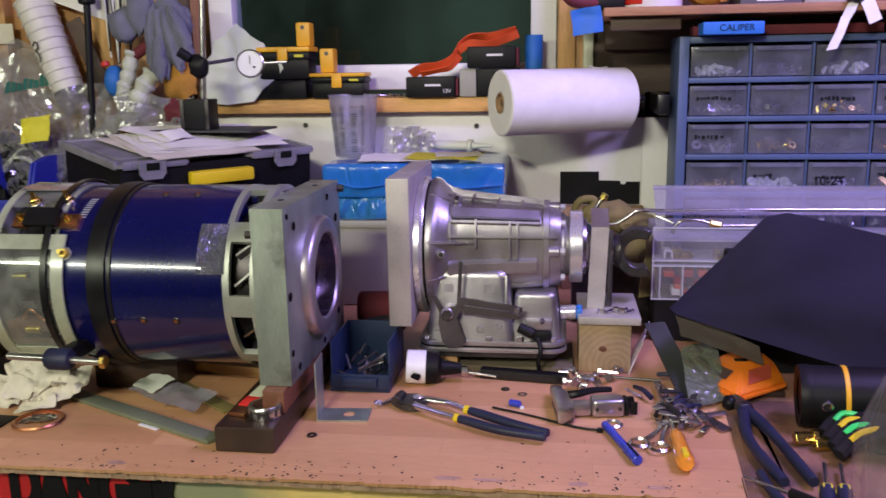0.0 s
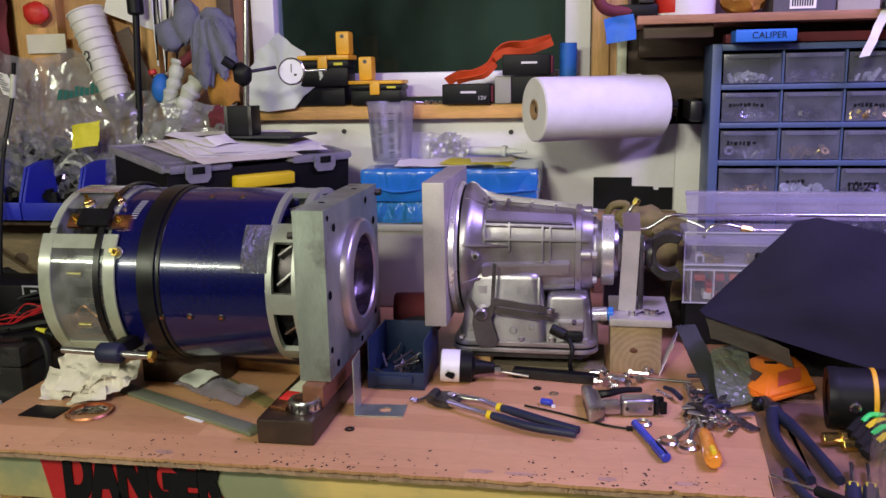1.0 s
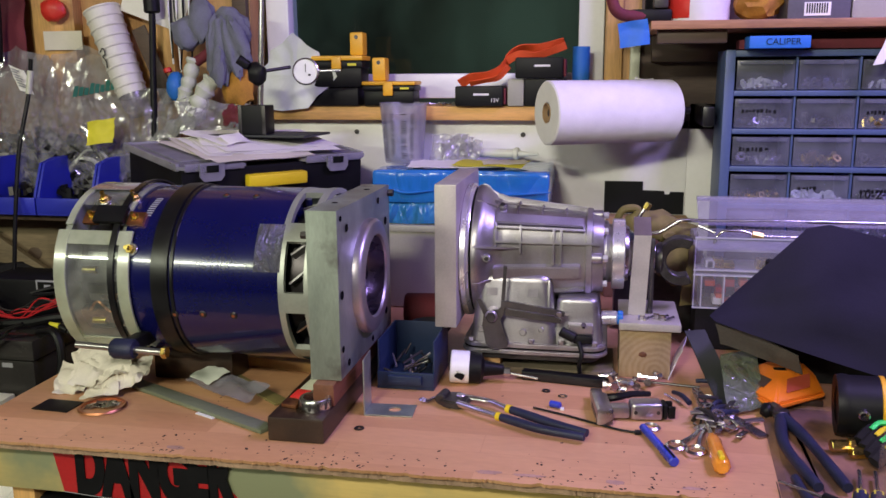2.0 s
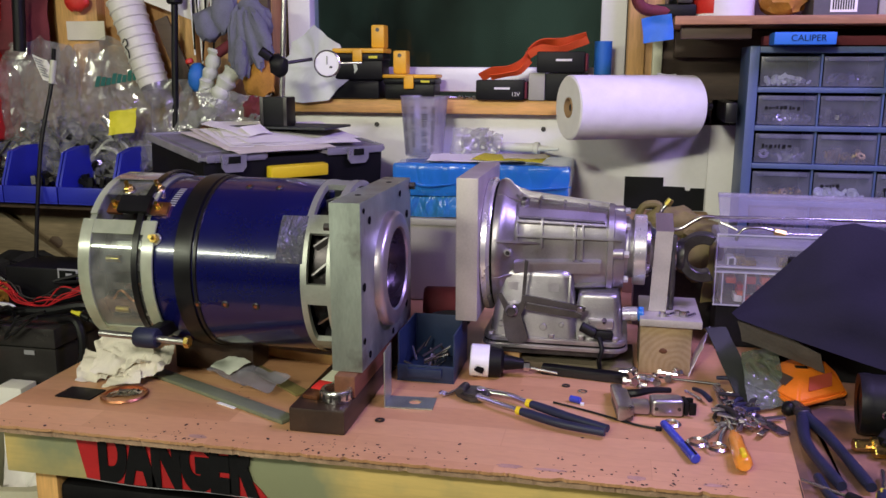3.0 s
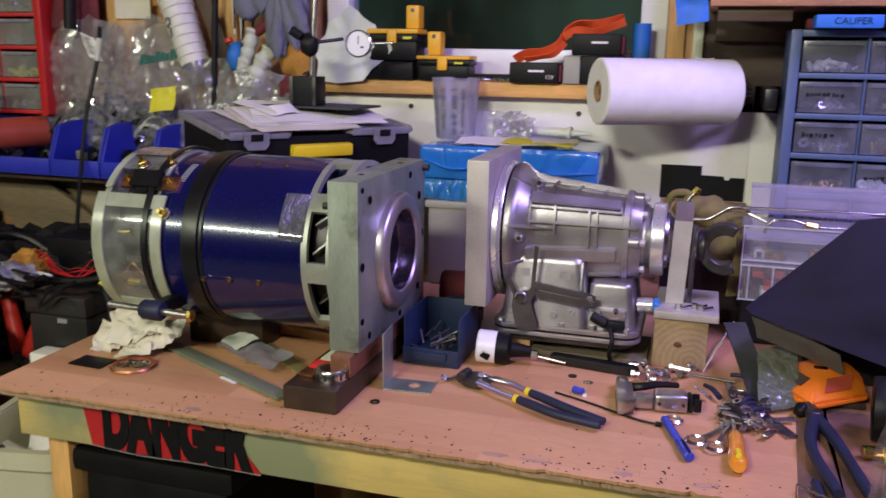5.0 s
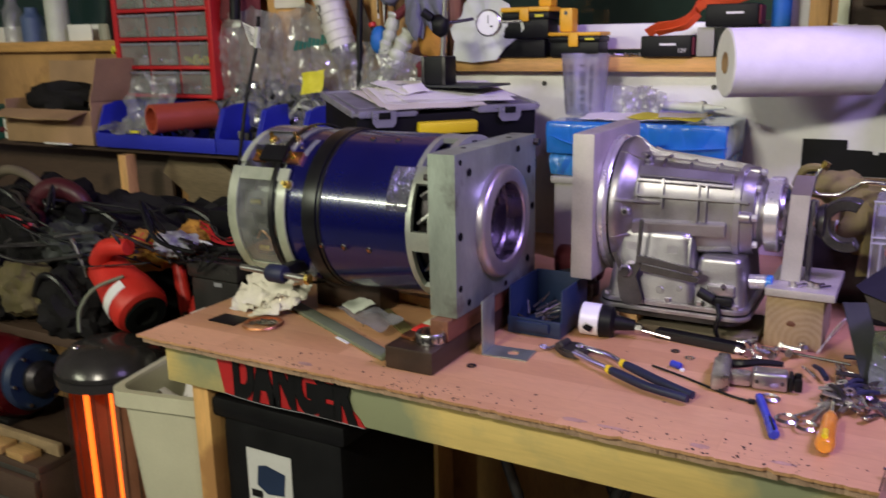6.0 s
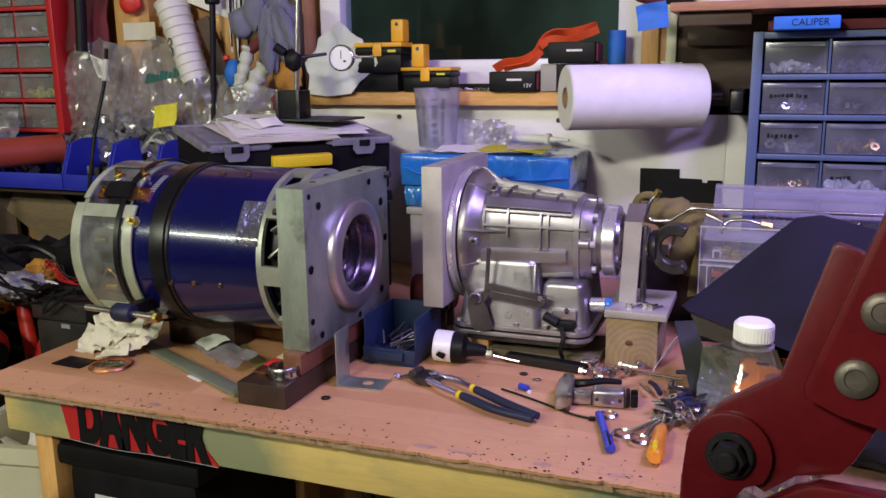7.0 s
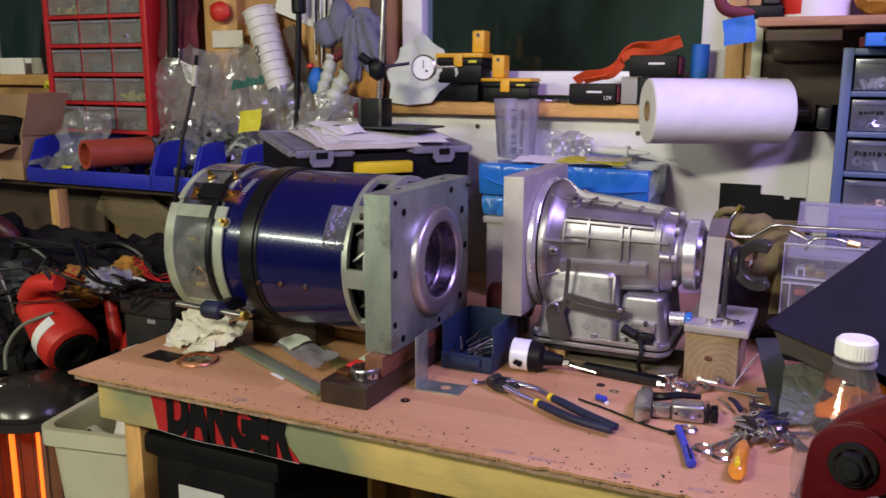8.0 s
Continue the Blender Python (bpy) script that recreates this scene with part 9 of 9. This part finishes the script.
for k in range(10):
    j, g, h = (rnd.uniform(-0.016, 0.016) for q in range(3))
    part("wire", tube(B(), [(-1.225, 0.57, 0.945 + j), (-1.18 + g, 0.56, 0.944 + h), (-1.145 + h, 0.545, 0.922 + 0.6 * g), (-1.085 + j, 0.54, 0.924 + h), (-1.04, 0.54, 0.942 + g), (-0.985, 0.545, 0.955 + j), (-0.95, 0.56, 0.95)], 0.0017, 6), ("red", "red", "black", "red", "darksteel")[k % 5], wires)
for k in range(2):
    part("wire", tube(B(), [(-1.20, 0.54, 0.912), (-1.16, 0.53, 0.902 + 0.01 * k), (-1.14, 0.53, 0.90), (-1.10, 0.53, 0.893)], 0.003, 6), "vinyl", wires, "white wire end")
part("cable", tube(B(), [(-1.24, 0.52, 0.899), (-1.15, 0.51, 0.905), (-1.05, 0.51, 0.912), (-0.97, 0.52, 0.925), (-0.93, 0.55, 0.90)], 0.010, 8), "black", wires)
part("cable", tube(B(), [(-1.02, 0.50, 0.896), (-0.975, 0.49, 0.90), (-0.955, 0.48, 0.86), (-0.96, 0.47, 0.80), (-0.99, 0.45, 0.74)], 0.009, 8), "rubber", wires)
blk = thing("battery_charger", (-1.12, 0.66, 0.8885), "black battery charger box on the equipment case", "charger")
part("case", box(B(), -1.225, -1.015, 0.60, 0.72, 0.8885, 0.983, 0.006), "black", blk)
part("panel", box(B(), -1.088, -1.036, 0.598, 0.5995, 0.952, 0.984, 0.001), "greypaint", blk)
part("panel_window", box(B(), -1.083, -1.041, 0.597, 0.5978, 0.956, 0.980, 0.0005), "cavity", blk)
part("panel_mark", box(B(), -1.066, -1.050, 0.596, 0.5968, 0.966, 0.974), "greypaint", blk)
cs = thing("equipment_case", (-1.1, 0.6, 0.63), "dark grey equipment case beside the bench end", "case")
part("case", box(B(), -1.165, -1.01, 0.462, 0.74, TZ, 0.842, 0.012), "greybag", cs)
part("lid", box(B(), -1.17, -1.005, 0.457, 0.745, 0.8425, 0.8883, 0.008), "greybag", cs)
part("label_plate", box(B(), -1.085, -1.060, 0.4605, 0.4618, 0.826, 0.836), "greypaint", cs)
solid("white_carton", box(B(), -1.115, -1.055, 0.402, 0.452, TZ, 0.772, 0.003), "paper", "white carton standing by the equipment case", "box")
cl = thing("clip_lead", (-0.85, 0.43, 0.90), "black lead with a yellow tip beside the motor", "cable")
part("tip", cyl(B(), (-0.928, 0.415, 0.944), (-0.905, 0.413, 0.940), 0.003, 0.006, n=10), "tagyellow", cl, "yellow tip")
part("grip", cyl(B(), (-0.9045, 0.413, 0.940), (-0.885, 0.411, 0.932), 0.0075, n=12, bev=0.002), "black", cl)
part("lead", tube(B(), [(-0.886, 0.411, 0.932), (-0.868, 0.41, 0.922), (-0.845, 0.42, 0.908), (-0.80, 0.45, 0.9045), (-0.76, 0.47, 0.9045)], 0.004, 8), "black", cl)
solid("chrome_tool", tube(B(), [(-1.60, 0.46, 0.865), (-1.57, 0.44, 0.90), (-1.54, 0.44, 0.84), (-1.53, 0.44, 0.80)], 0.006, 8), "chrome", "bright chrome wrench end in the heap", "wrench")

# ---- heater, trash bin and black bin ----
HX, HY = -1.282, 0.29
ht = thing("quartz_heater", (HX, HY, 0.0), "black tower heater with two glowing quartz tubes", "heater")
part("dome", lathe(B(), (HX, HY, 0.645), (0, 0, 1), [(0, 0.10), (0, 0.124), (0.012, 0.127), (0.035, 0.116), (0.058, 0.085), (0.070, 0.04), (0.072, 0)], 48), "greybag", ht)
part("dome_lip", lathe(B(), (HX, HY, 0.622), (0, 0, 1), [(0, 0.105), (0, 0.127), (0.022, 0.130), (0.0225, 0.105)], 48), "greybag", ht)
part("back_shell", lathe(B(), (HX, HY, 0.06), (0, 0, 1), [(0, 0.108), (0.562, 0.108)], 40, -40, 215), "copperwall", ht, "reddish reflector shell")
part("foot", cyl(B(), (HX, HY, 0.0), (HX, HY, 0.06), 0.13, n=36, bev=0.01), "greybag", ht)
for x, y in ((HX - 0.014, HY - 0.07), (HX + 0.072, HY - 0.062)):
    part("quartz_tube", cyl(B(), (x, y, 0.22), (x, y, 0.615), 0.0075, n=14), "heatglow", ht, "glowing orange quartz tube")
for k in range(11):
    t = radians(200 + 14 * k)
    part("guard_wire", cyl(B(), (HX + 0.112 * math.cos(t), HY + 0.112 * math.sin(t), 0.06), (HX + 0.112 * math.cos(t), HY + 0.112 * math.sin(t), 0.621), 0.0012, n=6), "darksteel", ht)
# two chrome beads stand in for the round highlights on the dome
for k in range(2):
    part("knob", blob(B(), (HX - 0.04 + 0.07 * k, HY - 0.06 + 0.02 * k, 0.704), (0.011, 0.011, 0.008), 0.1, 2, k, 2), "chrome", ht)
solid("green_wire", tube(B(), [(-1.37, 0.28, 0.72), (-1.385, 0.30, 0.77), (-1.36, 0.33, 0.82), (-1.31, 0.38, 0.845)], 0.0045, 8), "greenstrip", "pale green cable above the heater", "cable")


def tapered_bin(name, x0, x1, y0, y1, z0, z1, taper, wall, mt, label, rim):
    t = thing(name, ((x0 + x1) / 2, (y0 + y1) / 2, z0), label, "bin")
    bm = B()

    def loop(z, inset, n=6, r=0.035):
        pts = []
        xa, xb, ya, yb = x0 + inset, x1 - inset, y0 + inset, y1 - inset
        for cx, cy, a0 in ((xb - r, yb - r, 0), (xa + r, yb - r, 90), (xa + r, ya + r, 180), (xb - r, ya + r, 270)):
            for k in range(n + 1):
                a = radians(a0 + 90 * k / n)
                pts.append(bm.verts.new((cx + r * math.cos(a), cy + r * math.sin(a), z)))
        return pts

    loops = [loop(z0, taper), loop(z1, 0), loop(z1, wall), loop(z0 + wall, taper + wall)]
    for p, q in zip(loops, loops[1:]):
        for k in range(len(p)):
            bm.faces.new((p[k], p[(k + 1) % len(p)], q[(k + 1) % len(p)], q[k]))
    bm.faces.new(loops[0])
    bm.faces.new(loops[3])
    part("shell", bm, mt, t)
    bm = B()
    a = [loop(z1 - rim, -0.001), loop(z1 - rim, -0.012), loop(z1 + 0.004, -0.012), loop(z1 + 0.004, 0.004), loop(z1 - rim, 0.0035)]
    for p, q in zip(a, a[1:]):
        for k in range(len(p)):
            bm.faces.new((p[k], p[(k + 1) % len(p)], q[(k + 1) % len(p)], q[k]))
    part("rim", bm, mt, t)
    return t


trash = tapered_bin("trash_bin", -0.106, 0.106, 0.0, 0.29, 0.003, 0.72, 0.045, 0.006, "trashplastic", "pale beige plastic trash bin under the bench end", 0.03)
part("liner", sheet(B(), (-0.06, 0.06, 0.655), (0.12, 0.0, 0.0), (0.0, 0.18, 0.02), 12, 10, 0.05, 12, 4, 0.001), "paper", trash, "crumpled pale rubbish")
trash.matrix_basis = pose(-0.893, 0.09, 0, 0, 0, 11) @ Matrix.Translation((0, 0.145, 0.003))
bb = thing("black_bin", (-0.58, 0.25, 0.0), "black plastic lidded bin with a printed sticker", "bin")
part("body", box(B(), -0.722, -0.44, 0.085, 0.42, 0.003, 0.715, 0.02), "black", bb)
part("lid", box(B(), -0.742, -0.425, 0.075, 0.435, 0.7155, 0.758, 0.014), "black", bb)
part("lid_panel", box(B(), -0.70, -0.46, 0.12, 0.40, 0.7585, 0.768, 0.006), "black", bb)
st = part("sticker", box(B(), -0.662, -0.555, 0.0835, 0.0845, 0.545, 0.665), "sticker", bb, "white printed sticker")
for k in range(4):
    part("sticker_bar", box(B(), -0.600, -0.600 + 0.034 - 0.006 * (k % 2), 0.0828, 0.0834, 0.566 - 0.005 * k, 0.5685 - 0.005 * k), "greypaint", st)
part("sticker_print", prism(B(), [(-0.035, -0.02), (-0.01, -0.035), (0.03, -0.03), (0.035, 0.015), (-0.01, 0.025), (-0.03, 0.02)], 0.0006, Matrix(((1, 0, 0, -0.605), (0, 0, -1, 0.0834), (0, 1, 0, 0.612), (0, 0, 0, 1)))), "bincan", st)
part("sticker_print", box(B(), -0.655, -0.628, 0.0828, 0.0834, 0.565, 0.58), "ink", st)
stool = thing("folding_stool", (-0.1, 0.45, 0), "folded stool with crossed black tube legs", "stool")
for a, b in (((-0.30, 0.35, 0.76), (0.02, 0.30, 0.0)), ((0.05, 0.35, 0.76), (-0.28, 0.30, 0.0)), ((-0.30, 0.70, 0.76), (0.02, 0.72, 0.0)), ((0.05, 0.70, 0.76), (-0.28, 0.72, 0.0))):
    part("leg", cyl(B(), a, b, 0.011, n=12), "darksteel", stool)
part("seat", box(B(), -0.31, 0.06, 0.33, 0.72, 0.745, 0.765, 0.008), "rubber", stool)
solid("blue_rag", blob(B(), (-0.12, 0.25, 0.06), (0.12, 0.09, 0.06), 0.35, 2.4, 6), "cabblue", "dark blue rag on the floor", "rag")

# ---- red and black warning foil on the apron ----
sg = thing("warning_sign", (-0.53, 0.026, 0.78), "torn red and black danger foil sign on the apron", "sign")
outl = [(x + 0.026, z) for x, z in ((-0.690, 0.885), (-0.672, 0.801), (-0.60, 0.797), (-0.50, 0.799), (-0.42, 0.796), (-0.370, 0.797), (-0.382, 0.812), (-0.412, 0.840), (-0.395, 0.866), (-0.41, 0.882), (-0.55, 0.885))]
part("foil", prism(B(), outl, 0.002, Matrix(((1, 0, 0, 0), (0, 0, -1, 0.0275), (0, 1, 0, 0), (0, 0, 0, 1)))), "foil", sg)
letters("lettering", "DANGER", 0.088, Matrix(((0.72, 0, 0, -0.494), (0, 0, -1, 0.0240), (0.0, 1.36, 0, 0.843), (0, 0, 0, 1))), "ink", sg, 0.0008, 0.0062)
# thin grey line modelled as the highlight along the foil's lower edge
part("foil_edge", tube(B(), [(-0.646, 0.024, 0.801), (-0.554, 0.0225, 0.797), (-0.454, 0.0235, 0.799), (-0.344, 0.024, 0.797)], 0.0006, 6), "greypaint", sg)
